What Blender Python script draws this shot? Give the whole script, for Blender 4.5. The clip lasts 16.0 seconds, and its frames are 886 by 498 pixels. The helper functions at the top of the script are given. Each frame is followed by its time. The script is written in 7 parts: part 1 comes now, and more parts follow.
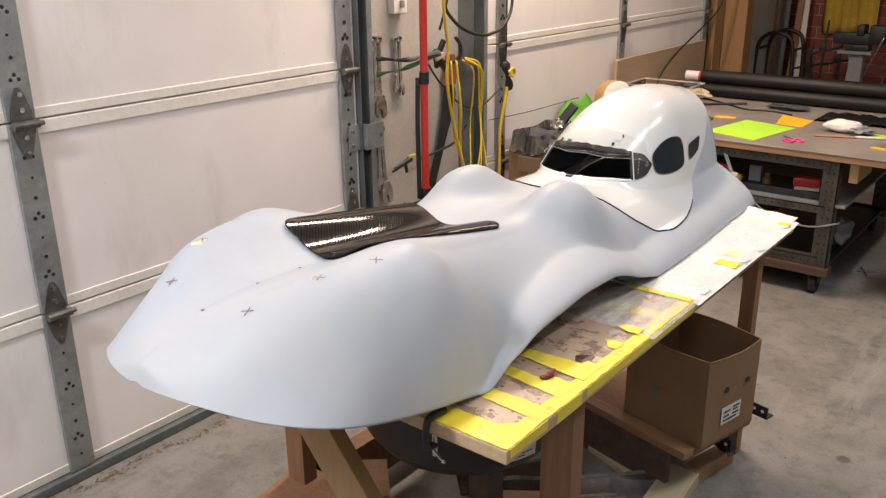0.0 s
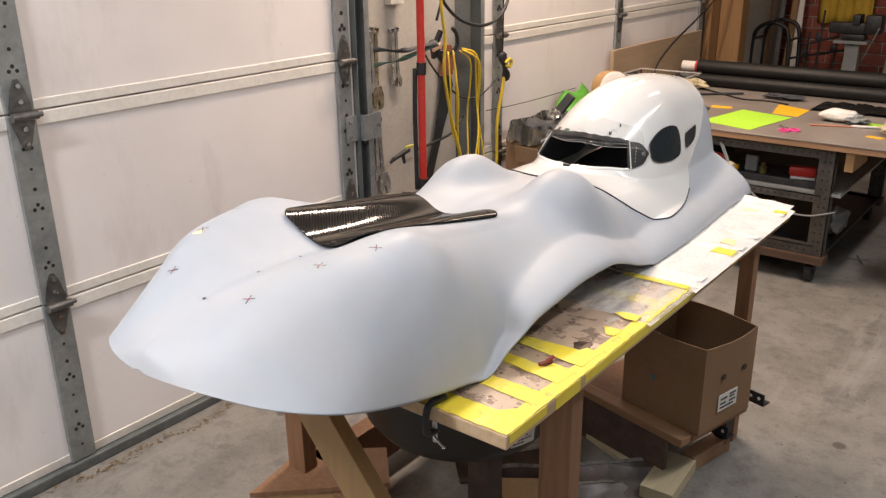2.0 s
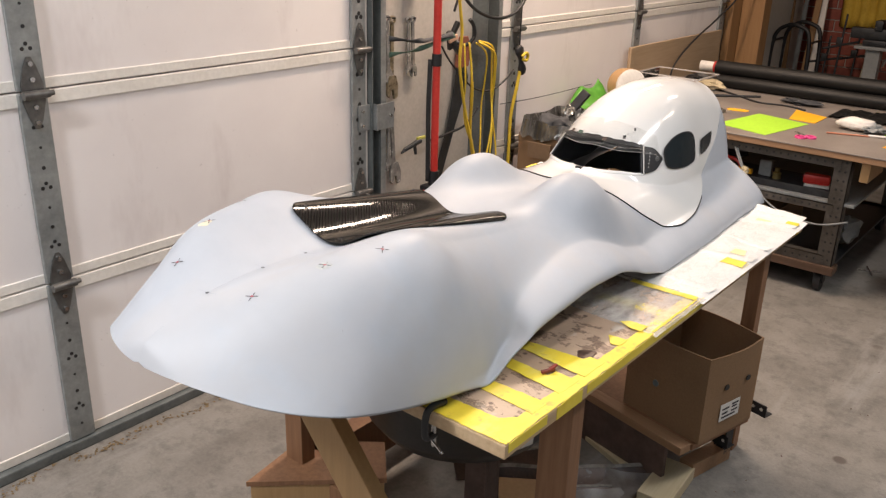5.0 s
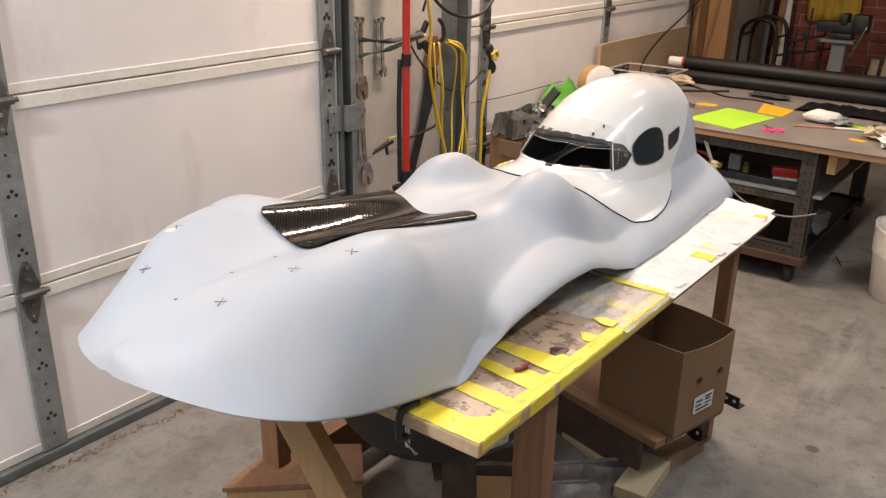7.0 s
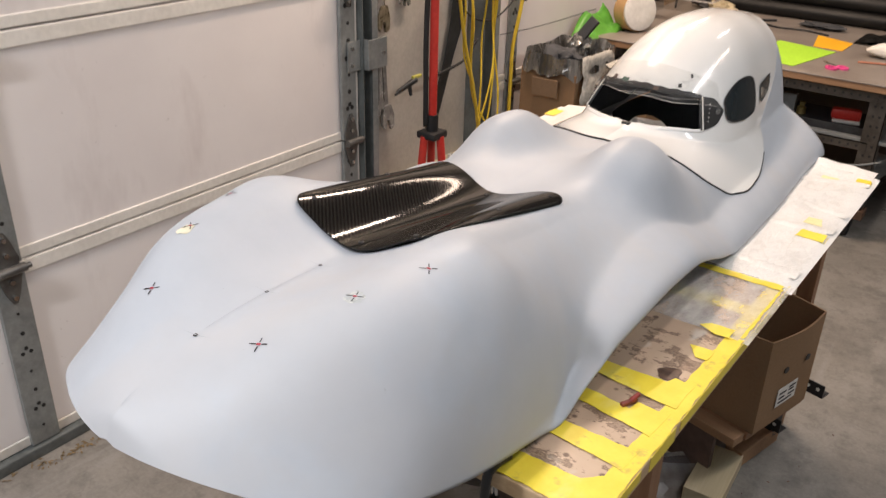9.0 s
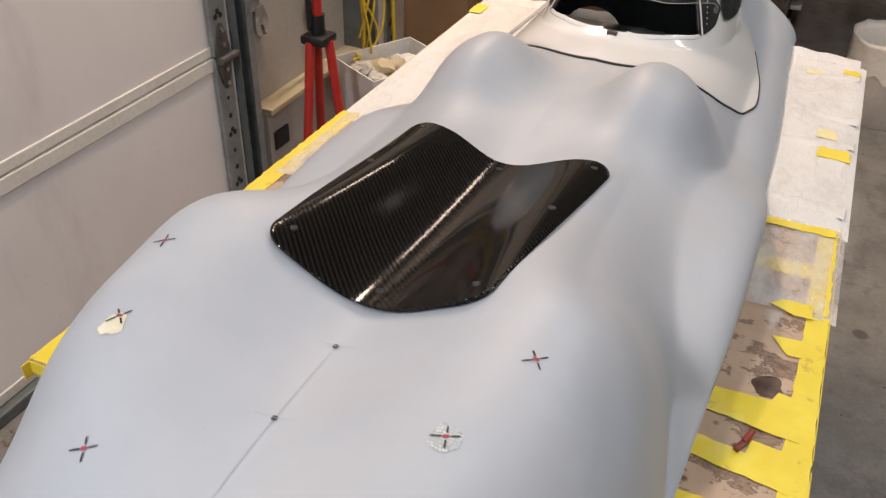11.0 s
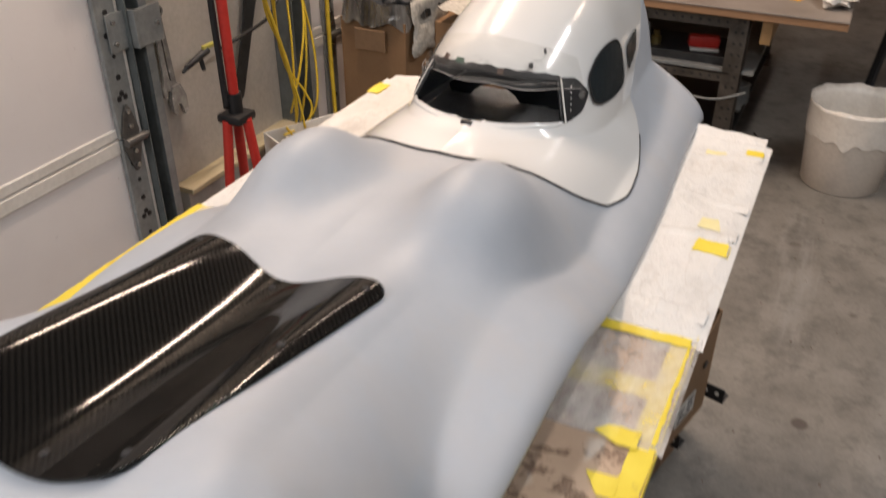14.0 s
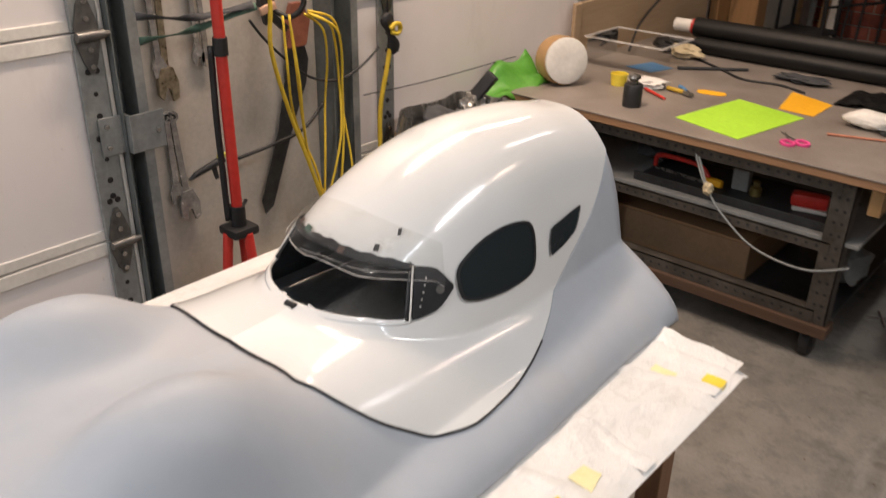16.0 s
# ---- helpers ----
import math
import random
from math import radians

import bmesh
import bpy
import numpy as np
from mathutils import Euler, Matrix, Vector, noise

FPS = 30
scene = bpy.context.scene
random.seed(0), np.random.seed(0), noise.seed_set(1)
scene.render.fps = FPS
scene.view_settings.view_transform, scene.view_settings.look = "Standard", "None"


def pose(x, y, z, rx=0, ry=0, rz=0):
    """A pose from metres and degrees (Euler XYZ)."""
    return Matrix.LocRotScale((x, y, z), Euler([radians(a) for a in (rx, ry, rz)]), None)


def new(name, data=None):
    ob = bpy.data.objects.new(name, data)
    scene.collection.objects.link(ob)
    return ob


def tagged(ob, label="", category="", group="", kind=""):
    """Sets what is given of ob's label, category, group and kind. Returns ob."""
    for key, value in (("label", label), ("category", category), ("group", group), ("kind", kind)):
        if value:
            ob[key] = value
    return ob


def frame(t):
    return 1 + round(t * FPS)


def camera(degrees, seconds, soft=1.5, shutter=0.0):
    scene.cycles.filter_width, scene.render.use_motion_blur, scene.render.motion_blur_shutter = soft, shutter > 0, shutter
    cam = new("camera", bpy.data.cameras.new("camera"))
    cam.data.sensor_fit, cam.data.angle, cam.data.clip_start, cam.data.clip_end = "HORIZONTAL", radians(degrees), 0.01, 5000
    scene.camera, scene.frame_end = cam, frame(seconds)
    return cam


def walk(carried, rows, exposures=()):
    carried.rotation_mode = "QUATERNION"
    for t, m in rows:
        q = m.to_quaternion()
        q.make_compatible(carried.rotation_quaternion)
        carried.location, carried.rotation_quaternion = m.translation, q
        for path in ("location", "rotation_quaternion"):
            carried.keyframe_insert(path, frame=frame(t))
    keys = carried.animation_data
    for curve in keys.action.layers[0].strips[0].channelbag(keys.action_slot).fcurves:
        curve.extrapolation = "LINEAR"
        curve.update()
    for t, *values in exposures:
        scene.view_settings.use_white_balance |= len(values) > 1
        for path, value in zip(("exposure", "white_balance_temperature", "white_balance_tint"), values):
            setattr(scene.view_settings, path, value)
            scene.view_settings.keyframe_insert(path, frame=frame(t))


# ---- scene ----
cam = camera(55.2, 16.0, 1.3, 0.5)
METRES, EYE, TILT, LEAN, TURN = 2.478, 1.68, 0.0, 0.0, 38.4
ROWS = [
    (0.0, 0.0, 0.0, 0.0, -0.2, -19.79, 0.55),
    (0.5, 0.0005, 0.0015, -0.0021, -0.24, -20.28, 0.6),
    (1.0, -0.0017, -0.0039, 0.0004, -0.32, -20.37, 0.55),
    (1.5, -0.0022, -0.0045, -0.0014, -0.46, -20.27, 0.62),
    (2.0, -0.0019, -0.006, -0.0013, -0.49, -20.32, 0.72),
    (2.5, -0.0026, -0.0036, 0.0009, 0.09, -20.22, -0.36),
    (3.0, -0.0022, 0.0015, 0.0036, 0.89, -20.19, -1.61),
    (3.5, 0.0005, 0.0008, 0.0085, 1.02, -20.27, -1.78),
    (4.0, 0.0008, 0.0041, 0.008, 1.32, -20.81, -1.66),
    (6.5, -0.0027, 0.0055, 0.0125, -0.43, -21.48, -1.1),
    (7.0, 0.0038, 0.0058, 0.0108, -1.01, -21.36, -0.91),
    (7.5, -0.0114, 0.015, 0.0115, -2.12, -22.06, -0.84),
    (8.0, -0.0463, 0.0458, 0.0119, -3.7, -22.81, -0.41),
    (8.5, -0.0435, 0.1108, 0.0088, -2.94, -23.67, 0.41),
    (9.0, -0.058, 0.1741, 0.0006, -1.55, -26.68, -1.37),
    (11.5, -0.1573, 0.4027, -0.0133, -16.55, -36.51, -1.86),
    (12.0, -0.1669, 0.4089, -0.0112, -17.89, -36.94, -2.52),
    (12.5, -0.1646, 0.407, -0.0113, -18.67, -36.87, -2.59),
    (13.0, -0.123, 0.3892, -0.007, -18.41, -36.36, -1.99),
    (13.5, -0.0597, 0.3661, -0.0073, -16.63, -35.03, -1.49),
    (14.0, 0.0039, 0.4062, -0.0064, -12.77, -31.95, -0.12),
    (14.5, 0.0601, 0.4529, -0.0028, -9.39, -29.48, -0.78),
    (15.0, 0.1469, 0.4557, 0.0028, -4.38, -28.93, -2.32),
    (15.5, 0.2169, 0.4761, -0.0013, -1.03, -28.01, -1.55),
    (16.0, 0.2613, 0.5196, 0.0046, 2.74, -26.18, -0.95),
]
walk(cam, [(t, pose(0, 0, EYE, TILT, LEAN, TURN) @ pose(METRES * x, METRES * y, METRES * z, 90 + pitch, roll, yaw)) for t, x, y, z, yaw, pitch, roll in ROWS],
     exposures=[(0.0, 0.55), (8.0, 0.51), (9.0, 0.36), (11.5, 0.04), (13.0, 0.0), (13.5, 0.06), (14.5, 0.16), (16.0, 0.18)])

# ---- world and lights ----
world = bpy.data.worlds.new("World")
scene.world = world
world.use_nodes = True
world.node_tree.nodes["Background"].inputs[0].default_value = (0.75, 0.82, 1.0, 1)
world.node_tree.nodes["Background"].inputs[1].default_value = 0.1

WARM, NEUTRAL, DAY, COOL = (1.0, 0.765, 0.60), (1.0, 0.93, 0.89), (0.98, 0.97, 1.0), (0.80, 0.89, 1.0)
CEILING = 3.05
# fluorescent strips under the ceiling, along the room: x, y, length, power, colour
STRIPS = [
    (-2.05, 3.30, 1.2, 55, WARM),
    (-2.05, 4.90, 1.2, 13, WARM),
    (-0.60, 0.60, 1.2, 15, NEUTRAL),
    (0.40, 1.70, 1.2, 6, COOL),
    (0.40, 3.20, 1.2, 26, (0.99, 0.945, 0.93)),
    (0.40, 4.80, 1.2, 6, WARM),
    (-0.60, 5.2, 1.2, 4, NEUTRAL),
    (-1.75, -0.9, 1.2, 64, DAY),
    (0.60, -1.1, 1.2, 10, COOL),
    (1.60, 0.8, 1.2, 8, COOL),
]
for sx, sy, sl, power, tint in STRIPS:
    lamp = bpy.data.lights.new("strip_lamp", "AREA")
    lamp.shape, lamp.size, lamp.size_y = "RECTANGLE", 0.10, sl
    lamp.energy, lamp.color = power, tint
    ob = new("strip_lamp", lamp)
    ob.matrix_world = pose(sx, sy, CEILING - 0.12)

# ---- materials ----
def material(name, build):
    m = bpy.data.materials.new(name)
    m.use_nodes = True
    t = m.node_tree
    build(t, t.nodes["Principled BSDF"])
    return m


def node(t, kind, **values):
    n = t.nodes.new(kind)
    for k, v in values.items():
        n.inputs[k].default_value = v
    return n


def spot(t, scale, detail=4.0, rough=0.55, where="Object", stretch=(1, 1, 1)):
    """Noise in the thing's own metres; returns its factor socket."""
    c = t.nodes.new("ShaderNodeTexCoord")
    mp = t.nodes.new("ShaderNodeMapping")
    mp.inputs["Scale"].default_value = stretch
    t.links.new(c.outputs[where], mp.inputs["Vector"])
    n = node(t, "ShaderNodeTexNoise", Scale=scale, Detail=detail, Roughness=rough)
    t.links.new(mp.outputs[0], n.inputs["Vector"])
    return n.outputs["Fac"]


def ramp(t, fac, *stops):
    r = t.nodes.new("ShaderNodeValToRGB")
    e = r.color_ramp.elements
    while len(e) < len(stops):
        e.new(0.5)
    for el, (pos, col) in zip(e, stops):
        el.position = pos
        el.color = (*col, 1) if len(col) == 3 else col
    t.links.new(fac, r.inputs[0])
    return r.outputs[0]


def mix(t, fac, a, b, how="MIX"):
    m = t.nodes.new("ShaderNodeMix")
    m.data_type, m.blend_type = "RGBA", how
    for sock, v in ((m.inputs[0], fac), (m.inputs[6], a), (m.inputs[7], b)):
        if hasattr(v, "is_linked"):
            t.links.new(v, sock)
        elif isinstance(v, (int, float)):
            sock.default_value = v
        else:
            sock.default_value = (*v, 1)
    return m.outputs[2]


def bump(t, p, fac, strength, distance=0.002):
    b = t.nodes.new("ShaderNodeBump")
    b.inputs["Strength"].default_value = strength
    b.inputs["Distance"].default_value = distance
    t.links.new(fac, b.inputs["Height"])
    t.links.new(b.outputs[0], p.inputs["Normal"])
    return b


def mottled(name, dark, light, scale=6.0, rough=0.6, metal=0.0, grain=60.0, relief=0.15, spec=0.5, stretch=(1, 1, 1), rough_span=0.12, coat=0.0):
    """A surface whose colour wanders between two tones, with fine grain and uneven gloss."""
    def build(t, p):
        big = spot(t, scale, 5, 0.6, stretch=stretch)
        fine = spot(t, grain, 3, 0.6, stretch=stretch)
        c = ramp(t, big, (0.3, dark), (0.72, light))
        c2 = mix(t, 0.18, c, ramp(t, fine, (0.35, tuple(v * 0.6 for v in dark)), (0.65, light)))
        t.links.new(c2, p.inputs["Base Color"])
        r = t.nodes.new("ShaderNodeMapRange")
        t.links.new(big, r.inputs[0])
        r.inputs[3].default_value, r.inputs[4].default_value = max(0.02, rough - rough_span), min(1, rough + rough_span)
        t.links.new(r.outputs[0], p.inputs["Roughness"])
        p.inputs["Metallic"].default_value = metal
        p.inputs["Specular IOR Level"].default_value = spec
        p.inputs["Coat Weight"].default_value = coat
        if relief:
            bump(t, p, fine, relief)
    return material(name, build)


def wooden(name, dark, light, along="X", scale=5.0, rough=0.6):
    """Wood with its grain along one axis of the object."""
    s = {"X": (0.06, 1, 1), "Y": (1, 0.06, 1), "Z": (1, 1, 0.06)}[along]
    def build(t, p):
        grain = spot(t, scale * 14, 6, 0.65, stretch=s)
        broad = spot(t, scale, 3, 0.5, stretch=tuple(min(1, 3 * v) for v in s))
        c = ramp(t, grain, (0.3, dark), (0.7, light))
        c = mix(t, 0.35, c, ramp(t, broad, (0.3, tuple(v * 0.7 for v in dark)), (0.7, light)))
        t.links.new(c, p.inputs["Base Color"])
        p.inputs["Roughness"].default_value = rough
        bump(t, p, grain, 0.25, 0.001)
    return material(name, build)


def primer(t, p):
    big = spot(t, 2.2, 4, 0.55)
    mid = spot(t, 14, 4, 0.6)
    fine = spot(t, 420, 2, 0.6)
    c = ramp(t, big, (0.25, (0.388, 0.415, 0.457)), (0.75, (0.445, 0.470, 0.506)))
    c = mix(t, 0.12, c, ramp(t, mid, (0.35, (0.36, 0.385, 0.43)), (0.65, (0.55, 0.565, 0.59))))
    # warm lamplight on the shell, put into the primer's colour as noise patches
    warm_lit = spot(t, 3.4, 6, 0.62)
    c = mix(t, ramp(t, warm_lit, (0.53, (0, 0, 0)), (0.60, (0.3, 0.3, 0.3)), (0.72, (0.5, 0.5, 0.5))), c, (0.44, 0.43, 0.43))
    specks = spot(t, 85, 3, 0.7)
    c = mix(t, ramp(t, specks, (0.74, (0, 0, 0)), (0.78, (0.35, 0.35, 0.35))), c, (0.22, 0.20, 0.19))
    t.links.new(c, p.inputs["Base Color"])
    r = t.nodes.new("ShaderNodeMapRange")
    t.links.new(mid, r.inputs[0])
    r.inputs[3].default_value, r.inputs[4].default_value = 0.42, 0.58
    t.links.new(r.outputs[0], p.inputs["Roughness"])
    p.inputs["Specular IOR Level"].default_value = 0.35
    bump(t, p, fine, 0.05, 0.0006)


PRIMER = material("grey_primer", primer)


def gloss_white(t, p):
    big = spot(t, 3, 3)
    c = ramp(t, big, (0.3, (0.72, 0.718, 0.70)), (0.7, (0.78, 0.777, 0.763)))
    t.links.new(c, p.inputs["Base Color"])
    p.inputs["Roughness"].default_value = 0.16
    p.inputs["Coat Weight"].default_value = 0.6
    p.inputs["Coat Roughness"].default_value = 0.04
    bump(t, p, spot(t, 9, 2), 0.04, 0.004)


GLOSS_WHITE = material("gloss_white_paint", gloss_white)


def carbon(t, p):
    """Clear-coated two-by-two twill: tows two millimetres wide, each row stepped by one."""
    def maths(how, a, b=0.0):
        n = t.nodes.new("ShaderNodeMath")
        n.operation = how
        for sock, v in ((n.inputs[0], a), (n.inputs[1], b)):
            if hasattr(v, "is_linked"):
                t.links.new(v, sock)
            else:
                sock.default_value = v
        return n.outputs[0]
    c = t.nodes.new("ShaderNodeTexCoord")
    sep = t.nodes.new("ShaderNodeSeparateXYZ")
    t.links.new(c.outputs["Object"], sep.inputs[0])
    across = maths("MULTIPLY", maths("ADD", sep.outputs[0], 2.0), 480.0)
    along = maths("MULTIPLY", maths("ADD", sep.outputs[1], 2.0), 480.0)
    step = maths("MODULO", maths("ADD", maths("FLOOR", across), maths("FLOOR", along)), 4.0)
    over = maths("LESS_THAN", step, 1.5)
    c2 = mix(t, over, (0.0018, 0.0018, 0.0019), (0.0105, 0.0100, 0.0090))
    t.links.new(c2, p.inputs["Base Color"])
    p.inputs["Roughness"].default_value = 0.6
    p.inputs["Specular IOR Level"].default_value = 0.02
    p.inputs["Coat Weight"].default_value = 0.55
    p.inputs["Coat IOR"].default_value = 1.42
    p.inputs["Coat Roughness"].default_value = 0.085
    wave = t.nodes.new("ShaderNodeBump")
    wave.inputs["Strength"].default_value, wave.inputs["Distance"].default_value = 0.06, 0.002
    t.links.new(spot(t, 16, 2), wave.inputs["Height"])
    t.links.new(wave.outputs[0], p.inputs["Coat Normal"])


CARBON = material("carbon_fibre", carbon)


def dark_glass(t, p):
    p.inputs["Base Color"].default_value = (0.020, 0.026, 0.029, 1)
    p.inputs["IOR"].default_value = 1.5
    r = t.nodes.new("ShaderNodeMapRange")
    t.links.new(spot(t, 20, 3), r.inputs[0])
    r.inputs[3].default_value, r.inputs[4].default_value = 0.05, 0.12
    p.inputs["Specular IOR Level"].default_value = 0.3
    t.links.new(r.outputs[0], p.inputs["Roughness"])


DARK_GLASS = material("tinted_glass", dark_glass)


def clear(t, p):
    out = t.nodes["Material Output"]
    see = t.nodes.new("ShaderNodeBsdfTransparent")
    see.inputs[0].default_value = (0.95, 0.945, 0.93, 1)
    shine = t.nodes.new("ShaderNodeBsdfGlossy")
    shine.inputs["Roughness"].default_value = 0.08
    fr = t.nodes.new("ShaderNodeFresnel")
    fr.inputs["IOR"].default_value = 1.35
    bp = t.nodes.new("ShaderNodeBump")
    bp.inputs["Strength"].default_value, bp.inputs["Distance"].default_value = 0.15, 0.002
    t.links.new(spot(t, 35, 4), bp.inputs["Height"])
    t.links.new(bp.outputs[0], shine.inputs["Normal"])
    m = t.nodes.new("ShaderNodeMixShader")
    t.links.new(fr.outputs[0], m.inputs[0])
    t.links.new(see.outputs[0], m.inputs[1])
    t.links.new(shine.outputs[0], m.inputs[2])
    t.links.new(m.outputs[0], out.inputs["Surface"])


def scuffed(t, p):
    out = t.nodes["Material Output"]
    see = t.nodes.new("ShaderNodeBsdfTransparent")
    see.inputs[0].default_value = (0.93, 0.925, 0.91, 1)
    m = t.nodes.new("ShaderNodeMixShader")
    smear = spot(t, 22, 5, 0.7, stretch=(0.5, 1, 1.6))
    t.links.new(ramp(t, smear, (0.45, (0.03, 0.03, 0.03)), (0.60, (0.08, 0.08, 0.08)), (0.68, (0.28, 0.28, 0.28))), m.inputs[0])
    p.inputs["Base Color"].default_value = (0.55, 0.54, 0.52, 1)
    p.inputs["Roughness"].default_value = 0.12
    bump(t, p, smear, 0.35, 0.004)
    t.links.new(see.outputs[0], m.inputs[1])
    t.links.new(p.outputs[0], m.inputs[2])
    t.links.new(m.outputs[0], out.inputs["Surface"])


SCUFFED = material("scuffed_clear_plastic", scuffed)
CLEAR = material("clear_plastic", clear)
BLACK = mottled("black_rubber", (0.008, 0.008, 0.009), (0.022, 0.022, 0.024), 12, 0.5)
CHROME = mottled("chrome_steel", (0.30, 0.29, 0.28), (0.62, 0.61, 0.60), 30, 0.22, metal=0.9, relief=0.05)


def concrete(t, p):
    big = spot(t, 0.9, 5, 0.6)
    mid = spot(t, 5, 6, 0.65)
    fine = spot(t, 90, 4, 0.7)
    c = ramp(t, big, (0.34, (0.175, 0.155, 0.135)), (0.5, (0.265, 0.235, 0.20)), (0.66, (0.35, 0.31, 0.26)))
    c = mix(t, 0.6, c, ramp(t, mid, (0.3, (0.12, 0.112, 0.10)), (0.5, (0.25, 0.235, 0.21)), (0.72, (0.36, 0.34, 0.31))))
    c = mix(t, 0.2, c, ramp(t, fine, (0.3, (0.12, 0.11, 0.10)), (0.7, (0.38, 0.36, 0.33))))
    v = node(t, "ShaderNodeTexVoronoi", Scale=3.3, Randomness=1.0)
    cc = t.nodes.new("ShaderNodeTexCoord")
    t.links.new(cc.outputs["Object"], v.inputs["Vector"])
    drops = ramp(t, v.outputs["Distance"], (0.0, (1, 1, 1)), (0.06, (1, 1, 1)), (0.09, (0, 0, 0)))
    bw = t.nodes.new("ShaderNodeMath")
    bw.operation = "MULTIPLY"
    t.links.new(drops, bw.inputs[0])
    t.links.new(ramp(t, spot(t, 2.0, 3), (0.47, (0, 0, 0)), (0.54, (0.8, 0.8, 0.8))), bw.inputs[1])
    c = mix(t, bw.outputs[0], c, (0.085, 0.06, 0.05))
    worn = spot(t, 11, 7, 0.75)
    c = mix(t, ramp(t, worn, (0.50, (0, 0, 0)), (0.64, (0.55, 0.55, 0.55))), c, (0.115, 0.105, 0.095))
    oil = spot(t, 2.6, 6, 0.7)
    c = mix(t, ramp(t, oil, (0.56, (0, 0, 0)), (0.66, (0.5, 0.5, 0.5))), c, (0.10, 0.092, 0.085))
    scr = spot(t, 4, 6, 0.7, stretch=(1, 0.12, 1))
    c = mix(t, ramp(t, scr, (0.58, (0, 0, 0)), (0.70, (0.4, 0.4, 0.4))), c, (0.43, 0.42, 0.40))
    c = mix(t, 1.0, c, (0.82, 0.83, 0.84), "MULTIPLY")
    t.links.new(c, p.inputs["Base Color"])
    r = t.nodes.new("ShaderNodeMapRange")
    t.links.new(mid, r.inputs[0])
    r.inputs[3].default_value, r.inputs[4].default_value = 0.42, 0.75
    t.links.new(r.outputs[0], p.inputs["Roughness"])
    bump(t, p, fine, 0.25, 0.001)


CONCRETE = material("worn_concrete", concrete)


def door_paint(t, p):
    big = spot(t, 1.6, 5, 0.6)
    smear = spot(t, 3.2, 5, 0.65, stretch=(1, 1, 0.35))
    c = ramp(t, big, (0.3, (0.745, 0.695, 0.68)), (0.7, (0.83, 0.785, 0.765)))
    c = mix(t, ramp(t, smear, (0.56, (0, 0, 0)), (0.74, (0.42, 0.42, 0.42))), c, (0.50, 0.43, 0.41))
    spots = spot(t, 60, 3, 0.6)
    c = mix(t, ramp(t, spots, (0.70, (0, 0, 0)), (0.76, (0.35, 0.35, 0.35))), c, (0.36, 0.31, 0.29))
    t.links.new(c, p.inputs["Base Color"])
    p.inputs["Roughness"].default_value = 0.55
    bump(t, p, spot(t, 40, 4), 0.08, 0.001)


DOOR_PAINT = material("door_paint", door_paint)
RAIL_PAINT = mottled("rail_paint", (0.70, 0.66, 0.60), (0.82, 0.785, 0.73), 5, 0.5)
GALV = mottled("galvanised_steel", (0.22, 0.235, 0.235), (0.37, 0.385, 0.38), 14, 0.45, metal=0.45, relief=0.06)
TRACK = mottled("track_steel", (0.11, 0.125, 0.127), (0.21, 0.23, 0.228), 9, 0.5, metal=0.4)
HINGE = mottled("hinge_steel", (0.085, 0.083, 0.08), (0.20, 0.195, 0.185), 20, 0.35, metal=0.6)
GREY_PAINT = mottled("jamb_paint", (0.41, 0.385, 0.345), (0.52, 0.49, 0.445), 3, 0.6)
WALL_PAINT = mottled("wall_paint", (0.24, 0.22, 0.20), (0.33, 0.31, 0.28), 2, 0.7)
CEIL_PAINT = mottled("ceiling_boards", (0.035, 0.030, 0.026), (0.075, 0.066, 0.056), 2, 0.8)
BRICK = mottled("red_brick", (0.17, 0.04, 0.028), (0.29, 0.075, 0.05), 7, 0.8, grain=90, relief=0.4)
MORTAR = mottled("mortar", (0.30, 0.26, 0.23), (0.42, 0.37, 0.33), 12, 0.9)
PINE = wooden("pine_wood", (0.42, 0.28, 0.15), (0.60, 0.44, 0.27), "Y")
LEG_WOOD = wooden("leg_wood", (0.17, 0.08, 0.038), (0.30, 0.155, 0.078), "Z")
BRACE_WOOD = wooden("brace_wood", (0.34, 0.20, 0.085), (0.45, 0.28, 0.13), "Z", rough=0.45)
BENCH_WOOD = wooden("bench_wood", (0.24, 0.13, 0.065), (0.36, 0.21, 0.115), "X")
PALE_WOOD = wooden("pale_plywood", (0.46, 0.38, 0.23), (0.60, 0.51, 0.34), "Y")
CARD = mottled("cardboard", (0.225, 0.13, 0.065), (0.29, 0.175, 0.092), 4, 0.75, grain=140)
CARD_IN = mottled("cardboard_inside", (0.20, 0.125, 0.07), (0.26, 0.165, 0.095), 4, 0.8)
WHITE_PLASTIC = mottled("white_plastic", (0.66, 0.63, 0.58), (0.78, 0.75, 0.70), 6, 0.4)


def tape_paper(t, p):
    big = spot(t, 9, 5, 0.6)
    c = ramp(t, big, (0.3, (0.70, 0.53, 0.03)), (0.72, (0.84, 0.69, 0.08)))
    stain = spot(t, 24, 5, 0.65)
    c = mix(t, ramp(t, stain, (0.60, (0, 0, 0)), (0.66, (0.55, 0.55, 0.55))), c, (0.42, 0.29, 0.07))
    pale = spot(t, 11, 4, 0.6, stretch=(1, 0.5, 1))
    c = mix(t, ramp(t, pale, (0.58, (0, 0, 0)), (0.70, (0.5, 0.5, 0.5))), c, (0.80, 0.72, 0.28))
    t.links.new(c, p.inputs["Base Color"])
    p.inputs["Roughness"].default_value = 0.5
    bump(t, p, spot(t, 60, 4, 0.6, stretch=(1, 0.4, 1)), 0.45, 0.002)


TAPE = material("yellow_tape", tape_paper)



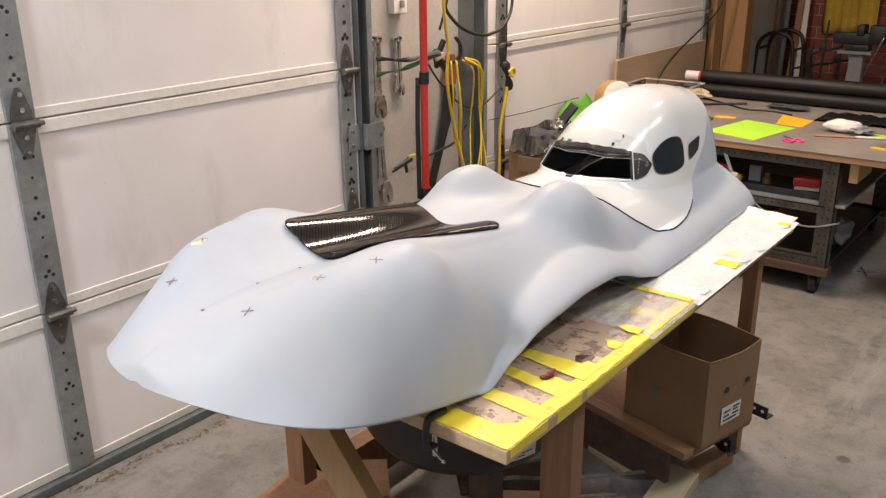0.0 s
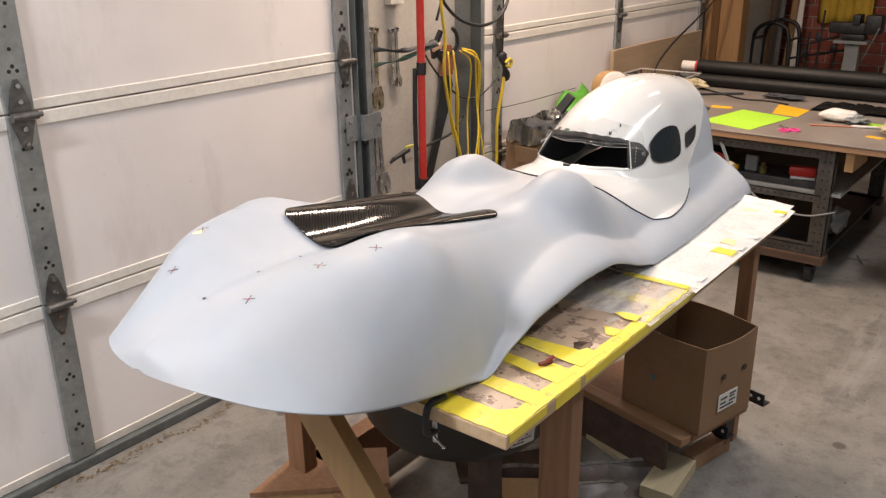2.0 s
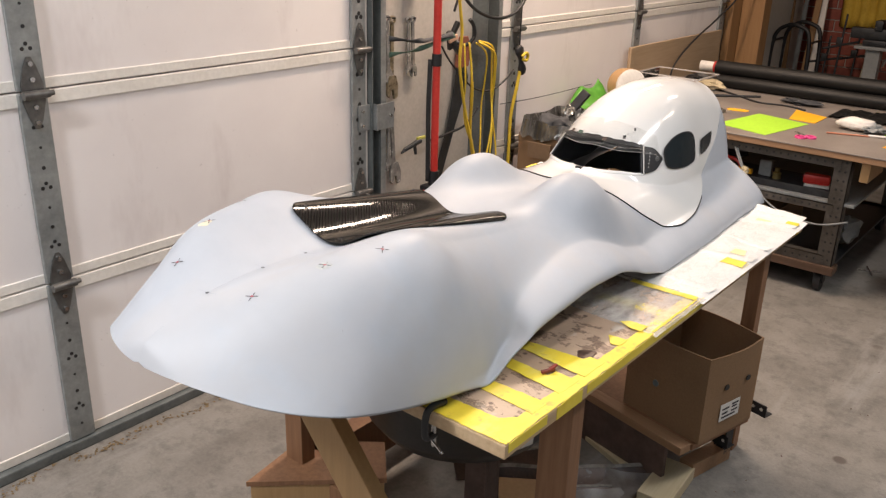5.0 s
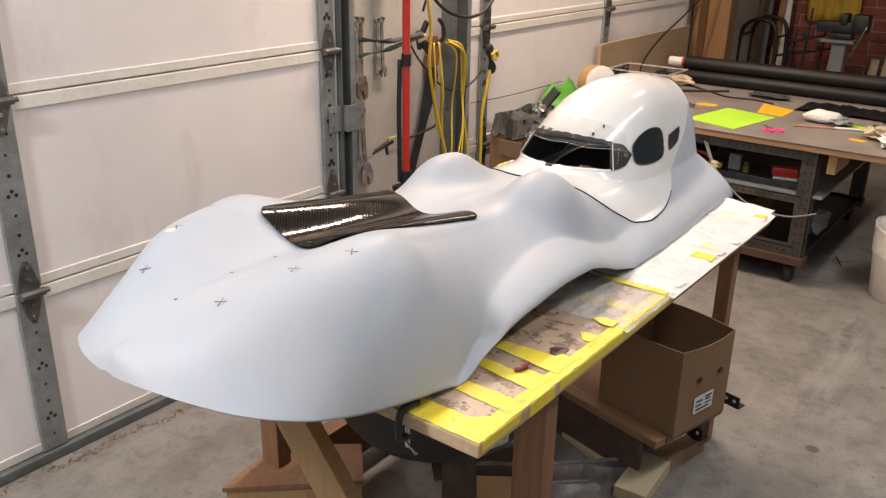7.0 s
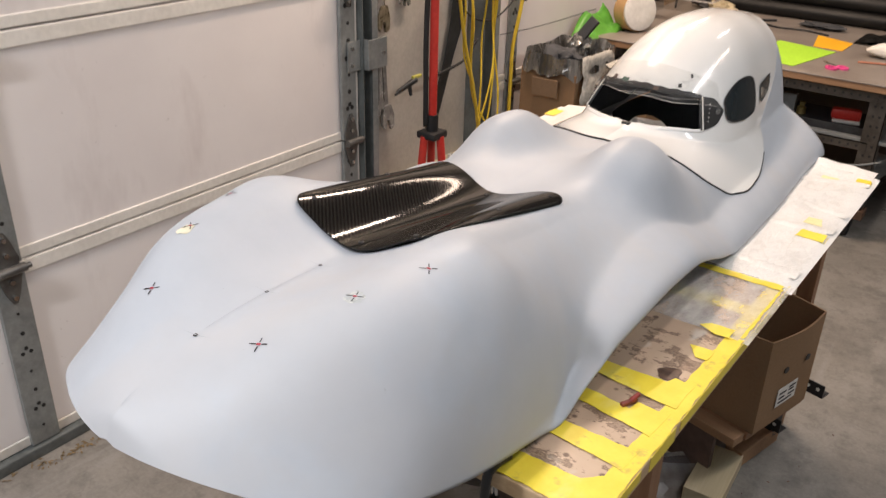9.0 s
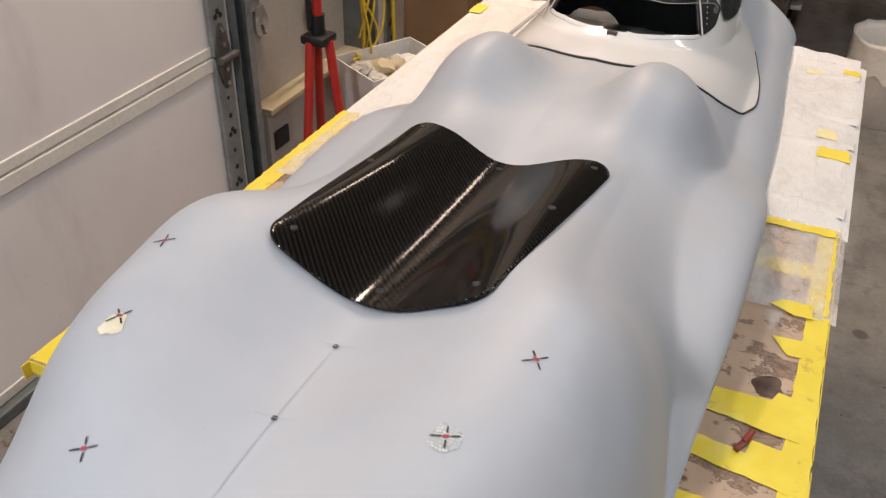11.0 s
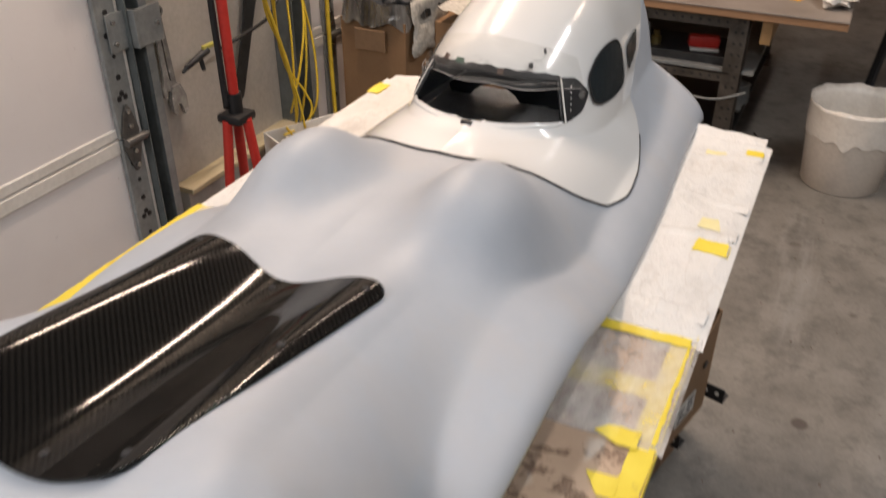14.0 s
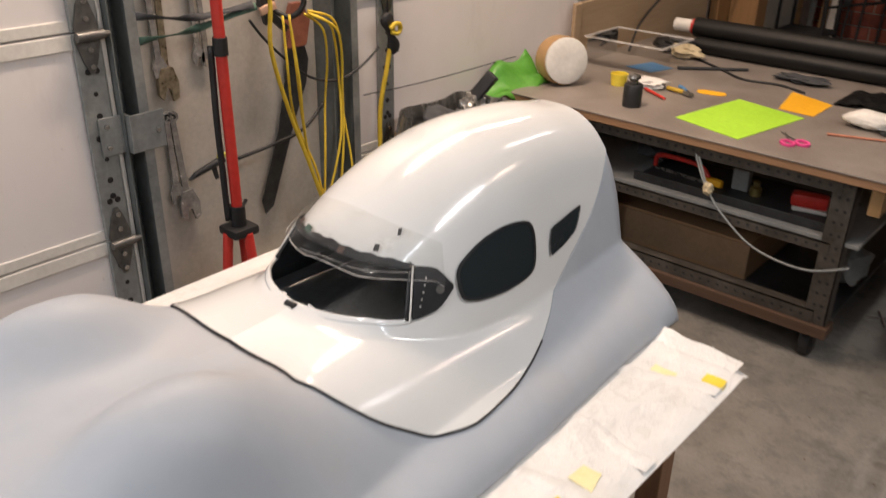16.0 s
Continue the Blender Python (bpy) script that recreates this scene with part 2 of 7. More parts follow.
def kraft(t, p):
    big = spot(t, 5, 4, 0.6)
    c = ramp(t, big, (0.3, (0.40, 0.285, 0.20)), (0.7, (0.52, 0.385, 0.28)))
    blot = spot(t, 17, 8, 0.70, stretch=(0.8, 1.2, 1))
    c = mix(t, ramp(t, blot, (0.52, (0, 0, 0)), (0.545, (0.85, 0.85, 0.85)), (0.59, (0.45, 0.45, 0.45)), (0.64, (0.9, 0.9, 0.9))), c, (0.11, 0.062, 0.040))
    v = node(t, "ShaderNodeTexVoronoi", Scale=26.0, Randomness=1.0)
    tc = t.nodes.new("ShaderNodeTexCoord")
    t.links.new(tc.outputs["Object"], v.inputs["Vector"])
    c = mix(t, ramp(t, v.outputs["Distance"], (0.12, (0.9, 0.9, 0.9)), (0.19, (0, 0, 0))), c, (0.10, 0.055, 0.038))
    pale = spot(t, 9, 4, 0.6, stretch=(1, 0.6, 1))
    c = mix(t, ramp(t, pale, (0.62, (0, 0, 0)), (0.68, (0.7, 0.7, 0.7))), c, (0.55, 0.50, 0.44))
    t.links.new(c, p.inputs["Base Color"])
    r = t.nodes.new("ShaderNodeMapRange")
    t.links.new(blot, r.inputs[0])
    r.inputs[3].default_value, r.inputs[4].default_value = 0.75, 0.25
    t.links.new(r.outputs[0], p.inputs["Roughness"])
    bump(t, p, spot(t, 30, 4), 0.3, 0.003)


KRAFT = material("stained_kraft_paper", kraft)


def sheeting(t, p):
    crease = spot(t, 14, 5, 0.7, stretch=(1, 0.45, 1))
    c = ramp(t, crease, (0.3, (0.58, 0.565, 0.54)), (0.45, (0.68, 0.665, 0.64)), (0.7, (0.74, 0.725, 0.70)))
    dirt = spot(t, 5, 5, 0.65)
    c = mix(t, ramp(t, dirt, (0.60, (0, 0, 0)), (0.80, (0.45, 0.45, 0.45))), c, (0.60, 0.53, 0.42))
    line = spot(t, 7, 3, 0.6, stretch=(1, 0.5, 1))
    c = mix(t, ramp(t, line, (0.485, (0, 0, 0)), (0.50, (0.5, 0.5, 0.5)), (0.515, (0, 0, 0))), c, (0.58, 0.55, 0.51))
    t.links.new(c, p.inputs["Base Color"])
    p.inputs["Roughness"].default_value = 0.4
    fold = node(t, "ShaderNodeTexVoronoi", Scale=7.0, Randomness=1.0)
    tc = t.nodes.new("ShaderNodeTexCoord")
    t.links.new(tc.outputs["Object"], fold.inputs["Vector"])
    bump(t, p, mix(t, 0.5, crease, fold.outputs["Distance"]), 0.9, 0.024)


SHEETING = material("white_sheeting", sheeting)


def film(t, p):
    out = t.nodes["Material Output"]
    see = t.nodes.new("ShaderNodeBsdfTransparent")
    m = t.nodes.new("ShaderNodeMixShader")
    crease = spot(t, 16, 5, 0.7, stretch=(1, 0.5, 1))
    t.links.new(ramp(t, crease, (0.35, (0.22, 0.22, 0.22)), (0.62, (0.62, 0.62, 0.62))), m.inputs[0])
    p.inputs["Base Color"].default_value = (0.80, 0.77, 0.74, 1)
    p.inputs["Roughness"].default_value = 0.22
    bump(t, p, crease, 0.6, 0.006)
    t.links.new(see.outputs[0], m.inputs[1])
    t.links.new(p.outputs[0], m.inputs[2])
    t.links.new(m.outputs[0], out.inputs["Surface"])


FILM = material("cloudy_plastic_film", film)
RED_PAINT = mottled("red_enamel", (0.48, 0.025, 0.02), (0.62, 0.05, 0.035), 10, 0.35)
ROPE = mottled("yellow_rope", (0.58, 0.40, 0.02), (0.75, 0.55, 0.05), 40, 0.6, grain=300, relief=0.5)
GREEN_STRAP = mottled("green_webbing", (0.035, 0.075, 0.055), (0.07, 0.13, 0.095), 30, 0.8)
DARK_CLOTH = mottled("dark_cloth", (0.03, 0.032, 0.035), (0.07, 0.072, 0.078), 15, 0.85)
FOIL = mottled("grey_foil", (0.035, 0.033, 0.030), (0.46, 0.45, 0.43), 13, 0.27, metal=0.75, grain=50, relief=0.4, stretch=(1.6, 1.6, 0.3))
GREEN_SHEET = mottled("green_plastic_sheet", (0.06, 0.24, 0.025), (0.13, 0.38, 0.05), 6, 0.4)
LIME = mottled("lime_card", (0.36, 0.66, 0.03), (0.44, 0.76, 0.05), 4, 0.6, relief=0.02)
ORANGE = mottled("orange_card", (0.85, 0.40, 0.01), (0.92, 0.50, 0.02), 4, 0.6, relief=0.02)
PINK = mottled("pink_plastic", (0.70, 0.05, 0.22), (0.82, 0.10, 0.32), 10, 0.4)
BLUE = mottled("blue_plastic", (0.05, 0.16, 0.34), (0.10, 0.26, 0.48), 10, 0.4)
SLOTTED = mottled("slotted_steel", (0.05, 0.043, 0.036), (0.13, 0.115, 0.10), 12, 0.55, metal=0.4)
BENCH_TOP = mottled("worn_bench_top", (0.17, 0.142, 0.122), (0.30, 0.262, 0.23), 4, 0.42, grain=120)
ORANGE_WOOD = wooden("orange_timber", (0.22, 0.115, 0.045), (0.34, 0.19, 0.08), "Z")
PANEL_WOOD = wooden("leaning_panel_wood", (0.36, 0.25, 0.15), (0.46, 0.335, 0.215), "Y")
VINYL = mottled("black_vinyl_roll", (0.004, 0.004, 0.004), (0.011, 0.010, 0.009), 5, 0.48, spec=0.3)
DARK_STEEL = mottled("dark_machine_steel", (0.022, 0.023, 0.025), (0.065, 0.068, 0.072), 10, 0.5, metal=0.5)
GREY_STEEL = mottled("grey_machine_paint", (0.19, 0.20, 0.20), (0.28, 0.29, 0.285), 6, 0.5)
RUST = mottled("rusty_dark_scrap", (0.055, 0.035, 0.028), (0.15, 0.095, 0.075), 14, 0.6)
SPANNER = mottled("dull_spanner_steel", (0.22, 0.22, 0.22), (0.58, 0.58, 0.58), 45, 0.24, metal=0.55, relief=0.08)
TOOL = mottled("worn_tool_steel", (0.13, 0.12, 0.105), (0.42, 0.40, 0.37), 40, 0.28, metal=0.8, relief=0.1)
WHITE_PAPER = mottled("white_paper", (0.66, 0.64, 0.60), (0.76, 0.74, 0.70), 8, 0.7)
NEWS = mottled("newsprint", (0.36, 0.34, 0.30), (0.60, 0.575, 0.52), 60, 0.8)
YELLOW_CLOTH = mottled("yellow_cloth", (0.42, 0.26, 0.02), (0.58, 0.39, 0.05), 8, 0.8)

# ---- building tools ----
LINING = mottled("dark_lining", (0.030, 0.037, 0.048), (0.062, 0.073, 0.090), 8, 0.55)


def link(name, bm, mat, parent=None, label="", smooth=False):
    me = bpy.data.meshes.new(name)
    bm.normal_update()
    bm.to_mesh(me)
    bm.free()
    mats = mat if isinstance(mat, (list, tuple)) else [mat]
    for m in mats:
        me.materials.append(m)
    if smooth:
        for f in me.polygons:
            f.use_smooth = True
        if smooth != "all":
            me.set_sharp_from_angle(angle=radians(40))
    ob = new(name, me)
    if parent:
        ob.parent = parent
    if label:
        tagged(ob, label)
    return ob


def part(name, bm, mat, parent, label="", smooth=False):
    return link(name, bm, mat, parent, label, smooth)


def thing(name, label, category, at=(0, 0, 0), turn=0, group="", kind=""):
    """An Empty that stands at the base of a thing made of parts."""
    e = new(name)
    e.empty_display_size = 0.1
    e.matrix_world = pose(*at, 0, 0, turn)
    return tagged(e, label, category, group, kind)


def box(bm, x0, x1, y0, y1, z0, z1, m=None, bev=0.0):
    r = bmesh.ops.create_cube(bm, size=1)["verts"]
    for v in r:
        v.co = Vector(((x0 + x1) / 2 + v.co.x * (x1 - x0), (y0 + y1) / 2 + v.co.y * (y1 - y0), (z0 + z1) / 2 + v.co.z * (z1 - z0)))
    if bev:
        es = list({e for v in r for e in v.link_edges})
        out = bmesh.ops.bevel(bm, geom=es, offset=bev, segments=2, affect="EDGES", profile=0.6)
        r = list({v for f in out["faces"] for v in f.verts} | {v for v in r if v.is_valid})
    if m is not None:
        bmesh.ops.transform(bm, matrix=m, verts=r)
    return r


def boxed(*a, **k):
    bm = bmesh.new()
    box(bm, *a, **k)
    return bm


def tube(bm, a, b, r, r2=None, seg=14, caps=True):
    a, b = Vector(a), Vector(b)
    d = b - a
    m = Matrix.Translation((a + b) / 2) @ d.to_track_quat("Z", "Y").to_matrix().to_4x4()
    return bmesh.ops.create_cone(bm, cap_ends=caps, segments=seg, radius1=r, radius2=r if r2 is None else r2, depth=d.length, matrix=m)["verts"]


def sweep(bm, pts, r, seg=8, closed=False):
    """A round cord through points, smoothed."""
    P = [Vector(p) for p in pts]
    Q = []
    n = len(P)
    for i in range(n - 1):
        p0, p1, p2, p3 = P[max(i - 1, 0)], P[i], P[i + 1], P[min(i + 2, n - 1)]
        for k in range(6):
            t = k / 6
            Q.append(0.5 * (2 * p1 + (p2 - p0) * t + (2 * p0 - 5 * p1 + 4 * p2 - p3) * t * t + (3 * p1 - p0 - 3 * p2 + p3) * t ** 3))
    Q.append(P[-1])
    rings = []
    up = Vector((0.31, 0.2, 0.93))
    for i, q in enumerate(Q):
        d = (Q[min(i + 1, len(Q) - 1)] - Q[max(i - 1, 0)]).normalized()
        s = d.cross(up)
        if s.length < 1e-3:
            s = d.cross(Vector((1, 0, 0)))
        s.normalize()
        w = d.cross(s)
        up = s.cross(d) if s.cross(d).length > 1e-3 else up
        rings.append([bm.verts.new(q + r * (math.cos(2 * math.pi * k / seg) * s + math.sin(2 * math.pi * k / seg) * w)) for k in range(seg)])
    for A, B in zip(rings, rings[1:]):
        for k in range(seg):
            bm.faces.new((A[k], A[(k + 1) % seg], B[(k + 1) % seg], B[k]))
    bm.faces.new(rings[0][::-1])
    bm.faces.new(rings[-1])


def lathe(bm, prof, seg=28, at=(0, 0, 0)):
    rings = []
    for r, z in prof:
        rings.append([bm.verts.new((at[0] + r * math.cos(2 * math.pi * k / seg), at[1] + r * math.sin(2 * math.pi * k / seg), at[2] + z)) for k in range(seg)])
    for A, B in zip(rings, rings[1:]):
        for k in range(seg):
            bm.faces.new((A[k], A[(k + 1) % seg], B[(k + 1) % seg], B[k]))
    return rings


def slab(bm, outline, z0, z1, m=None):
    """A flat piece with any outline (list of x, y) and thickness."""
    lo = [bm.verts.new((x, y, z0)) for x, y in outline]
    hi = [bm.verts.new((x, y, z1)) for x, y in outline]
    bm.faces.new(lo[::-1])
    bm.faces.new(hi)
    n = len(lo)
    for i in range(n):
        bm.faces.new((lo[i], lo[(i + 1) % n], hi[(i + 1) % n], hi[i]))
    if m is not None:
        bmesh.ops.transform(bm, matrix=m, verts=lo + hi)
    return lo + hi

# ---- structure ----
WX = -2.478          # inner face of the sectional doors
FAR = 8.3            # brick wall
X1, Y0 = 3.2, -2.6   # walls out of sight behind the camera

floor = tagged(link("floor", boxed(WX - 0.6, X1 + 0.2, Y0 - 0.2, FAR + 0.3, -0.15, 0), CONCRETE), "worn stained grey concrete workshop floor", "floor", kind="structure")
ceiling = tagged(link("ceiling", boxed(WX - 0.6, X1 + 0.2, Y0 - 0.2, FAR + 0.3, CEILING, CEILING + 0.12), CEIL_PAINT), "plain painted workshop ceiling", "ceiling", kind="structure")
wall_back = tagged(link("wall_back", boxed(WX - 0.6, X1 + 0.2, Y0 - 0.2, Y0, 0, CEILING), WALL_PAINT), "plain painted workshop wall", "wall", kind="structure")
wall_east = tagged(link("wall_east", boxed(X1, X1 + 0.2, Y0, FAR + 0.3, 0, CEILING), WALL_PAINT), "plain painted workshop wall", "wall", kind="structure")
wall_west = thing("wall_west", "painted wall with two sectional garage doors", "wall", kind="structure")
for y0, y1, z0 in ((Y0, -0.25, 0), (2.60, 3.36, 0), (6.35, FAR, 0), (-0.25, 2.60, 2.48), (3.36, 6.35, 2.48)):
    part("wall_panel", boxed(WX - 0.30, WX - 0.045, y0, y1, z0, CEILING), GREY_PAINT, wall_west)


def sectional_door(name, y0, y1, stiles, label):
    """A garage door of four sections with edge rails, stiles and hinges, seen from inside."""
    d = thing(name, label, "garage door", kind="structure")
    joints = [0.035, 0.61, 1.207, 1.805, 2.40]
    for a, b in zip(joints, joints[1:]):
        part("door_section", boxed(WX - 0.045, WX, y0, y1, a + 0.002, b - 0.002), DOOR_PAINT, d)
        part("top_rail", boxed(WX - 0.02, WX + 0.007, y0, y1, b - 0.044, b - 0.003, bev=0.003), RAIL_PAINT, d, "cream painted section rail")
        part("bottom_rail", boxed(WX - 0.02, WX + 0.005, y0, y1, a + 0.003, a + 0.034, bev=0.003), RAIL_PAINT, d, "cream painted section rail")
    part("bottom_seal", boxed(WX - 0.05, WX + 0.03, y0, y1, 0.0, 0.036, bev=0.006), TRACK, d, "dark rubber bottom seal")
    for y, w in stiles:
        for a, b in zip(joints, joints[1:]):
            bm = boxed(WX + 0.002, WX + 0.018, y - w / 2, y + w / 2, a + 0.004, b - 0.004, bev=0.003)
            st = part("stile", bm, GALV, d, "galvanised steel stile")
            holes = bmesh.new()
            z = a + 0.06
            k = 0
            while z < b - 0.05:
                for dy in ((0,), (-0.012, 0.012, 0))[k % 3 == 1]:
                    tube(holes, (WX + 0.0175, y + dy, z + (0.014 if dy == 0 and k % 3 == 1 else 0)), (WX + 0.0190, y + dy, z + (0.014 if dy == 0 and k % 3 == 1 else 0)), (0.006 if k % 3 else 0.0045) * (1.5 if w < 0.08 else 1.0), seg=10)
                z += 0.062
                k += 1
            tagged(part("punched_hole", holes, BLACK, st), "dark punched holes", kind="stuff")
        for z in joints[1:4]:
            hinge(d, y, z)
    return d


def hinge(d, y, z):
    """A leaf hinge over a section joint: two diamond leaves, a barrel and bolts."""
    m = pose(WX + 0.020, y, z, 90, 0, 90)
    out = [(-0.030, 0.0), (-0.034, 0.022), (-0.018, 0.078), (-0.006, 0.104), (0.006, 0.104), (0.018, 0.078), (0.034, 0.022), (0.030, 0.0)]
    h = None
    for s in (1, -1):
        bm = bmesh.new()
        slab(bm, [(a, s * b - 0.004) for a, b in (out if s > 0 else out[::-1])], 0.0, 0.004, m)
        leaf = part("hinge_leaf", bm, HINGE, d, "steel hinge leaf")
        for b in (0.04, 0.085):
            nb = bmesh.new()
            tube(nb, m @ Vector((0, s * b - 0.004, 0.003)), m @ Vector((0, s * b - 0.004, 0.012)), 0.008, seg=6)
            part("bolt", nb, CHROME, leaf)
    bm = bmesh.new()
    tube(bm, (WX + 0.036, y - 0.036, z - 0.006), (WX + 0.036, y + 0.040, z - 0.006), 0.013, seg=14)
    part("hinge_barrel", bm, HINGE, d, "steel hinge barrel", smooth=True)
    tb = bmesh.new()
    tube(tb, (WX + 0.036, y + 0.040, z - 0.006), (WX + 0.036, y + 0.054, z - 0.006), 0.008, seg=10)
    part("hinge_pin", tb, HINGE, d)


door_1 = sectional_door("door_1", -0.24, 2.535, ((-0.12, 0.09), (1.153, 0.085), (2.486, 0.075)), "closed off-white sectional garage door with steel stiles")
door_2 = sectional_door("door_2", 3.42, 6.32, ((3.60, 0.075), (4.92, 0.075), (6.24, 0.075)), "closed off-white sectional garage door behind the workbench")

# vertical tracks, jamb panel and corner posts
def channel(name, y0, y1, depth, mat, label, z1=2.45):
    """A steel track: a web with two lips and punched holes."""
    tr = thing(name, label, "door track", kind="structure")
    part("web", boxed(WX - 0.044, WX - 0.040 + 0.006, y0, y1, 0.0, z1), mat, tr)
    part("lip", boxed(WX - 0.034, WX - 0.034 + depth, y0, y0 + 0.004, 0.0, z1), mat, tr)
    part("lip", boxed(WX - 0.034, WX - 0.034 + depth, y1 - 0.004, y1, 0.0, z1), mat, tr)
    part("flange", boxed(WX - 0.036 + depth, WX - 0.032 + depth, y1 - 0.004, y1 + 0.026, 0.0, z1), GALV, tr, "paint-flecked steel flange")
    return tr


channel("trim_track", 2.542, 2.596, 0.072, TRACK, "dark galvanised vertical door track")
channel("trim_track", 3.315, 3.405, 0.080, TRACK, "dark galvanised vertical door track")
sl = thing("door_seal", "pale rubber seal strip along the door edge", "seal", kind="structure")
part("strip", boxed(WX - 0.03, WX + 0.010, 2.5365, 2.5405, 0.0, 2.40), WHITE_PLASTIC, sl)
part("lip", boxed(WX + 0.004, WX + 0.012, 2.527, 2.5365, 0.0, 2.40, bev=0.002), WHITE_PLASTIC, sl)
b2 = thing("track_bracket", "galvanised bracket plate bolted across a door stile", "bracket")
part("plate", boxed(WX + 0.020, WX + 0.026, 2.475, 2.555, 0.865, 0.975, bev=0.002), GALV, b2)
part("arm", boxed(WX + 0.008, WX + 0.060, 2.548, 2.556, 0.865, 0.975, bev=0.002), GALV, b2)
part("end_plate", boxed(WX + 0.052, WX + 0.058, 2.555, 2.655, 0.865, 0.975, bev=0.002), GALV, b2)
for y, z in ((2.495, 0.89), (2.495, 0.95), (2.63, 0.92)):
    bm = bmesh.new()
    tube(bm, (WX + 0.024, y, z), (WX + (0.034 if y < 2.6 else 0.066), y, z), 0.007, seg=6)
    part("bolt", bm, CHROME, b2)


# brick wall at the far end
def brick_mesh(w):
    bm = boxed(0, w, -0.012, 0.02, 0, 0.090, bev=0.003)
    me = bpy.data.meshes.new("brick")
    bm.to_mesh(me)
    bm.free()
    me.materials.append(BRICK_RANDOM)
    return me


def brick_random(t, p):
    info = t.nodes.new("ShaderNodeObjectInfo")
    tone = ramp(t, info.outputs["Random"], (0.0, (0.16, 0.036, 0.024)), (0.5, (0.23, 0.055, 0.036)), (1.0, (0.29, 0.085, 0.055)))
    c = mix(t, 0.35, tone, ramp(t, spot(t, 25, 5, 0.65), (0.3, (0.11, 0.03, 0.022)), (0.7, (0.33, 0.11, 0.075))))
    t.links.new(c, p.inputs["Base Color"])
    p.inputs["Roughness"].default_value = 0.85
    bump(t, p, spot(t, 120, 4), 0.4, 0.002)


BRICK_RANDOM = material("brick_each", brick_random)
wall_north = tagged(link("wall_north", boxed(WX - 0.3, X1, FAR, FAR + 0.2, 0, CEILING), MORTAR), "red brick wall with pale mortar joints", "wall", kind="structure")

# ---- fairing: profile curves along its length (metres) ----
XC = -1.2012
CREST = ([0.673, 0.69, 0.74, 0.82, 0.95, 1.06, 1.15, 1.35, 1.52, 1.68, 1.85, 2.0, 2.4, 2.8], [0.986, 1.0169, 1.0411, 1.0676, 1.0780, 1.076, 1.0735, 1.0507, 1.0317, 1.0220, 1.0190, 1.0219, 1.0073, 0.9488])
RIDGE = ([0.68, 0.76, 0.85, 0.95, 1.07, 1.12, 1.17, 1.30, 1.5, 1.65, 1.85, 2.0], [0.003, 0.030, 0.058, 0.077, 0.086, 0.078, 0.068, 0.058, 0.052, 0.032, 0.012, 0.005])
HULL = ([1.02, 1.12, 1.2, 1.3, 1.4, 1.55, 1.7, 1.9, 2.1, 2.4, 2.8], [0.338, 0.340, 0.334, 0.316, 0.302, 0.293, 0.290, 0.288, 0.282, 0.28, 0.208])
FULL = ([0.7, 0.85, 0.95, 1.05, 1.18, 1.32, 1.5, 2.0, 2.8], [1.3, 2.3, 3.8, 4.3, 3.7, 3.0, 3.1, 3.4, 3.4])
ROUND = ([0.7, 0.85, 0.95, 1.05, 1.15, 1.5, 2.0, 2.8], [0.95, 1.05, 1.25, 1.42, 1.65, 2.05, 2.2, 2.1])
EDGE_OUT = ([0.673, 0.677, 0.683, 0.694, 0.717, 0.75, 0.797, 0.858, 0.933, 1.02, 1.15, 1.29, 1.5, 1.75, 1.95, 2.27, 2.7, 2.8], [0.0, 0.035, 0.065, 0.103, 0.16, 0.2219, 0.2737, 0.3110, 0.3290, 0.338, 0.3405, 0.3496, 0.362, 0.364, 0.353, 0.3449, 0.325, 0.327])
EDGE_UP = ([0.67, 0.75, 0.86, 0.93, 1.02, 1.12, 1.22, 1.29, 1.36, 1.45, 1.6, 1.7, 1.79, 1.87, 1.95, 2.0, 2.8], [0.986, 0.955, 0.922, 0.904, 0.883, 0.861, 0.845, 0.88, 0.905, 0.924, 0.939, 0.936, 0.913, 0.882, 0.858, 0.845, 0.841])
KNEE = ([1.2, 1.35, 1.6, 1.9, 2.2, 2.8], [0.0, 0.034, 0.042, 0.036, 0.0479, 0.0504])
SLOPE = ([1.2, 1.5, 2.0, 2.8], [0.3, 0.12, 0.33, 0.5404])
DOME_TOP = ([2.05, 2.1, 2.15, 2.2, 2.3, 2.40, 2.52, 2.66, 2.8], [0.9539, 0.9779, 1.0560, 1.1220, 1.1830, 1.2220, 1.2400, 1.2340, 1.208])
DOME_HALF = ([2.05, 2.1, 2.15, 2.2, 2.3, 2.43, 2.6, 2.8], [0.1, 0.12, 0.152, 0.1735, 0.2020, 0.2080, 0.1930, 0.1830])
DOME_POW = ([2.05, 2.2, 2.35, 2.5, 2.8], [2.2, 2.25, 2.3, 2.35, 2.55])
SHOULDER = ([0.7, 0.85, 0.95, 1.05, 1.13, 1.22, 1.32, 1.55, 2.0], [0.185, 0.205, 0.238, 0.248, 0.205, 0.168, 0.152, 0.145, 0.145])
SHAPE = dict(ph=0.82, pd=3.0, hb=0.090, ub=0.172, yb=1.8187, su=0.112, sy=0.138, kf=0.055, kd=0.06)


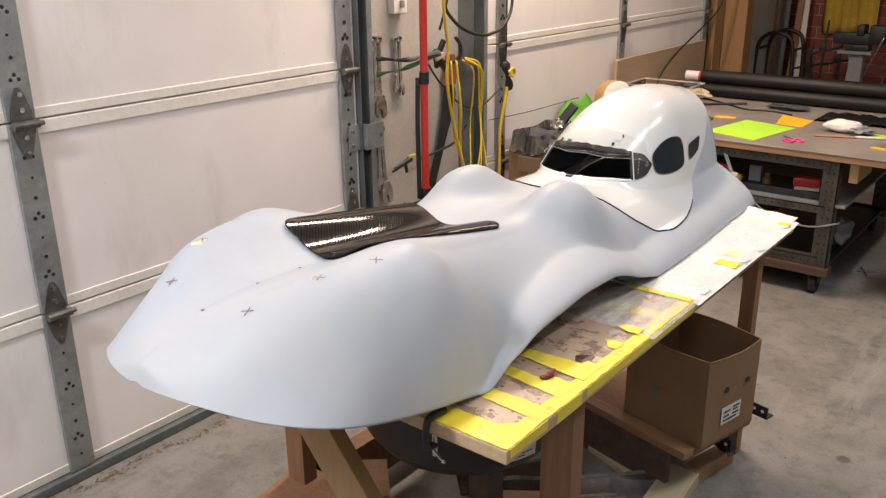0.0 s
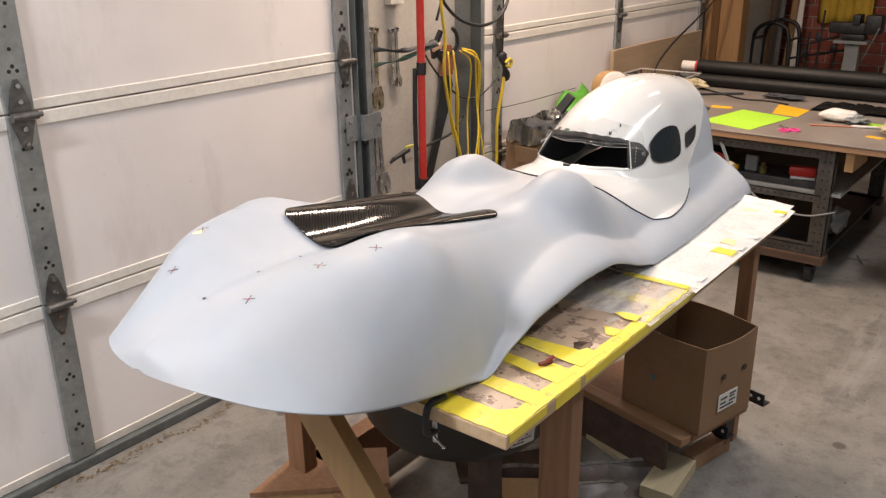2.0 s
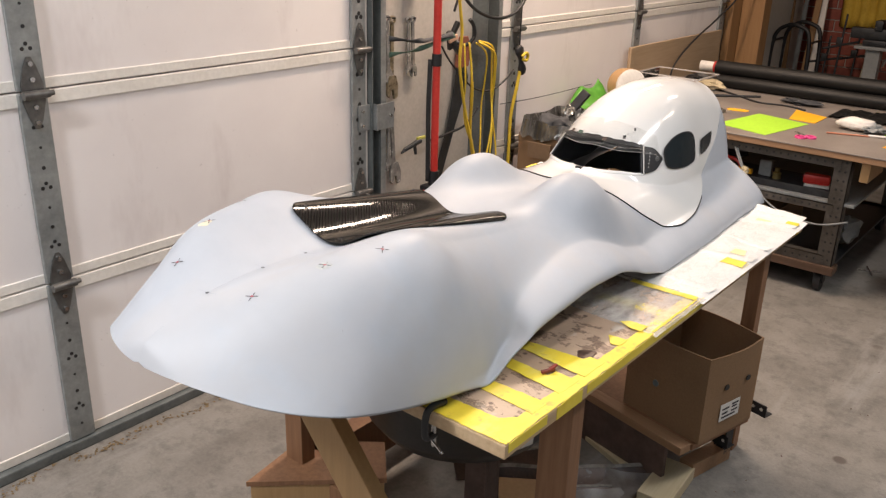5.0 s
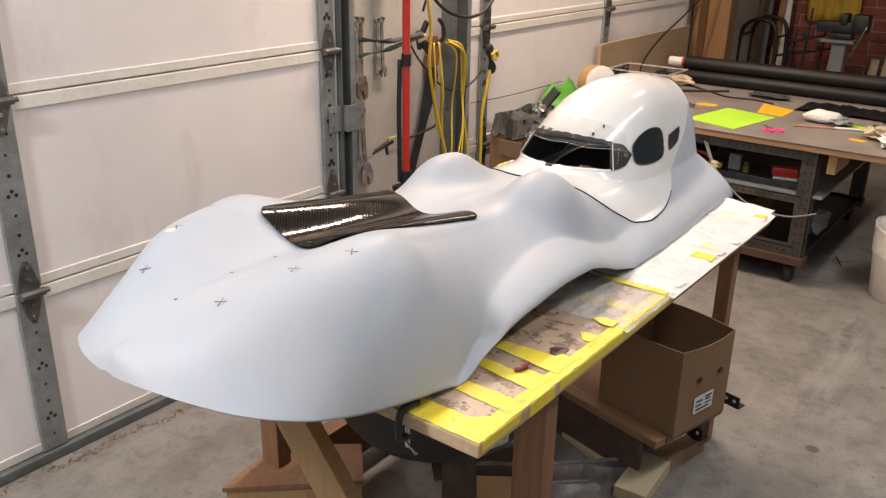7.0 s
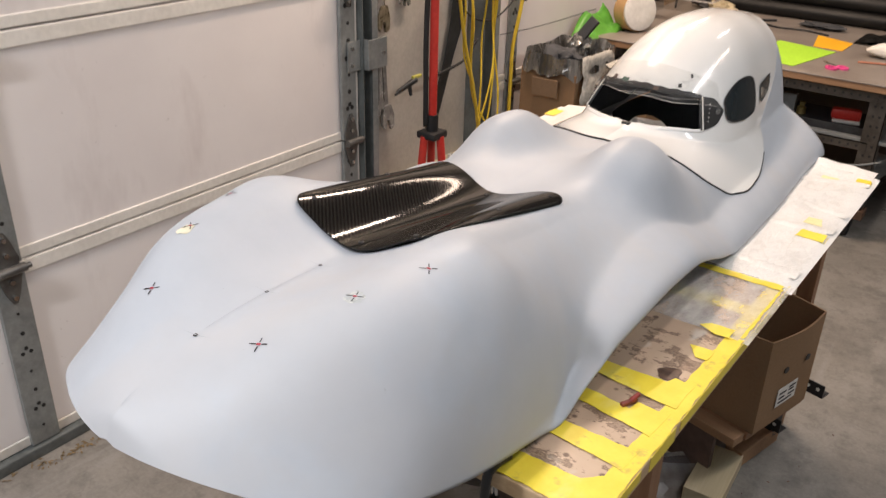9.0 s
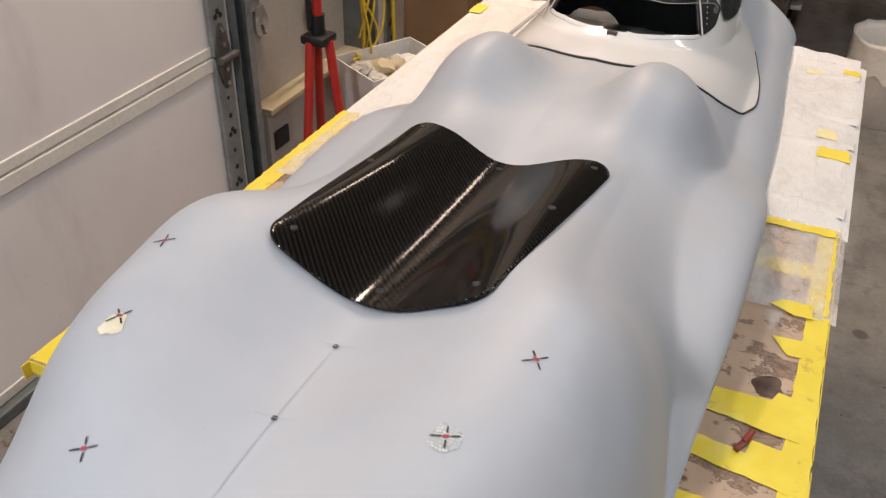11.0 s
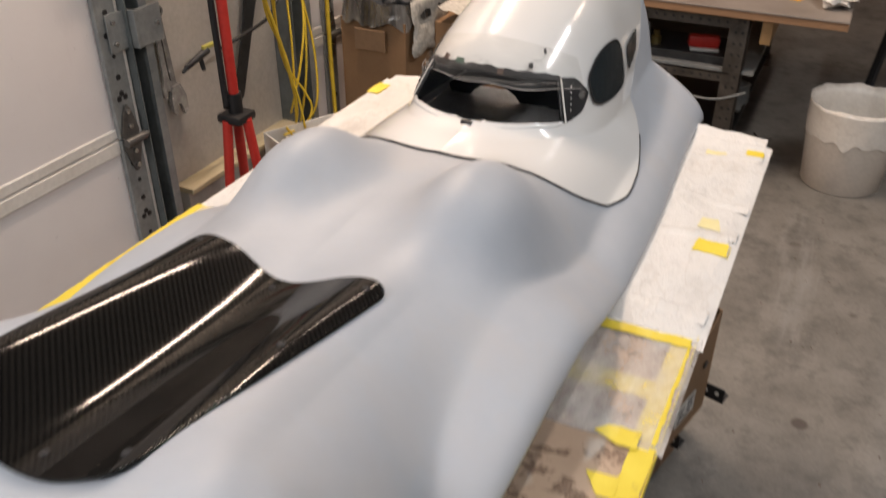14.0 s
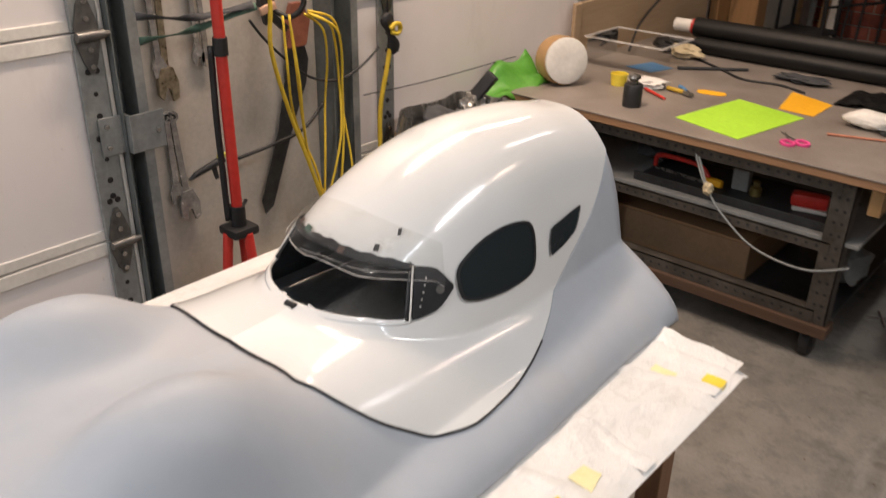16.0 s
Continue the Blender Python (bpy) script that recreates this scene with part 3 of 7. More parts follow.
def curve(keys, y):
    """A smooth monotone curve through keys (places, values)."""
    ys, vs = np.asarray(keys[0], float), np.asarray(keys[1], float)
    d = np.diff(vs) / np.diff(ys)
    m = np.zeros(len(vs))
    a, b = d[:-1], d[1:]
    m[1:-1] = np.where(a * b > 0, 2 * a * b / np.where(np.abs(a + b) < 1e-9, 1e-9, a + b), 0)
    m[0], m[-1] = d[0], d[-1]
    y = np.clip(y, ys[0], ys[-1])
    i = np.clip(np.searchsorted(ys, y) - 1, 0, len(ys) - 2)
    h = ys[i + 1] - ys[i]
    t = (y - ys[i]) / h
    return (1 + 2 * t) * (1 - t) ** 2 * vs[i] + t * (1 - t) ** 2 * h * m[i] + t * t * (3 - 2 * t) * vs[i + 1] + t * t * (t - 1) * h * m[i + 1]


def soft(keys, y, reach):
    """A curve averaged over a short stretch to either side, less so at the nose."""
    d = reach * np.clip((np.asarray(y) - 0.74) / 0.25, 0, 1)
    return sum(w * curve(keys, y + k * d) for k, w in ((-1.0, 0.12), (-0.5, 0.23), (0.0, 0.30), (0.5, 0.23), (1.0, 0.12)))


def smax(a, b, k):
    d = np.clip(0.5 + 0.5 * (a - b) / k, 0, 1)
    return b * (1 - d) + a * d + k * d * (1 - d)


def skin(u, y):
    """Height of the fairing's skin at u from its middle line and y along it."""
    s = SHAPE
    top = soft(CREST, y, 0.05) + soft(RIDGE, y, 0.05) * ((1 - np.cos(np.pi * np.clip(u / soft(SHOULDER, y, 0.06), 0, 1.2))) / 2) ** s["ph"]
    ue, ze = curve(EDGE_OUT, y), curve(EDGE_UP, y)
    k = np.clip((y - 1.20) / 0.26, 0, 1)
    k = k * k * (3 - 2 * k)
    half = np.maximum(np.where(y < 1.02, ue, soft(HULL, y, 0.05)), 1e-4)
    low = ze * (1 - k) + 0.78 * k
    r = u / half
    hull = low + (top - low) * np.maximum(1 - np.minimum(r, 1) ** np.maximum(soft(FULL, y, 0.05), 1.2), 1e-6) ** (1 / np.maximum(soft(ROUND, y, 0.05), 0.8)) - np.maximum(r - 1, 0) * 2 * half
    hull = hull + s["hb"] * np.exp(-((((u - s["ub"]) / s["su"]) ** 2 + ((y - s["yb"]) / s["sy"]) ** 2) ** 1.35))
    # the front dome's rear corners stand full before the waist
    hull = hull + 0.036 * np.exp(-((((u - 0.262) / 0.085) ** 2 + ((y - 1.175) / 0.085) ** 2) ** 1.2))
    e = np.clip(u / np.maximum(ue, 1e-4), 0, 1)
    skirt = ze + curve(KNEE, y) * np.sqrt(1 - e ** 7) + curve(SLOPE, y) * np.maximum(ue - u, 0)
    on = np.clip((y - 1.10) / 0.28, 0, 1)
    on = on * on * (3 - 2 * on)
    wide = 1 + 1.1 * np.exp(-((y - 1.27) / 0.13) ** 2)
    z = smax(hull, skirt * on + (1 - on) * 0.5, s["kf"] * wide)
    half = soft(DOME_HALF, y, 0.05)
    e = np.clip(u / half, 0, 1)
    dome = 0.90 + (soft(DOME_TOP, y, 0.045) - 0.90) * np.sqrt(np.maximum(1 - e ** soft(DOME_POW, y, 0.05), 0)) - np.maximum(u - half, 0) * 6
    return np.where(y > 2.0, smax(z, np.where(y > 2.0, dome, 0), s["kd"] * np.clip((y - 2.0) / 0.06, 0.001, 1)), z)


def section(y):
    """The half section at y as dense points (u, z), closed at the shell's edge."""
    ue, ze = float(curve(EDGE_OUT, np.array(y))), float(curve(EDGE_UP, np.array(y)))
    u = np.linspace(0, ue, 900)
    z = np.maximum(skin(u, np.full_like(u, y)), ze - 0.002)
    return np.append(u, ue + 1e-5), np.append(z, min(ze, z[-1]))


def spread(u, z, n):
    """n points evenly spaced along a run of a section."""
    s = np.concatenate([[0], np.cumsum(np.hypot(np.diff(u), np.diff(z)))])
    t = np.linspace(0, s[-1], n)
    return np.interp(t, s, u), np.interp(t, s, z)


JOINT_OUT = ([2.0, 2.011, 2.029, 2.048, 2.071, 2.109, 2.15, 2.22, 2.30, 2.40, 2.50, 2.60], [0.150, 0.162, 0.190, 0.212, 0.233, 0.255, 0.275, 0.290, 0.284, 0.262, 0.228, 0.19])
JOINT_UP = ([2.40, 2.48, 2.56, 2.64, 2.72, 2.80], [0.945, 0.955, 0.978, 1.02, 1.075, 1.14])


def joint(y, u, z):
    """Index along the section at which the canopy's edge lies."""
    if y < 2.0:
        return int(np.searchsorted(u, min(0.15, 0.45 * u[-1])))
    out = float(curve(JOINT_OUT, np.array(y)))
    up = float(curve(JOINT_UP, np.array(y)))
    k = min(max((y - 2.42) / 0.16, 0), 1)
    k = k * k * (3 - 2 * k)
    rim = u[np.nonzero(z > up)[0][-1]] if (z > up).any() else out
    return int(np.searchsorted(u, out * (1 - k) + rim * k))


def narrow(y):
    """The far flank stands a little narrower."""
    return 1 - 0.03 * math.exp(-((y - 1.66) / 0.22) ** 2) - 0.025 * math.exp(-((y - 0.85) / 0.10) ** 2)


def quads(bm, grid, s):
    for A, B in zip(grid, grid[1:]):
        for k in range(len(A) - 1):
            q = (A[k], A[k + 1], B[k + 1], B[k])
            bm.faces.new(q if s > 0 else q[::-1])


def shell_mesh(rows, n_in, n_out):
    """Both halves of the primed shell; behind the canopy's front edge only what lies outside it."""
    bm = bmesh.new()
    for s in (1, -1):
        inner, outer = [], []
        for y in rows:
            u, z = section(y)
            c = joint(y, u, z)
            f = narrow(y) if s < 0 else 1
            o = [bm.verts.new((XC + s * a * f, y, b)) for a, b in zip(*spread(u[c:], z[c:], n_out))]
            if y <= 2.0:
                i = [bm.verts.new((XC + s * a * f, y, b)) for a, b in zip(*spread(u[: c + 1], z[: c + 1], n_in))]
                i[-1] = o[0]
                inner.append(i)
            outer.append(o)
        quads(bm, inner, s)
        quads(bm, outer, s)
    bmesh.ops.delete(bm, geom=[v for v in bm.verts if not v.link_faces], context="VERTS")
    bmesh.ops.remove_doubles(bm, verts=bm.verts, dist=1e-5)
    return bm


def visor_low(a):
    return curve(([0, 22, 36, 46, 54], [1.037, 1.036, 1.029, 1.034, 1.058]), np.abs(a))


def visor_high(a):
    return curve(([0, 22, 36, 46, 54], [1.117, 1.110, 1.100, 1.092, 1.064]), np.abs(a))


def in_visor(u, y, z):
    """Whether a place on the dome lies inside the eye opening."""
    a = math.degrees(math.atan2(u, 2.42 - y))
    return y < 2.40 and abs(a) < 36.5 and visor_low(a) < z < visor_high(a)


def canopy_mesh(rows, n, lift):
    """The canopy's skin with the eye opening cut out of it."""
    bm = bmesh.new()
    for s in (1, -1):
        grid = []
        for y in rows:
            u, z = section(y)
            c = joint(y, u, z)
            grid.append([bm.verts.new((XC + s * a, y, b + lift)) for a, b in zip(*spread(u[: c + 1], z[: c + 1], n))])
        quads(bm, grid, s)
    cut = [f for f in bm.faces if in_visor(*(f.calc_center_median() - Vector((XC, 0, lift))))]
    bmesh.ops.delete(bm, geom=cut, context="FACES")
    bmesh.ops.remove_doubles(bm, verts=bm.verts, dist=1e-5)
    return bm


def solid(bm, depth):
    """Gives an open sheet its thickness inwards."""
    bm.normal_update()
    bmesh.ops.solidify(bm, geom=bm.faces[:], thickness=depth)
    return bm


END = 2.80
fairing = thing("streamliner_fairing", "pale grey primed streamliner fairing lying on a taped workbench", "vehicle body", at=(XC, 1.7, 0.84))
INV = Matrix.Translation((-XC, -1.7, -0.84))


def on_fairing(name, bm, mat, label="", smooth="all", parent=None):
    bmesh.ops.transform(bm, matrix=INV, verts=bm.verts)
    return part(name, bm, mat, parent or fairing, label, smooth)


front_rows = [0.6745 + 0.22 * (i / 26) ** 2 for i in range(26)] + [0.90 + 0.0125 * i for i in range(88)]
rear_rows = [2.0] + [2.006 + 0.006 * i for i in range(12)] + [2.085 + 0.0145 * i for i in range(49)] + [END]
shell = on_fairing("primed_shell", solid(shell_mesh(front_rows + rear_rows, 40, 60), 0.004), PRIMER, "matt pale grey primed shell")
canopy_rows = [r for r in rear_rows if r < 2.13] + [2.13 + 0.0028 * i for i in range(98)] + [r for r in rear_rows if r > 2.408]
canopy = on_fairing("canopy", canopy_mesh(canopy_rows, 110, 0.003), GLOSS_WHITE, "glossy white canopy with dark windows")
on_fairing("lining", canopy_mesh(canopy_rows, 110, -0.005), LINING, "dark blue-black inside of the canopy")
# dark bulkhead near the tail, arched open low down on the door side
BULK_Y = 2.70
bu, bz = section(BULK_Y)
bu, bz = spread(bu[bz > 0.87], bz[bz > 0.87], 22)
arch = [(-0.250 + 0.140 * k / 10, 0.842 + 0.038 * math.sin(math.pi * k / 10) ** 0.7) for k in range(11)]
outline = [(-0.30, 0.842)] + arch + [(0.30, 0.842)]
outline += [(max(a - 0.005, 0), b - 0.007) for a, b in zip(bu[::-1], bz[::-1])] + [(-max(a - 0.005, 0.0005), b - 0.007) for a, b in zip(bu[1:], bz[1:])]
bm = bmesh.new()
slab(bm, outline, -0.004, 0.0, m=Matrix(((1, 0, 0, XC), (0, 0, 1, BULK_Y), (0, 1, 0, 0), (0, 0, 0, 1))))
on_fairing("bulkhead", bm, LINING, "dark bulkhead inside the canopy", smooth=False)


def rounded(w0, w1, h0, h1, r, n=8):
    pts = []
    for cx, cy, a0 in ((w1 - r, h1 - r, 0), (w0 + r, h1 - r, 90), (w0 + r, h0 + r, 180), (w1 - r, h0 + r, 270)):
        for k in range(n + 1):
            a = radians(a0 + 90 * k / n)
            pts.append((cx + r * math.cos(a), cy + r * math.sin(a)))
    return pts


# carbon cover over the hollow between the two ridges
bm = bmesh.new()
rows, cols = 44, 64
grid = []
C0, C1, CR = 1.121, 1.552, 0.030


def cover_terms(x, y):
    """Smooth even surface over the hollow, of low order along the length."""
    a, b = np.asarray(x) / 0.15, (np.asarray(y) - 1.33) / 0.22
    return np.stack([a ** i * b ** j for i in (0, 2, 4) for j in (0, 1, 2)], axis=-1)


gx, gy = np.meshgrid(np.linspace(0, 1, 40), np.linspace(C0, C1, 40))
gx = gx * (0.127 + 0.027 * (gy - C0) / (C1 - C0))
gz = np.array([skin(gx[k], gy[k]) for k in range(40)])
cover_fit = np.linalg.lstsq(cover_terms(gx, gy).reshape(-1, 9), gz.ravel(), rcond=None)[0]
cover_lift = float((gz - cover_terms(gx, gy) @ cover_fit).max())
for i in range(rows + 1):
    t = (1 - math.cos(math.pi * i / rows)) / 2
    y = C0 + (C1 - C0) * t
    d = min(y - C0, C1 - y)
    wide = 0.127 + 0.027 * t
    w = wide if d >= CR else wide - CR + math.sqrt(max(CR * CR - (CR - d) ** 2, 0))
    xs = np.linspace(-w, w, cols + 1)
    ys = y - 0.022 * t ** 3 * np.cos(np.pi * np.clip(xs / 0.10, -1, 1) / 2) ** 2
    zs = cover_terms(xs, ys) @ cover_fit + 0.004 + max(0.0, cover_lift - 0.0025)
    grid.append([bm.verts.new((XC + a, c, b)) for a, c, b in zip(xs, ys, zs)])
for A, B in zip(grid, grid[1:]):
    for k in range(cols):
        bm.faces.new((A[k], A[k + 1], B[k + 1], B[k]))
bmesh.ops.remove_doubles(bm, verts=bm.verts, dist=1e-6)
cover = on_fairing("carbon_cover", solid(bm, 0.003), CARBON, "glossy black carbon fibre cover panel")


# ---- openings of the canopy ----
def flank(y, z):
    """How far out the skin lies at y and height z."""
    u = np.linspace(0, 0.34, 700)
    h = skin(u, np.full_like(u, y))
    return float(u[np.nonzero(h > z)[0][-1]]) if (h > z).any() else 0.0


def around(phi, z):
    """A place on the dome at a bearing about its middle and a height."""
    r = np.linspace(0.02, 0.42, 900)
    c, s = math.cos(phi), math.sin(phi)
    y, u = 2.42 - r * c, np.abs(r * s)
    h = skin(u, y)
    i = np.nonzero(h > z)[0]
    k = float(r[i[-1]]) if len(i) else 0.3
    return Vector((XC + k * s, 2.42 - k * c, z)), Vector((s, -c, 0.35)).normalized()


def smooth_loop(pts, n=6):
    out = []
    m = len(pts)
    for i in range(m):
        p0, p1, p2, p3 = [np.array(pts[(i + k) % m]) for k in (-1, 0, 1, 2)]
        for k in range(n):
            t = k / n
            out.append(tuple(0.5 * (2 * p1 + (p2 - p0) * t + (2 * p0 - 5 * p1 + 4 * p2 - p3) * t * t + (3 * p1 - p0 - 3 * p2 + p3) * t ** 3)))
    return out


def side_patch(loop, side, r0, r1, lift):
    """A patch of the flank inside an outline in (y, z), between two sizes of it."""
    cy = sum(p[0] for p in loop) / len(loop)
    cz = sum(p[1] for p in loop) / len(loop)
    bm = bmesh.new()
    rings = []
    steps = [r0 + (r1 - r0) * k / 4 for k in range(5)]
    for r in steps:
        ring = []
        for y, z in loop:
            a, b = cy + (y - cy) * r, cz + (z - cz) * r
            ring.append(bm.verts.new((XC + side * (flank(a, b) + lift), a, b + lift * 0.4)))
        rings.append(ring)
    n = len(loop)
    for A, B in zip(rings, rings[1:]):
        for k in range(n):
            q = (A[k], A[(k + 1) % n], B[(k + 1) % n], B[k])
            bm.faces.new(q if side < 0 else q[::-1])
    if r0 < 0.05:
        bmesh.ops.remove_doubles(bm, verts=rings[0], dist=0.02)
    return bm


WINDOW = [(2.302, 1.052), (2.309, 1.080), (2.340, 1.099), (2.385, 1.113), (2.435, 1.117), (2.480, 1.110), (2.497, 1.094), (2.493, 1.060), (2.478, 1.028), (2.437, 1.020), (2.388, 1.020), (2.335, 1.026), (2.307, 1.036)]
QUARTER = [(2.537, 1.035), (2.541, 1.056), (2.549, 1.070), (2.557, 1.076), (2.600, 1.080), (2.646, 1.084), (2.655, 1.081), (2.646, 1.066), (2.632, 1.050), (2.617, 1.042), (2.580, 1.033), (2.545, 1.030)]
for side in (1, -1):
    for name, loop in (("side_window", WINDOW), ("quarter_window", QUARTER)):
        lp = smooth_loop(loop)
        rim = on_fairing(name, side_patch(lp, side, 0.93, 1.0, 0.0048), BLACK, "black rubber window rim")
        on_fairing("pane", side_patch(lp, side, 0.01, 0.95, 0.0040), DARK_GLASS, "dark tinted window pane", parent=rim)


def visor_patch(a0, a1, n, lift, low=visor_low, high=visor_high, m=10):
    bm = bmesh.new()
    grid = []
    for i in range(n + 1):
        a = a0 + (a1 - a0) * i / n
        row = []
        for k in range(m + 1):
            p, out = around(radians(a), float(low(a) + (high(a) - low(a)) * k / m))
            row.append(bm.verts.new(p + out * lift))
        grid.append(row)
    for A, B in zip(grid, grid[1:]):
        for k in range(m):
            bm.faces.new((A[k], B[k], B[k + 1], A[k + 1]))
    return bm


# lip and gasket round the open eye port
for a0, a1, n, low, high, mat, note in (
    (-38, 38, 60, lambda a: visor_low(a) - 0.003, lambda a: visor_low(a) + 0.0035, GLOSS_WHITE, "white lip of the open eye port"),
    (-37.5, 37.5, 60, lambda a: visor_high(a) - 0.007, lambda a: visor_high(a) + 0.002, BLACK, "black gasket of the open eye port"),
    (-38.5, -35.5, 4, visor_low, visor_high, BLACK, "black gasket of the open eye port"),
    (35.5, 38.5, 4, visor_low, visor_high, BLACK, "black gasket of the open eye port"),
):
    on_fairing("lip", solid(visor_patch(a0, a1, n, 0.0042, low, high, 4), 0.006), mat, note)
for s in (1, -1):
    a, b = (38, 54) if s > 0 else (-54, -38)
    plate = on_fairing("pivot_plate", solid(visor_patch(a, b, 14, 0.0065), 0.0015), BLACK, "black visor pivot plate", smooth=True)
    p, out = around(radians(s * 48), 1.062)
    bm = bmesh.new()
    tube(bm, p + out * 0.005, p + out * 0.010, 0.0065, seg=16)
    on_fairing("pivot_screw", bm, CHROME, "small steel pivot screw", smooth=True)
    for k in range(5):   # unreadable small writing
        p, out = around(radians(s * (40.5 + 0.5 * k)), 1.045 + 0.009 * k)
        bm = bmesh.new()
        tube(bm, p + out * 0.0068, p + out * 0.0072, 0.0016, seg=6)
        on_fairing("lettering_bar", bm, WHITE_PLASTIC, "small pale lettering bars")
    bm = bmesh.new()
    pts = [around(radians(s * 37.2), visor_low(37) - 0.001 + (visor_high(37) - visor_low(37)) * k / 8) for k in range(9)]
    sweep(bm, [p + o * 0.006 for p, o in pts], 0.0018, 6)
    on_fairing("visor_edge", bm, WHITE_PLASTIC, "pale edge of the visor")
# clear outer shield, swung up over the brow
def shield_low(a):
    return visor_high(a) - 0.010 - 0.012 * math.cos(radians(1.6 * (a - 8))) + 0.0015 * math.sin(a * 0.23)


def shield_high(a):
    return 1.160 - 0.045 * (abs(a) / 54) ** 2


clear_shield = on_fairing("clear_shield", visor_patch(-54, 50, 70, 0.013, shield_low, shield_high, 14), SCUFFED, "scratched clear plastic visor shield swung up")
clear_shield.visible_shadow = False
for k, (a0, a1, f, g, r) in enumerate(((-54, 50, 0.0, 0.0, 0.0007), (-10, 38, 0.05, 0.16, 0.0004))):
    bm = bmesh.new()
    pts = [around(radians(a), shield_low(a) + (f + (g - f) * (a - a0) / (a1 - a0)) * (shield_high(a) - shield_low(a))) for a in range(a0, a1 + 1, 4)]
    sweep(bm, [p + o * 0.0135 for p, o in pts], r, 6)
    on_fairing("shield_edge", bm, FILM, "bright edge of the clear shield", parent=clear_shield)
bm = visor_patch(-42, 36, 46, 0.0075, lambda a: visor_high(a) - 0.004, lambda a: visor_high(a) + 0.004 + 0.001 * math.sin(a * 0.7), 3)
on_fairing("brow_trim", bm, BLACK, "torn dark brow strip over the visor")
for a, z, w, m_ in ((-14, 1.118, 5, GREEN_STRAP), (-24, 1.116, 4, RUST), (22, 1.122, 2.2, BLACK), (30, 1.140, 1.6, BLACK), (8, 1.113, 3, RUST)):
    bm = visor_patch(a - w / 2, a + w / 2, 3, 0.0085, lambda b: z - 0.004, lambda b: z + 0.004, 2)
    on_fairing("tape_remnant", bm, m_, "torn dark scrap under the shield")
p, out = around(0, 1.037)
bm = bmesh.new()
tube(bm, p + out * 0.002 + Vector((-0.010, 0, 0)), p + out * 0.002 + Vector((0.010, 0, 0)), 0.006, seg=12)
on_fairing("visor_tab", bm, BLACK, "black visor lift tab", smooth=True)

# shadow gap of the canopy edge
for s in (1, -1):
    pts = []
    for y in [1.9985] * 1:
        for a in np.linspace(0, 0.146, 14):
            pts.append((XC + s * a, y, float(skin(np.array([a]), np.array([y]))[0]) + 0.0016))
    for y in [r for r in rear_rows[1:] if r < 2.44]:
        u, z = section(y)
        c = joint(y, u, z)
        pts.append((XC + s * float(u[c]), y, float(z[c]) + 0.0012))
    bm = bmesh.new()
    sweep(bm, pts[::1], 0.0024, 6)
    on_fairing("canopy_seam", bm, BLACK, "dark gap round the canopy edge")

# ---- bolts of the carbon cover ----
for x, y in ((-0.130, 1.530), (0.130, 1.525), (-0.110, 1.158), (0.108, 1.155), (-0.128, 1.366), (0.121, 1.363), (0.0, 1.150), (0.0, 1.508)):
    z = float(cover_terms(x, y) @ cover_fit) + 0.0045 + max(0.0, cover_lift - 0.0025)
    bm = bmesh.new()
    lathe(bm, [(0.0, 0.0006), (0.002, 0.0006), (0.0030, 0.0014), (0.0048, 0.0003), (0.005, -0.002)], 16, (XC + x, y, z))
    on_fairing("cover_bolt", bm, BLACK, "black countersunk bolt", smooth=True)


# ---- marks on the nose ----
def mark_strip(pts, w, mat, name, label):
    """A thin drawn stroke that follows the skin."""
    bm = bmesh.new()
    L = []
    for i, (x, y) in enumerate(pts):
        a, b = np.array(pts[max(i - 1, 0)]), np.array(pts[min(i + 1, len(pts) - 1)])
        d = (b - a) / (np.linalg.norm(b - a) + 1e-9)
        nrm = np.array((-d[1], d[0])) * w / 2 * (1 if 0 < i < len(pts) - 1 else 0.5)
        row = []
        for s in (1, -1):
            px, py = x + nrm[0] * s, y + nrm[1] * s
            row.append(bm.verts.new((XC + px, py, float(skin(np.array([abs(px)]), np.array([py]))[0]) + 0.0012)))
        L.append(row)
    for A, B in zip(L, L[1:]):
        bm.faces.new((A[0], A[1], B[1], B[0]))
    bmesh.ops.recalc_face_normals(bm, faces=bm.faces)
    return on_fairing(name, bm, mat, label)


INK = mottled("black_marker", (0.02, 0.018, 0.02), (0.06, 0.055, 0.06), 60, 0.7)
RED_INK = mottled("red_marker", (0.24, 0.035, 0.05), (0.40, 0.07, 0.09), 60, 0.7)
PENCIL = mottled("pencil_line", (0.33, 0.36, 0.40), (0.42, 0.45, 0.49), 80, 0.8)
FILLER = mottled("cream_filler", (0.62, 0.58, 0.42), (0.74, 0.71, 0.56), 30, 0.8)


def glass_mat(t, p):
    v = node(t, "ShaderNodeTexVoronoi", Scale=330.0, Randomness=0.35)
    tc = t.nodes.new("ShaderNodeTexCoord")
    t.links.new(tc.outputs["Object"], v.inputs["Vector"])
    c = ramp(t, v.outputs["Distance"], (0.25, (0.60, 0.61, 0.58)), (0.60, (0.33, 0.35, 0.34)))
    t.links.new(mix(t, ramp(t, spot(t, 90, 3), (0.45, (0, 0, 0)), (0.6, (0.7, 0.7, 0.7))), c, (0.42, 0.45, 0.47)), p.inputs["Base Color"])
    p.inputs["Roughness"].default_value = 0.6
    bump(t, p, v.outputs["Distance"], 0.4, 0.001)


BARE = material("bare_glass_mat", glass_mat)


def seg(a, b, n=5):
    return [(a[0] + (b[0] - a[0]) * k / n, a[1] + (b[1] - a[1]) * k / n) for k in range(n + 1)]


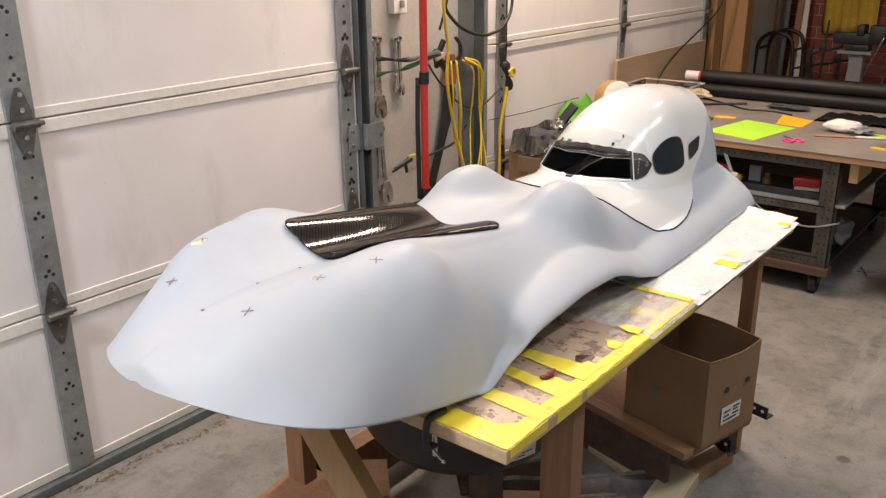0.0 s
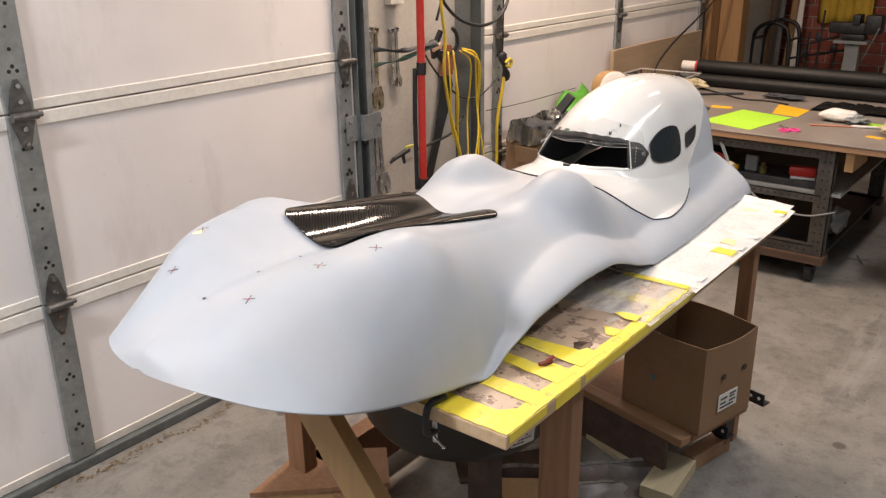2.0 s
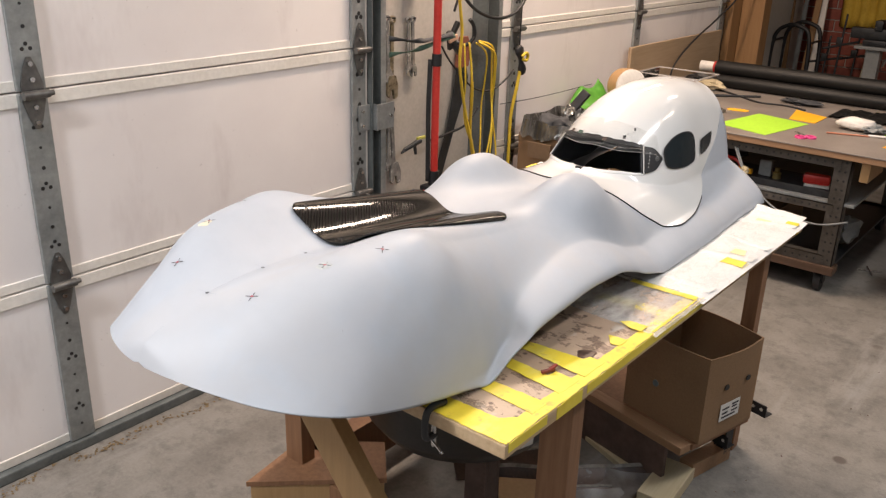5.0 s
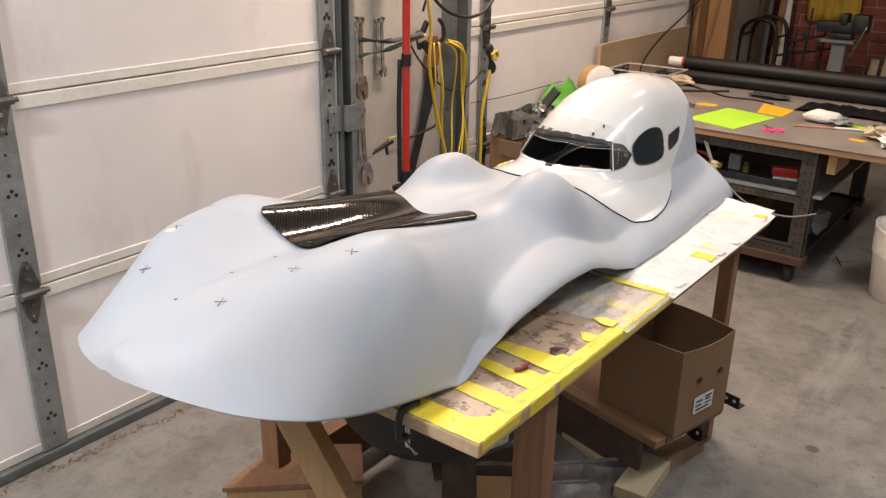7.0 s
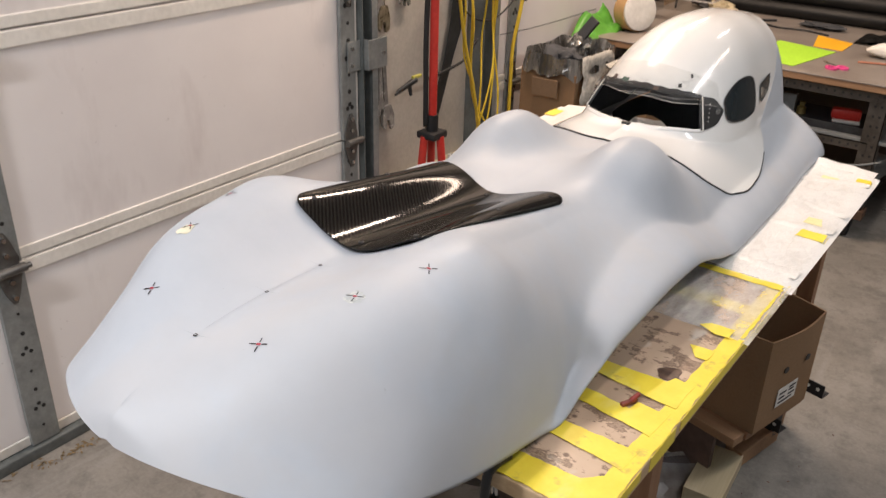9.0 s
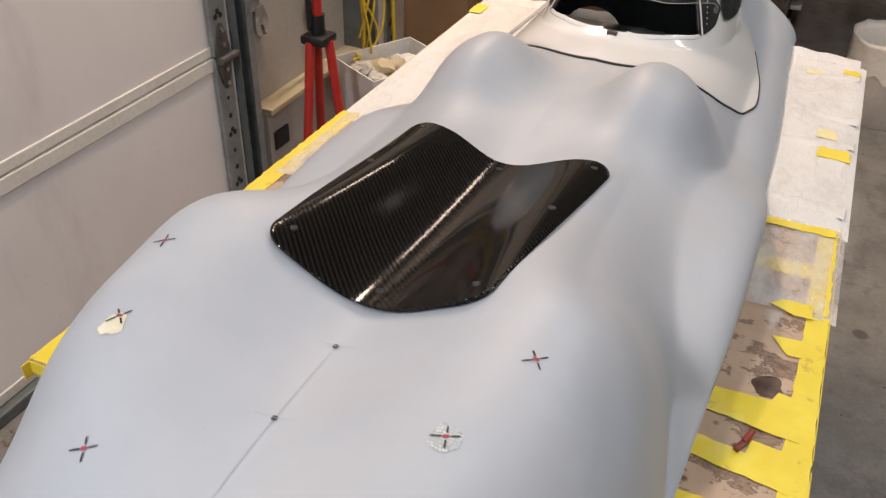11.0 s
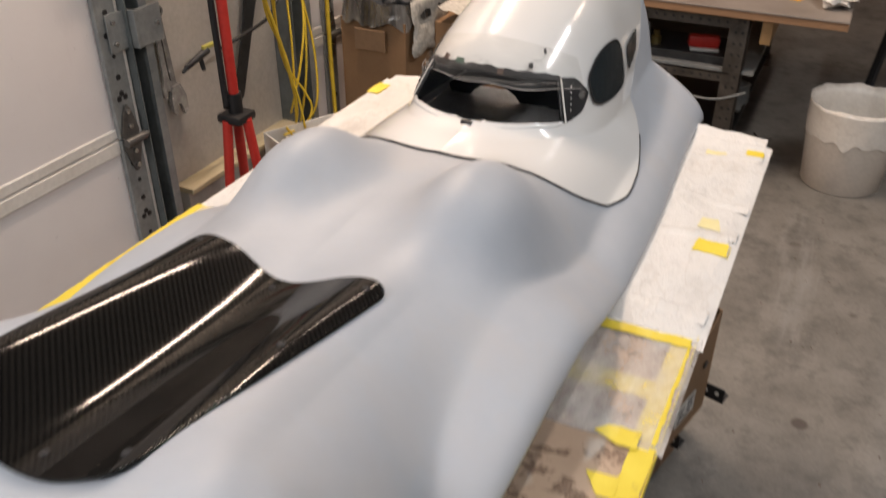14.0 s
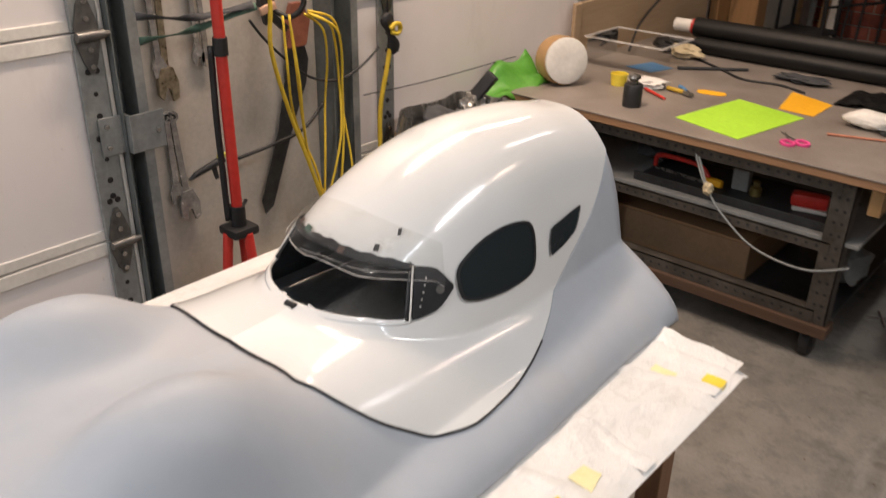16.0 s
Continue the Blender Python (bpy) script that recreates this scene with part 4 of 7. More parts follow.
random.seed(4)
for x, y, patch in ((-0.118, 0.843, None), (0.104, 0.840, None), (-0.171, 0.957, FILLER), (0.165, 0.955, BARE), (-0.205, 1.064, None), (0.203, 1.063, None)):
    if patch:
        low = 0.001 if patch is BARE else 0.010
        bm = bmesh.new()
        ring = []
        for k in range(22):
            a = 2 * math.pi * k / 22
            r = (0.0135 if patch is BARE else 0.0125) * (0.80 + 0.4 * random.random())
            px, py = x + r * math.cos(a), y - low + r * math.sin(a)
            ring.append(bm.verts.new((XC + px, py, float(skin(np.array([abs(px)]), np.array([py]))[0]) + 0.0007)))
        c = bm.verts.new((XC + x, y - low, float(skin(np.array([abs(x)]), np.array([y - low]))[0]) + 0.0008))
        for k in range(22):
            bm.faces.new((c, ring[k], ring[(k + 1) % 22]))
        on_fairing("filler_patch", bm, patch, "sanded patch under a drill mark")
    t = random.uniform(20, 60)
    for a, l in ((t, 0.012), (t + 172, 0.014), (t + 85, 0.010), (t + 262, 0.011)):
        d = (math.cos(radians(a)), math.sin(radians(a)))
        mark_strip(seg((x + d[0] * 0.003, y + d[1] * 0.003), (x + d[0] * l, y + d[1] * l)), 0.0018, INK, "drill_mark", "black marker cross stroke")
    mark_strip(seg((x - 0.0035, y - 0.001), (x + 0.0025, y + 0.001)), 0.0036, RED_INK, "drill_mark", "red marker dot")
for y in (0.822, 0.949, 1.057):
    mark_strip(seg((-0.003, y), (0.003, y), 4), 0.006, INK, "drill_mark", "black drilled dot")
    mark_strip(seg((-0.020, y - 0.003), (0.022, y + 0.004), 6), 0.0008, PENCIL, "pencil_mark", "faint pencil tick")
mark_strip(seg((0.0, 0.835), (0.0, 1.05), 22), 0.0008, PENCIL, "pencil_mark", "faint pencil centre line")
mark_strip(seg((0.0, 0.700), (0.001, 0.728), 6), 0.0007, PENCIL, "pencil_mark", "faint pencil centre line")

# ---- work table ----
TX0, TX1, TY0, TY1, TZ = -1.705, -0.712, 1.074, 2.70, 0.836
table = thing("work_table", "wooden work table with a pine board top and post legs", "table", at=((TX0 + TX1) / 2, (TY0 + TY1) / 2, 0))


def on_table(name, bm, mat, label="", smooth=False):
    bmesh.ops.transform(bm, matrix=Matrix.Translation((-(TX0 + TX1) / 2, -(TY0 + TY1) / 2, 0)), verts=bm.verts)
    return part(name, bm, mat, table, label, smooth)


on_table("tabletop", boxed(TX0, TX1, TY0, TY1, TZ - 0.029, TZ, bev=0.003), PINE, "pine board tabletop")
for x0, x1, y0, y1 in ((-0.830, -0.752, 1.385, 1.435), (-0.824, -0.778, 2.605, 2.655), (-1.690, -1.620, 1.385, 1.435), (-1.690, -1.620, 2.425, 2.500)):
    on_table("leg", boxed(x0, x1, y0, y1, 0, TZ - 0.029, bev=0.003), LEG_WOOD, "brown wooden post leg")
bm = boxed(-0.052, 0.052, -0.02, 0.02, -0.42, 0.42, m=pose(-1.155, 1.16, 0.47, 0, -40, 0), bev=0.003)
on_table("brace", bm, BRACE_WOOD, "tan varnished diagonal brace")
on_table("stretcher", boxed(-1.62, -0.83, 1.39, 1.43, 0.10, 0.18, bev=0.003), LEG_WOOD, "low wooden stretcher")
on_table("stretcher", boxed(-1.62, -1.10, 2.44, 2.48, 0.10, 0.18, bev=0.003), LEG_WOOD, "low wooden stretcher")
on_table("stretcher", boxed(-1.69, -1.63, 1.46, 2.42, 0.05, 0.20, bev=0.003), LEG_WOOD, "low wooden stretcher")


def ragged(pts, amount, step=0.02):
    """An outline with torn, uneven edges."""
    out = []
    for (x0, y0), (x1, y1) in zip(pts, pts[1:] + pts[:1]):
        n = max(1, int(math.hypot(x1 - x0, y1 - y0) / step))
        for k in range(n):
            t = k / n
            out.append((x0 + (x1 - x0) * t + random.uniform(-amount, amount), y0 + (y1 - y0) * t + random.uniform(-amount, amount)))
    return out


random.seed(11)
bm = bmesh.new()
slab(bm, ragged([(-1.698, 1.086), (-0.718, 1.086), (-0.718, 1.93), (-1.698, 1.93)], 0.003), TZ + 0.0005, TZ + 0.0014)
tagged(link("kraft_paper", bm, KRAFT), "resin-stained brown kraft paper covering the table top", "paper")


def sheet(name, x0, x1, y0, y1, z, mat, label, wave, curl=0.0, seed=1, edge=(TX1, TY1)):
    """A loose sheet with wrinkles, its far edge uneven and curled."""
    bm = bmesh.new()
    nx, ny = 44, 54
    rows = []
    for j in range(ny + 1):
        row = []
        for i in range(nx + 1):
            x, t = x0 + (x1 - x0) * i / nx, j / ny
            yend = y1 + 0.022 * noise.noise(Vector((x * 8, seed, 0))) + 0.026 * noise.noise(Vector((x * 31, seed + 2, 0)))
            ybeg = y0 + 0.010 * noise.noise(Vector((x * 9, seed + 5, 0)))
            y = ybeg + (yend - ybeg) * t
            w = abs(noise.noise(Vector((x * 9, y * 5, seed)))) + 0.5 * abs(noise.noise(Vector((x * 25, y * 14, seed + 3))))
            k = min(1, min(i, nx - i) / 3)
            z_here = z - 0.55 * max(0.0, y - edge[1]) - 0.5 * max(0.0, x - edge[0] - 0.002)
            row.append(bm.verts.new((x, y, z_here + wave * w * k + curl * max(0, t - 0.90) / 0.10 * (0.5 + 0.5 * noise.noise(Vector((x * 30, y * 14, seed)))))))
        rows.append(row)
    for A, B in zip(rows, rows[1:]):
        for k in range(nx):
            bm.faces.new((A[k], A[k + 1], B[k + 1], B[k]))
    return tagged(link(name, bm, mat, smooth="all"), label, "sheeting")


white_sheet = sheet("white_sheeting", -1.700, -0.699, 1.895, 2.737, TZ + 0.0022, SHEETING, "crumpled white plastic sheeting taped over the table", 0.0058, 0.016, 2)
# its torn far edge curls up, and soft folds cross it
for name, x0, x1, y, yaw, width, rise, seed, note in (
    ("curled_edge", -1.690, -0.715, 2.722, 0.0, 0.022, 0.020, 3, "torn curled edge"),
    ("fold", -0.985, -0.708, 2.205, 0.22, 0.022, 0.0030, 7, "soft raised fold"),
    ("fold", -0.900, -0.705, 2.415, -0.18, 0.018, 0.0028, 11, "soft raised fold"),
    ("fold", -0.930, -0.712, 2.560, 0.35, 0.022, 0.0030, 15, "soft raised fold"),
    ("fold", -0.990, -0.710, 2.010, -0.10, 0.022, 0.0030, 19, "soft raised fold"),
):
    bm = bmesh.new()
    rows = []
    for i in range(49):
        t = i / 48
        x = x0 + (x1 - x0) * t
        row = []
        for k in range(9):
            c = k / 8
            wob = noise.noise(Vector((x * 14, seed, 0))) * 0.010 + noise.noise(Vector((x * 45, seed, 4))) * 0.005
            lift = (0.55 + 0.9 * abs(noise.noise(Vector((x * 26, seed, 9))))) * min(1, 6 * t, 6 * (1 - t)) * rise
            up = math.sin(math.pi * c) * 2 - 1 if name == "fold" else c ** 1.5 * (1.25 - 0.45 * c)
            row.append(bm.verts.new((x, y + yaw * (x - x0) + wob + width * (c - 0.5) * 2, TZ + (0.0055 if name != "fold" else 0.0042) + lift * up)))
        rows.append(row)
    for A, B in zip(rows, rows[1:]):
        for k in range(8):
            bm.faces.new((A[k], B[k], B[k + 1], A[k + 1]))
    part(name, bm, SHEETING, white_sheet, note, smooth="all")
sheet("plastic_film", -1.690, -0.703, 1.650, 1.92, TZ + 0.0034, FILM, "cloudy clear plastic film lying over brown paper", 0.0022, 0.0, 5)


PALE_TAPE = mottled("tape_under_film", (0.74, 0.66, 0.30), (0.80, 0.73, 0.42), 20, 0.5)


def tape(pts, z=0.0038, torn=0.0016, mat=TAPE):
    pts = [(x - 0.014, y + 0.022 * min(1, max(0, (1.7 - y) / 0.6))) for x, y in pts]
    bm = bmesh.new()
    slab(bm, ragged(pts, torn, 0.012), TZ + z - 0.0009, TZ + z)
    return tagged(link("masking_tape", bm, mat), "torn strip of yellow masking tape stuck on the table", "tape", group="tape strips on the table")


E = TX1 + 0.014
tape([(E - 0.037, 1.062), (E - 0.001, 1.062), (E - 0.001, 1.655), (E - 0.034, 1.655)], 0.0030)
tape([(-1.10, 1.055), (E - 0.002, 1.055), (E - 0.002, 1.150), (-0.726, 1.151), (-0.760, 1.118), (-0.865, 1.114), (-1.10, 1.108)], 0.0026)
tape([(-0.900, 1.186), (-0.720, 1.172), (-0.716, 1.226), (-0.900, 1.224)], 0.0034)
tape([(-0.905, 1.297), (-0.735, 1.275), (-0.720, 1.270), (-0.718, 1.345), (-0.772, 1.345), (-0.775, 1.320), (-0.905, 1.333)], 0.0036)
tape([(-0.915, 1.388), (-0.735, 1.368), (-0.716, 1.366), (-0.716, 1.45), (-0.750, 1.452), (-0.757, 1.432), (-0.915, 1.420)], 0.0040)
tape([(-0.772, 1.574), (-0.730, 1.582), (-0.728, 1.540), (-0.748, 1.538)], 0.0042)
tape([(-0.785, 1.655), (-0.768, 1.672), (-0.724, 1.674), (-0.724, 1.640), (-0.748, 1.637)], 0.0066)
tape([(-0.90, 1.745), (-0.72, 1.752), (-0.72, 1.792), (-0.90, 1.788)], 0.0028)
tape([(E - 0.037, 1.66), (E - 0.004, 1.66), (E - 0.004, 1.90), (E - 0.034, 1.90)], 0.0030)
tape([(-0.88, 1.886), (-0.722, 1.888), (-0.704, 1.890), (-0.704, 1.912), (-0.88, 1.908)], 0.0058)
tape([(-0.764, 2.186), (-0.700, 2.183), (-0.700, 2.228), (-0.758, 2.230)], 0.0052)
tape([(-0.768, 2.275), (-0.727, 2.270), (-0.735, 2.314), (-0.766, 2.313)], 0.0052, mat=PALE_TAPE)
tape([(-0.818, 2.610), (-0.775, 2.612), (-0.775, 2.632), (-0.818, 2.630)], 0.0052, mat=PALE_TAPE)
tape([(-0.736, 2.642), (-0.699, 2.640), (-0.699, 2.668), (-0.736, 2.668)], 0.0052)
tape([(TX0 + 0.012, 1.056), (-1.46, 1.056), (-1.46, 1.10), (-1.655, 1.11), (-1.662, 1.30), (-1.652, 1.93), (TX0 + 0.012, 1.93)], 0.0030)
tape([(-1.60, 1.66), (-1.66, 1.655), (-1.66, 1.700), (-1.60, 1.705)], 0.0036)
tape([(TX0 + 0.015, 2.60), (-1.655, 2.60), (-1.655, 2.67), (TX0 + 0.015, 2.67)], 0.0058)
# tape folded down over the edges
E = TX1
for a in (((E, E + 0.0012), (1.084, 1.21)), ((E, E + 0.0012), (1.245, 1.34)), ((E, E + 0.0012), (1.36, 1.93)), ((E, E + 0.0012), (2.185, 2.228)), ((E, E + 0.0012), (2.642, 2.666)), ((TX0 - 0.0012, TX0), (1.06, 1.92)), ((TX0, -1.45), (TY0 - 0.0012, TY0))):
    (x0, x1), (y0, y1) = a
    bm = boxed(x0, x1, y0, y1, TZ - random.uniform(0.018, 0.027), TZ + 0.0012)
    tagged(link("masking_tape", bm, TAPE), "yellow masking tape folded over the table edge", "tape", group="tape strips on the table")

# red clip knob and a resin blob on the paper
clip = thing("red_clip", "small dark red plastic clip lying on the paper", "clip", at=(-0.795, 1.345, TZ + 0.0045), turn=-25)
part("jaw", boxed(-0.004, 0.004, -0.018, 0.014, 0.0, 0.007, bev=0.002), mottled("dark_red_plastic", (0.12, 0.025, 0.02), (0.2, 0.04, 0.035), 20, 0.5), clip, smooth=True)
bm = bmesh.new()
tube(bm, (0, 0.002, 0.005), (0, 0.018, 0.014), 0.005, 0.0035, 10)
part("grip", bm, mottled("clip_red", (0.20, 0.025, 0.02), (0.30, 0.04, 0.03), 20, 0.5), clip, smooth=True)
bm = bmesh.new()
lathe(bm, [(0.0, 0.0020), (0.006, 0.0030), (0.012, 0.0014), (0.017, 0.0022), (0.021, 0.0)], 26, (-0.778, 1.468, TZ + 0.0014))
for v in bm.verts:
    w = Vector((v.co.x + 0.778, v.co.y - 1.468, 0))
    f = 1 + 0.5 * noise.noise(w * 60)
    v.co.x, v.co.y = -0.778 + w.x * f, 1.468 + w.y * f
tagged(link("resin_blob", bm, mottled("dark_resin", (0.05, 0.028, 0.02), (0.14, 0.085, 0.06), 60, 0.5), smooth="all"), "dark hardened resin blob on the paper", "resin")

# C clamp gripping the table's front edge
clamp = thing("c_clamp", "black steel C clamp gripping the front of the table", "clamp", at=(-0.882, 1.068, TZ))
bm = bmesh.new()
sweep(bm, [(0.004, 0.040, 0.010), (0.002, 0.018, 0.013), (0, -0.004, 0.008), (0, -0.013, -0.012), (0, -0.013, -0.040), (0, -0.004, -0.052), (0, 0.018, -0.054)], 0.0075, 8)
part("frame", bm, BLACK, clamp, smooth="all")
bm = bmesh.new()
tube(bm, (0, 0.014, -0.078), (0, 0.014, -0.031), 0.005, seg=12)
part("screw", bm, CHROME, clamp, "bright threaded screw", smooth=True)
bm = bmesh.new()
tube(bm, (-0.008, 0.014, -0.066), (0.036, -0.006, -0.068), 0.0026, seg=8)
lathe(bm, [(0, -0.005), (0.005, 0), (0, 0.005)], 8, (0.036, -0.006, -0.068))
part("handle", bm, CHROME, clamp, "bright sliding handle bar", smooth=True)

# ---- under the table ----
# added support for the tub, coloured dark to sink into the table's shade
crate = thing("tub_stand", "narrow dark stand added to hold the tub up", "crate", at=(-1.17, 1.66, 0))
for a, b, c, d in ((-0.035, 0.035, -0.035, -0.022), (-0.035, 0.035, 0.022, 0.035), (-0.035, -0.022, -0.022, 0.022), (0.022, 0.035, -0.022, 0.022)):
    part("side_board", boxed(a, b, c, d, 0.0, 0.405, bev=0.002), RUST, crate)
part("lid", boxed(-0.065, 0.065, -0.065, 0.065, 0.405, 0.425, bev=0.003), BLACK, crate)
bm = bmesh.new()
slab(bm, [(-1.672, 1.235), (-1.40, 1.50), (-1.52, 1.62), (-1.71, 1.46)], 0.0, 0.185)
tb = thing("timber_block", "brown timber block under the table leg", "block")
part("block", bm, BRACE_WOOD, tb)
bm = bmesh.new()
slab(bm, [(-1.678, 1.225), (-1.39, 1.50), (-1.52, 1.63), (-1.72, 1.46)], 0.185, 0.20)
part("cap_board", bm, LEG_WOOD, tb, "weathered cap board")
tub = thing("black_tub", "large dusty black plastic tub with a small white label", "tub", at=(-1.215, 1.615, 0.425))
bm = bmesh.new()
lathe(bm, [(0.0, 0.004), (0.17, 0.0), (0.235, 0.016), (0.268, 0.06), (0.282, 0.22), (0.292, 0.235), (0.292, 0.255), (0.274, 0.255), (0.258, 0.07), (0.22, 0.03), (0.0, 0.022)], 48)
part("bowl", bm, mottled("dusty_black_plastic", (0.006, 0.006, 0.006), (0.04, 0.030, 0.022), 3.5, 0.42), tub, smooth=True)
bm = bmesh.new()
for k in range(7):
    a0, a1 = radians(-27 + k * 2.2), radians(-27 + (k + 1) * 2.2)
    q = [bm.verts.new((r * math.cos(a), r * math.sin(a), z)) for a, r, z in ((a0, 0.2692, 0.060), (a1, 0.2692, 0.060), (a1, 0.2731, 0.105), (a0, 0.2731, 0.105))]
    bm.faces.new(q)
lab = part("label", bm, WHITE_PAPER, tub, "white printed label")
bm = bmesh.new()
for z, w in ((0.100, 5), (0.090, 4), (0.080, 5), (0.071, 3)):
    for k in range(w):
        a0, a1 = radians(-26 + k * 2.5), radians(-26 + k * 2.5 + 1.9)
        bm.faces.new([bm.verts.new(((0.2646 + 0.0875 * zz) * math.cos(a), (0.2646 + 0.0875 * zz) * math.sin(a), zz)) for a, zz in ((a0, z - 0.004), (a1, z - 0.004), (a1, z), (a0, z))])
part("printing", bm, INK, lab, "dark printed bars")

# carton on its dolly
DX, DY, DZ = -0.903, 2.443, 0.19
dolly = thing("wooden_dolly", "low wooden dolly with black steel brackets and casters", "dolly", at=(DX, DY, 0), turn=-14)
part("deck", boxed(-0.34, 0.145, -0.148, 0.148, DZ - 0.022, DZ, bev=0.003), LEG_WOOD, dolly, "brown plank deck")
part("front_plank", boxed(-0.50, 0.140, -0.200, -0.150, DZ - 0.024, DZ + 0.004, bev=0.003), BENCH_WOOD, dolly, "reddish front plank")
part("side_board", boxed(-0.50, 0.075, -0.190, -0.172, 0.0, DZ - 0.026, bev=0.002), RUST, dolly, "dark brown side board")
part("runner", boxed(0.050, 0.105, -0.065, 0.140, 0.0, 0.055, bev=0.003), BENCH_WOOD, dolly, "reddish floor runner")
part("runner", boxed(-0.32, -0.26, -0.148, 0.148, 0.0, DZ - 0.022, bev=0.003), LEG_WOOD, dolly)
for x, y in ((0.085, 0.118), (-0.20, 0.115)):
    bm = bmesh.new()
    tube(bm, (x - 0.012, y, 0.032), (x + 0.012, y, 0.032), 0.032, seg=22)
    w = part("caster", bm, BLACK, dolly, "black rubber caster wheel", smooth=True)
    part("fork", boxed(x - 0.020, x - 0.016, y - 0.02, y + 0.02, 0.035, DZ - 0.022), DARK_STEEL, w)
    part("fork", boxed(x + 0.016, x + 0.020, y - 0.02, y + 0.02, 0.035, DZ - 0.022), DARK_STEEL, w)
for x0, y, z in ((0.130, 0.155, 0.205), (0.080, 0.045, 0.100)):
    bm = boxed(x0, x0 + 0.066, y, y + 0.004, z, z + 0.042)
    box(bm, x0, x0 + 0.066, y, y + 0.04, z, z + 0.004)
    br = part("angle_bracket", bm, BLACK, dolly, "black punched steel angle")
    for k in range(2):
        hb = bmesh.new()
        tube(hb, (x0 + 0.018 + 0.03 * k, y - 0.0008, z + 0.024), (x0 + 0.018 + 0.03 * k, y - 0.0002, z + 0.024), 0.006, seg=12)
        part("hole", hb, WHITE_PLASTIC, br, "pale punched hole")

carton = thing("cardboard_box", "open brown cardboard box with hand holes and a label", "box", at=(DX, DY, DZ), turn=-14)
CW, CD, CH, TH = 0.155, 0.135, 0.300, 0.005


def board_wall(a, b, top, bulge):
    """An upright sheet of card between two floor points, bowed at its top."""
    bm = bmesh.new()
    a, b = Vector(a), Vector(b)
    d = (b - a).normalized()
    out = Vector((d.y, -d.x, 0))
    rows = []
    for j in range(7):
        row = []
        for i in range(11):
            t, h = i / 10, j / 6
            p = a.lerp(b, t) + out * bulge * h * h * math.sin(math.pi * t) + Vector((0, 0, top * h))
            row.append(bm.verts.new(p))
        rows.append(row)
    for A, B in zip(rows, rows[1:]):
        for k in range(10):
            bm.faces.new((A[k], A[k + 1], B[k + 1], B[k]))
    bm.normal_update()
    bmesh.ops.solidify(bm, geom=bm.faces[:], thickness=TH)
    return bm


part("base", boxed(-CW, CW, -CD, CD, 0, TH), CARD_IN, carton)
c4 = [(-CW, -CD, 0), (CW, -CD, 0), (CW, CD, 0), (-CW, CD, 0)]
for i in range(4):
    part("side", board_wall(c4[i], c4[(i + 1) % 4], CH, 0.016), CARD, carton, smooth=True)
m90 = pose(-0.03, -CD - 0.004, 0.135, 90, 0, 0)
bm = bmesh.new()
slab(bm, rounded(-0.011, 0.011, -0.011, 0.011, 0.010, 5), 0, 0.002, m90)
part("hand_hole", bm, mottled("hole_blue_grey", (0.10, 0.13, 0.14), (0.2, 0.24, 0.25), 20, 0.6), carton, "small round hand hole")
for y in (-0.04, 0.07):
    bm = bmesh.new()
    slab(bm, rounded(-0.011, 0.011, -0.009, 0.009, 0.008, 5), 0, 0.002, pose(CW + 0.007, y, 0.180, 90, 0, 90))
    part("hand_hole", bm, BLACK, carton, "small dark hand hole")
bm = bmesh.new()
slab(bm, [(-0.050, -0.030), (0.050, -0.030), (0.050, 0.030), (-0.050, 0.030)], 0, 0.0012, pose(CW + 0.0035, 0.0, 0.085, 90, 0, 90))
lb = part("label", bm, WHITE_PAPER, carton, "white shipping label with faded print")
bm = bmesh.new()
for k, (a, b, z) in enumerate(((-0.04, -0.005, 0.012), (0.008, 0.042, 0.018), (0.008, 0.034, 0.008), (-0.04, -0.01, -0.004), (0.008, 0.04, -0.006), (-0.04, 0.03, -0.018))):
    slab(bm, [(a, z - 0.003), (b, z - 0.003), (b, z + 0.003), (a, z + 0.003)], 0, 0.0006, pose(CW + 0.0049, 0.0, 0.085, 90, 0, 90))
part("printing", bm, INK, lb, "grey printed bars")
bag = bmesh.new()
bmesh.ops.create_icosphere(bag, subdivisions=3, radius=0.085)
for v in bag.verts:
    v.co = Vector((v.co.x * 1.2, v.co.y, v.co.z * 0.6)) * (1 + 0.35 * noise.noise(v.co * 22)) + Vector((DX - 0.02, DY + 0.02, DZ + 0.10))
tagged(link("plastic_bag", bag, FILM, smooth="all"), "crumpled clear plastic bag inside the cardboard box", "bag")


def loose_board(name, x, y, z, l, w, h, turn, mat, label, tilt=0, lean=0):
    bm = boxed(-l / 2, l / 2, -w / 2, w / 2, 0, h, bev=0.002)
    ob = link(name, bm, mat)
    ob.matrix_world = pose(x, y, z, tilt, lean, turn)
    return tagged(ob, label, "board")


loose_board("plywood_offcut", -0.857, 2.245, 0.0, 0.105, 0.23, 0.045, 4, PALE_WOOD, "pale plywood offcut with yellow paint lying on the floor")
loose_board("pale_plank", -1.08, 2.30, 0.0, 0.36, 0.05, 0.02, -22, PALE_WOOD, "dusty pale plank lying under the table")
loose_board("tan_offcut", -1.15, 1.90, 0.0, 0.20, 0.12, 0.05, 35, BRACE_WOOD, "tan wood offcut lying under the table")
random.seed(21)
CLOUDY = mottled("cloudy_grey_plastic", (0.06, 0.045, 0.037), (0.20, 0.175, 0.155), 9, 0.38, relief=0.05)
SHINY = mottled("shiny_brown_plastic", (0.030, 0.021, 0.017), (0.10, 0.07, 0.055), 10, 0.34, relief=0.1)
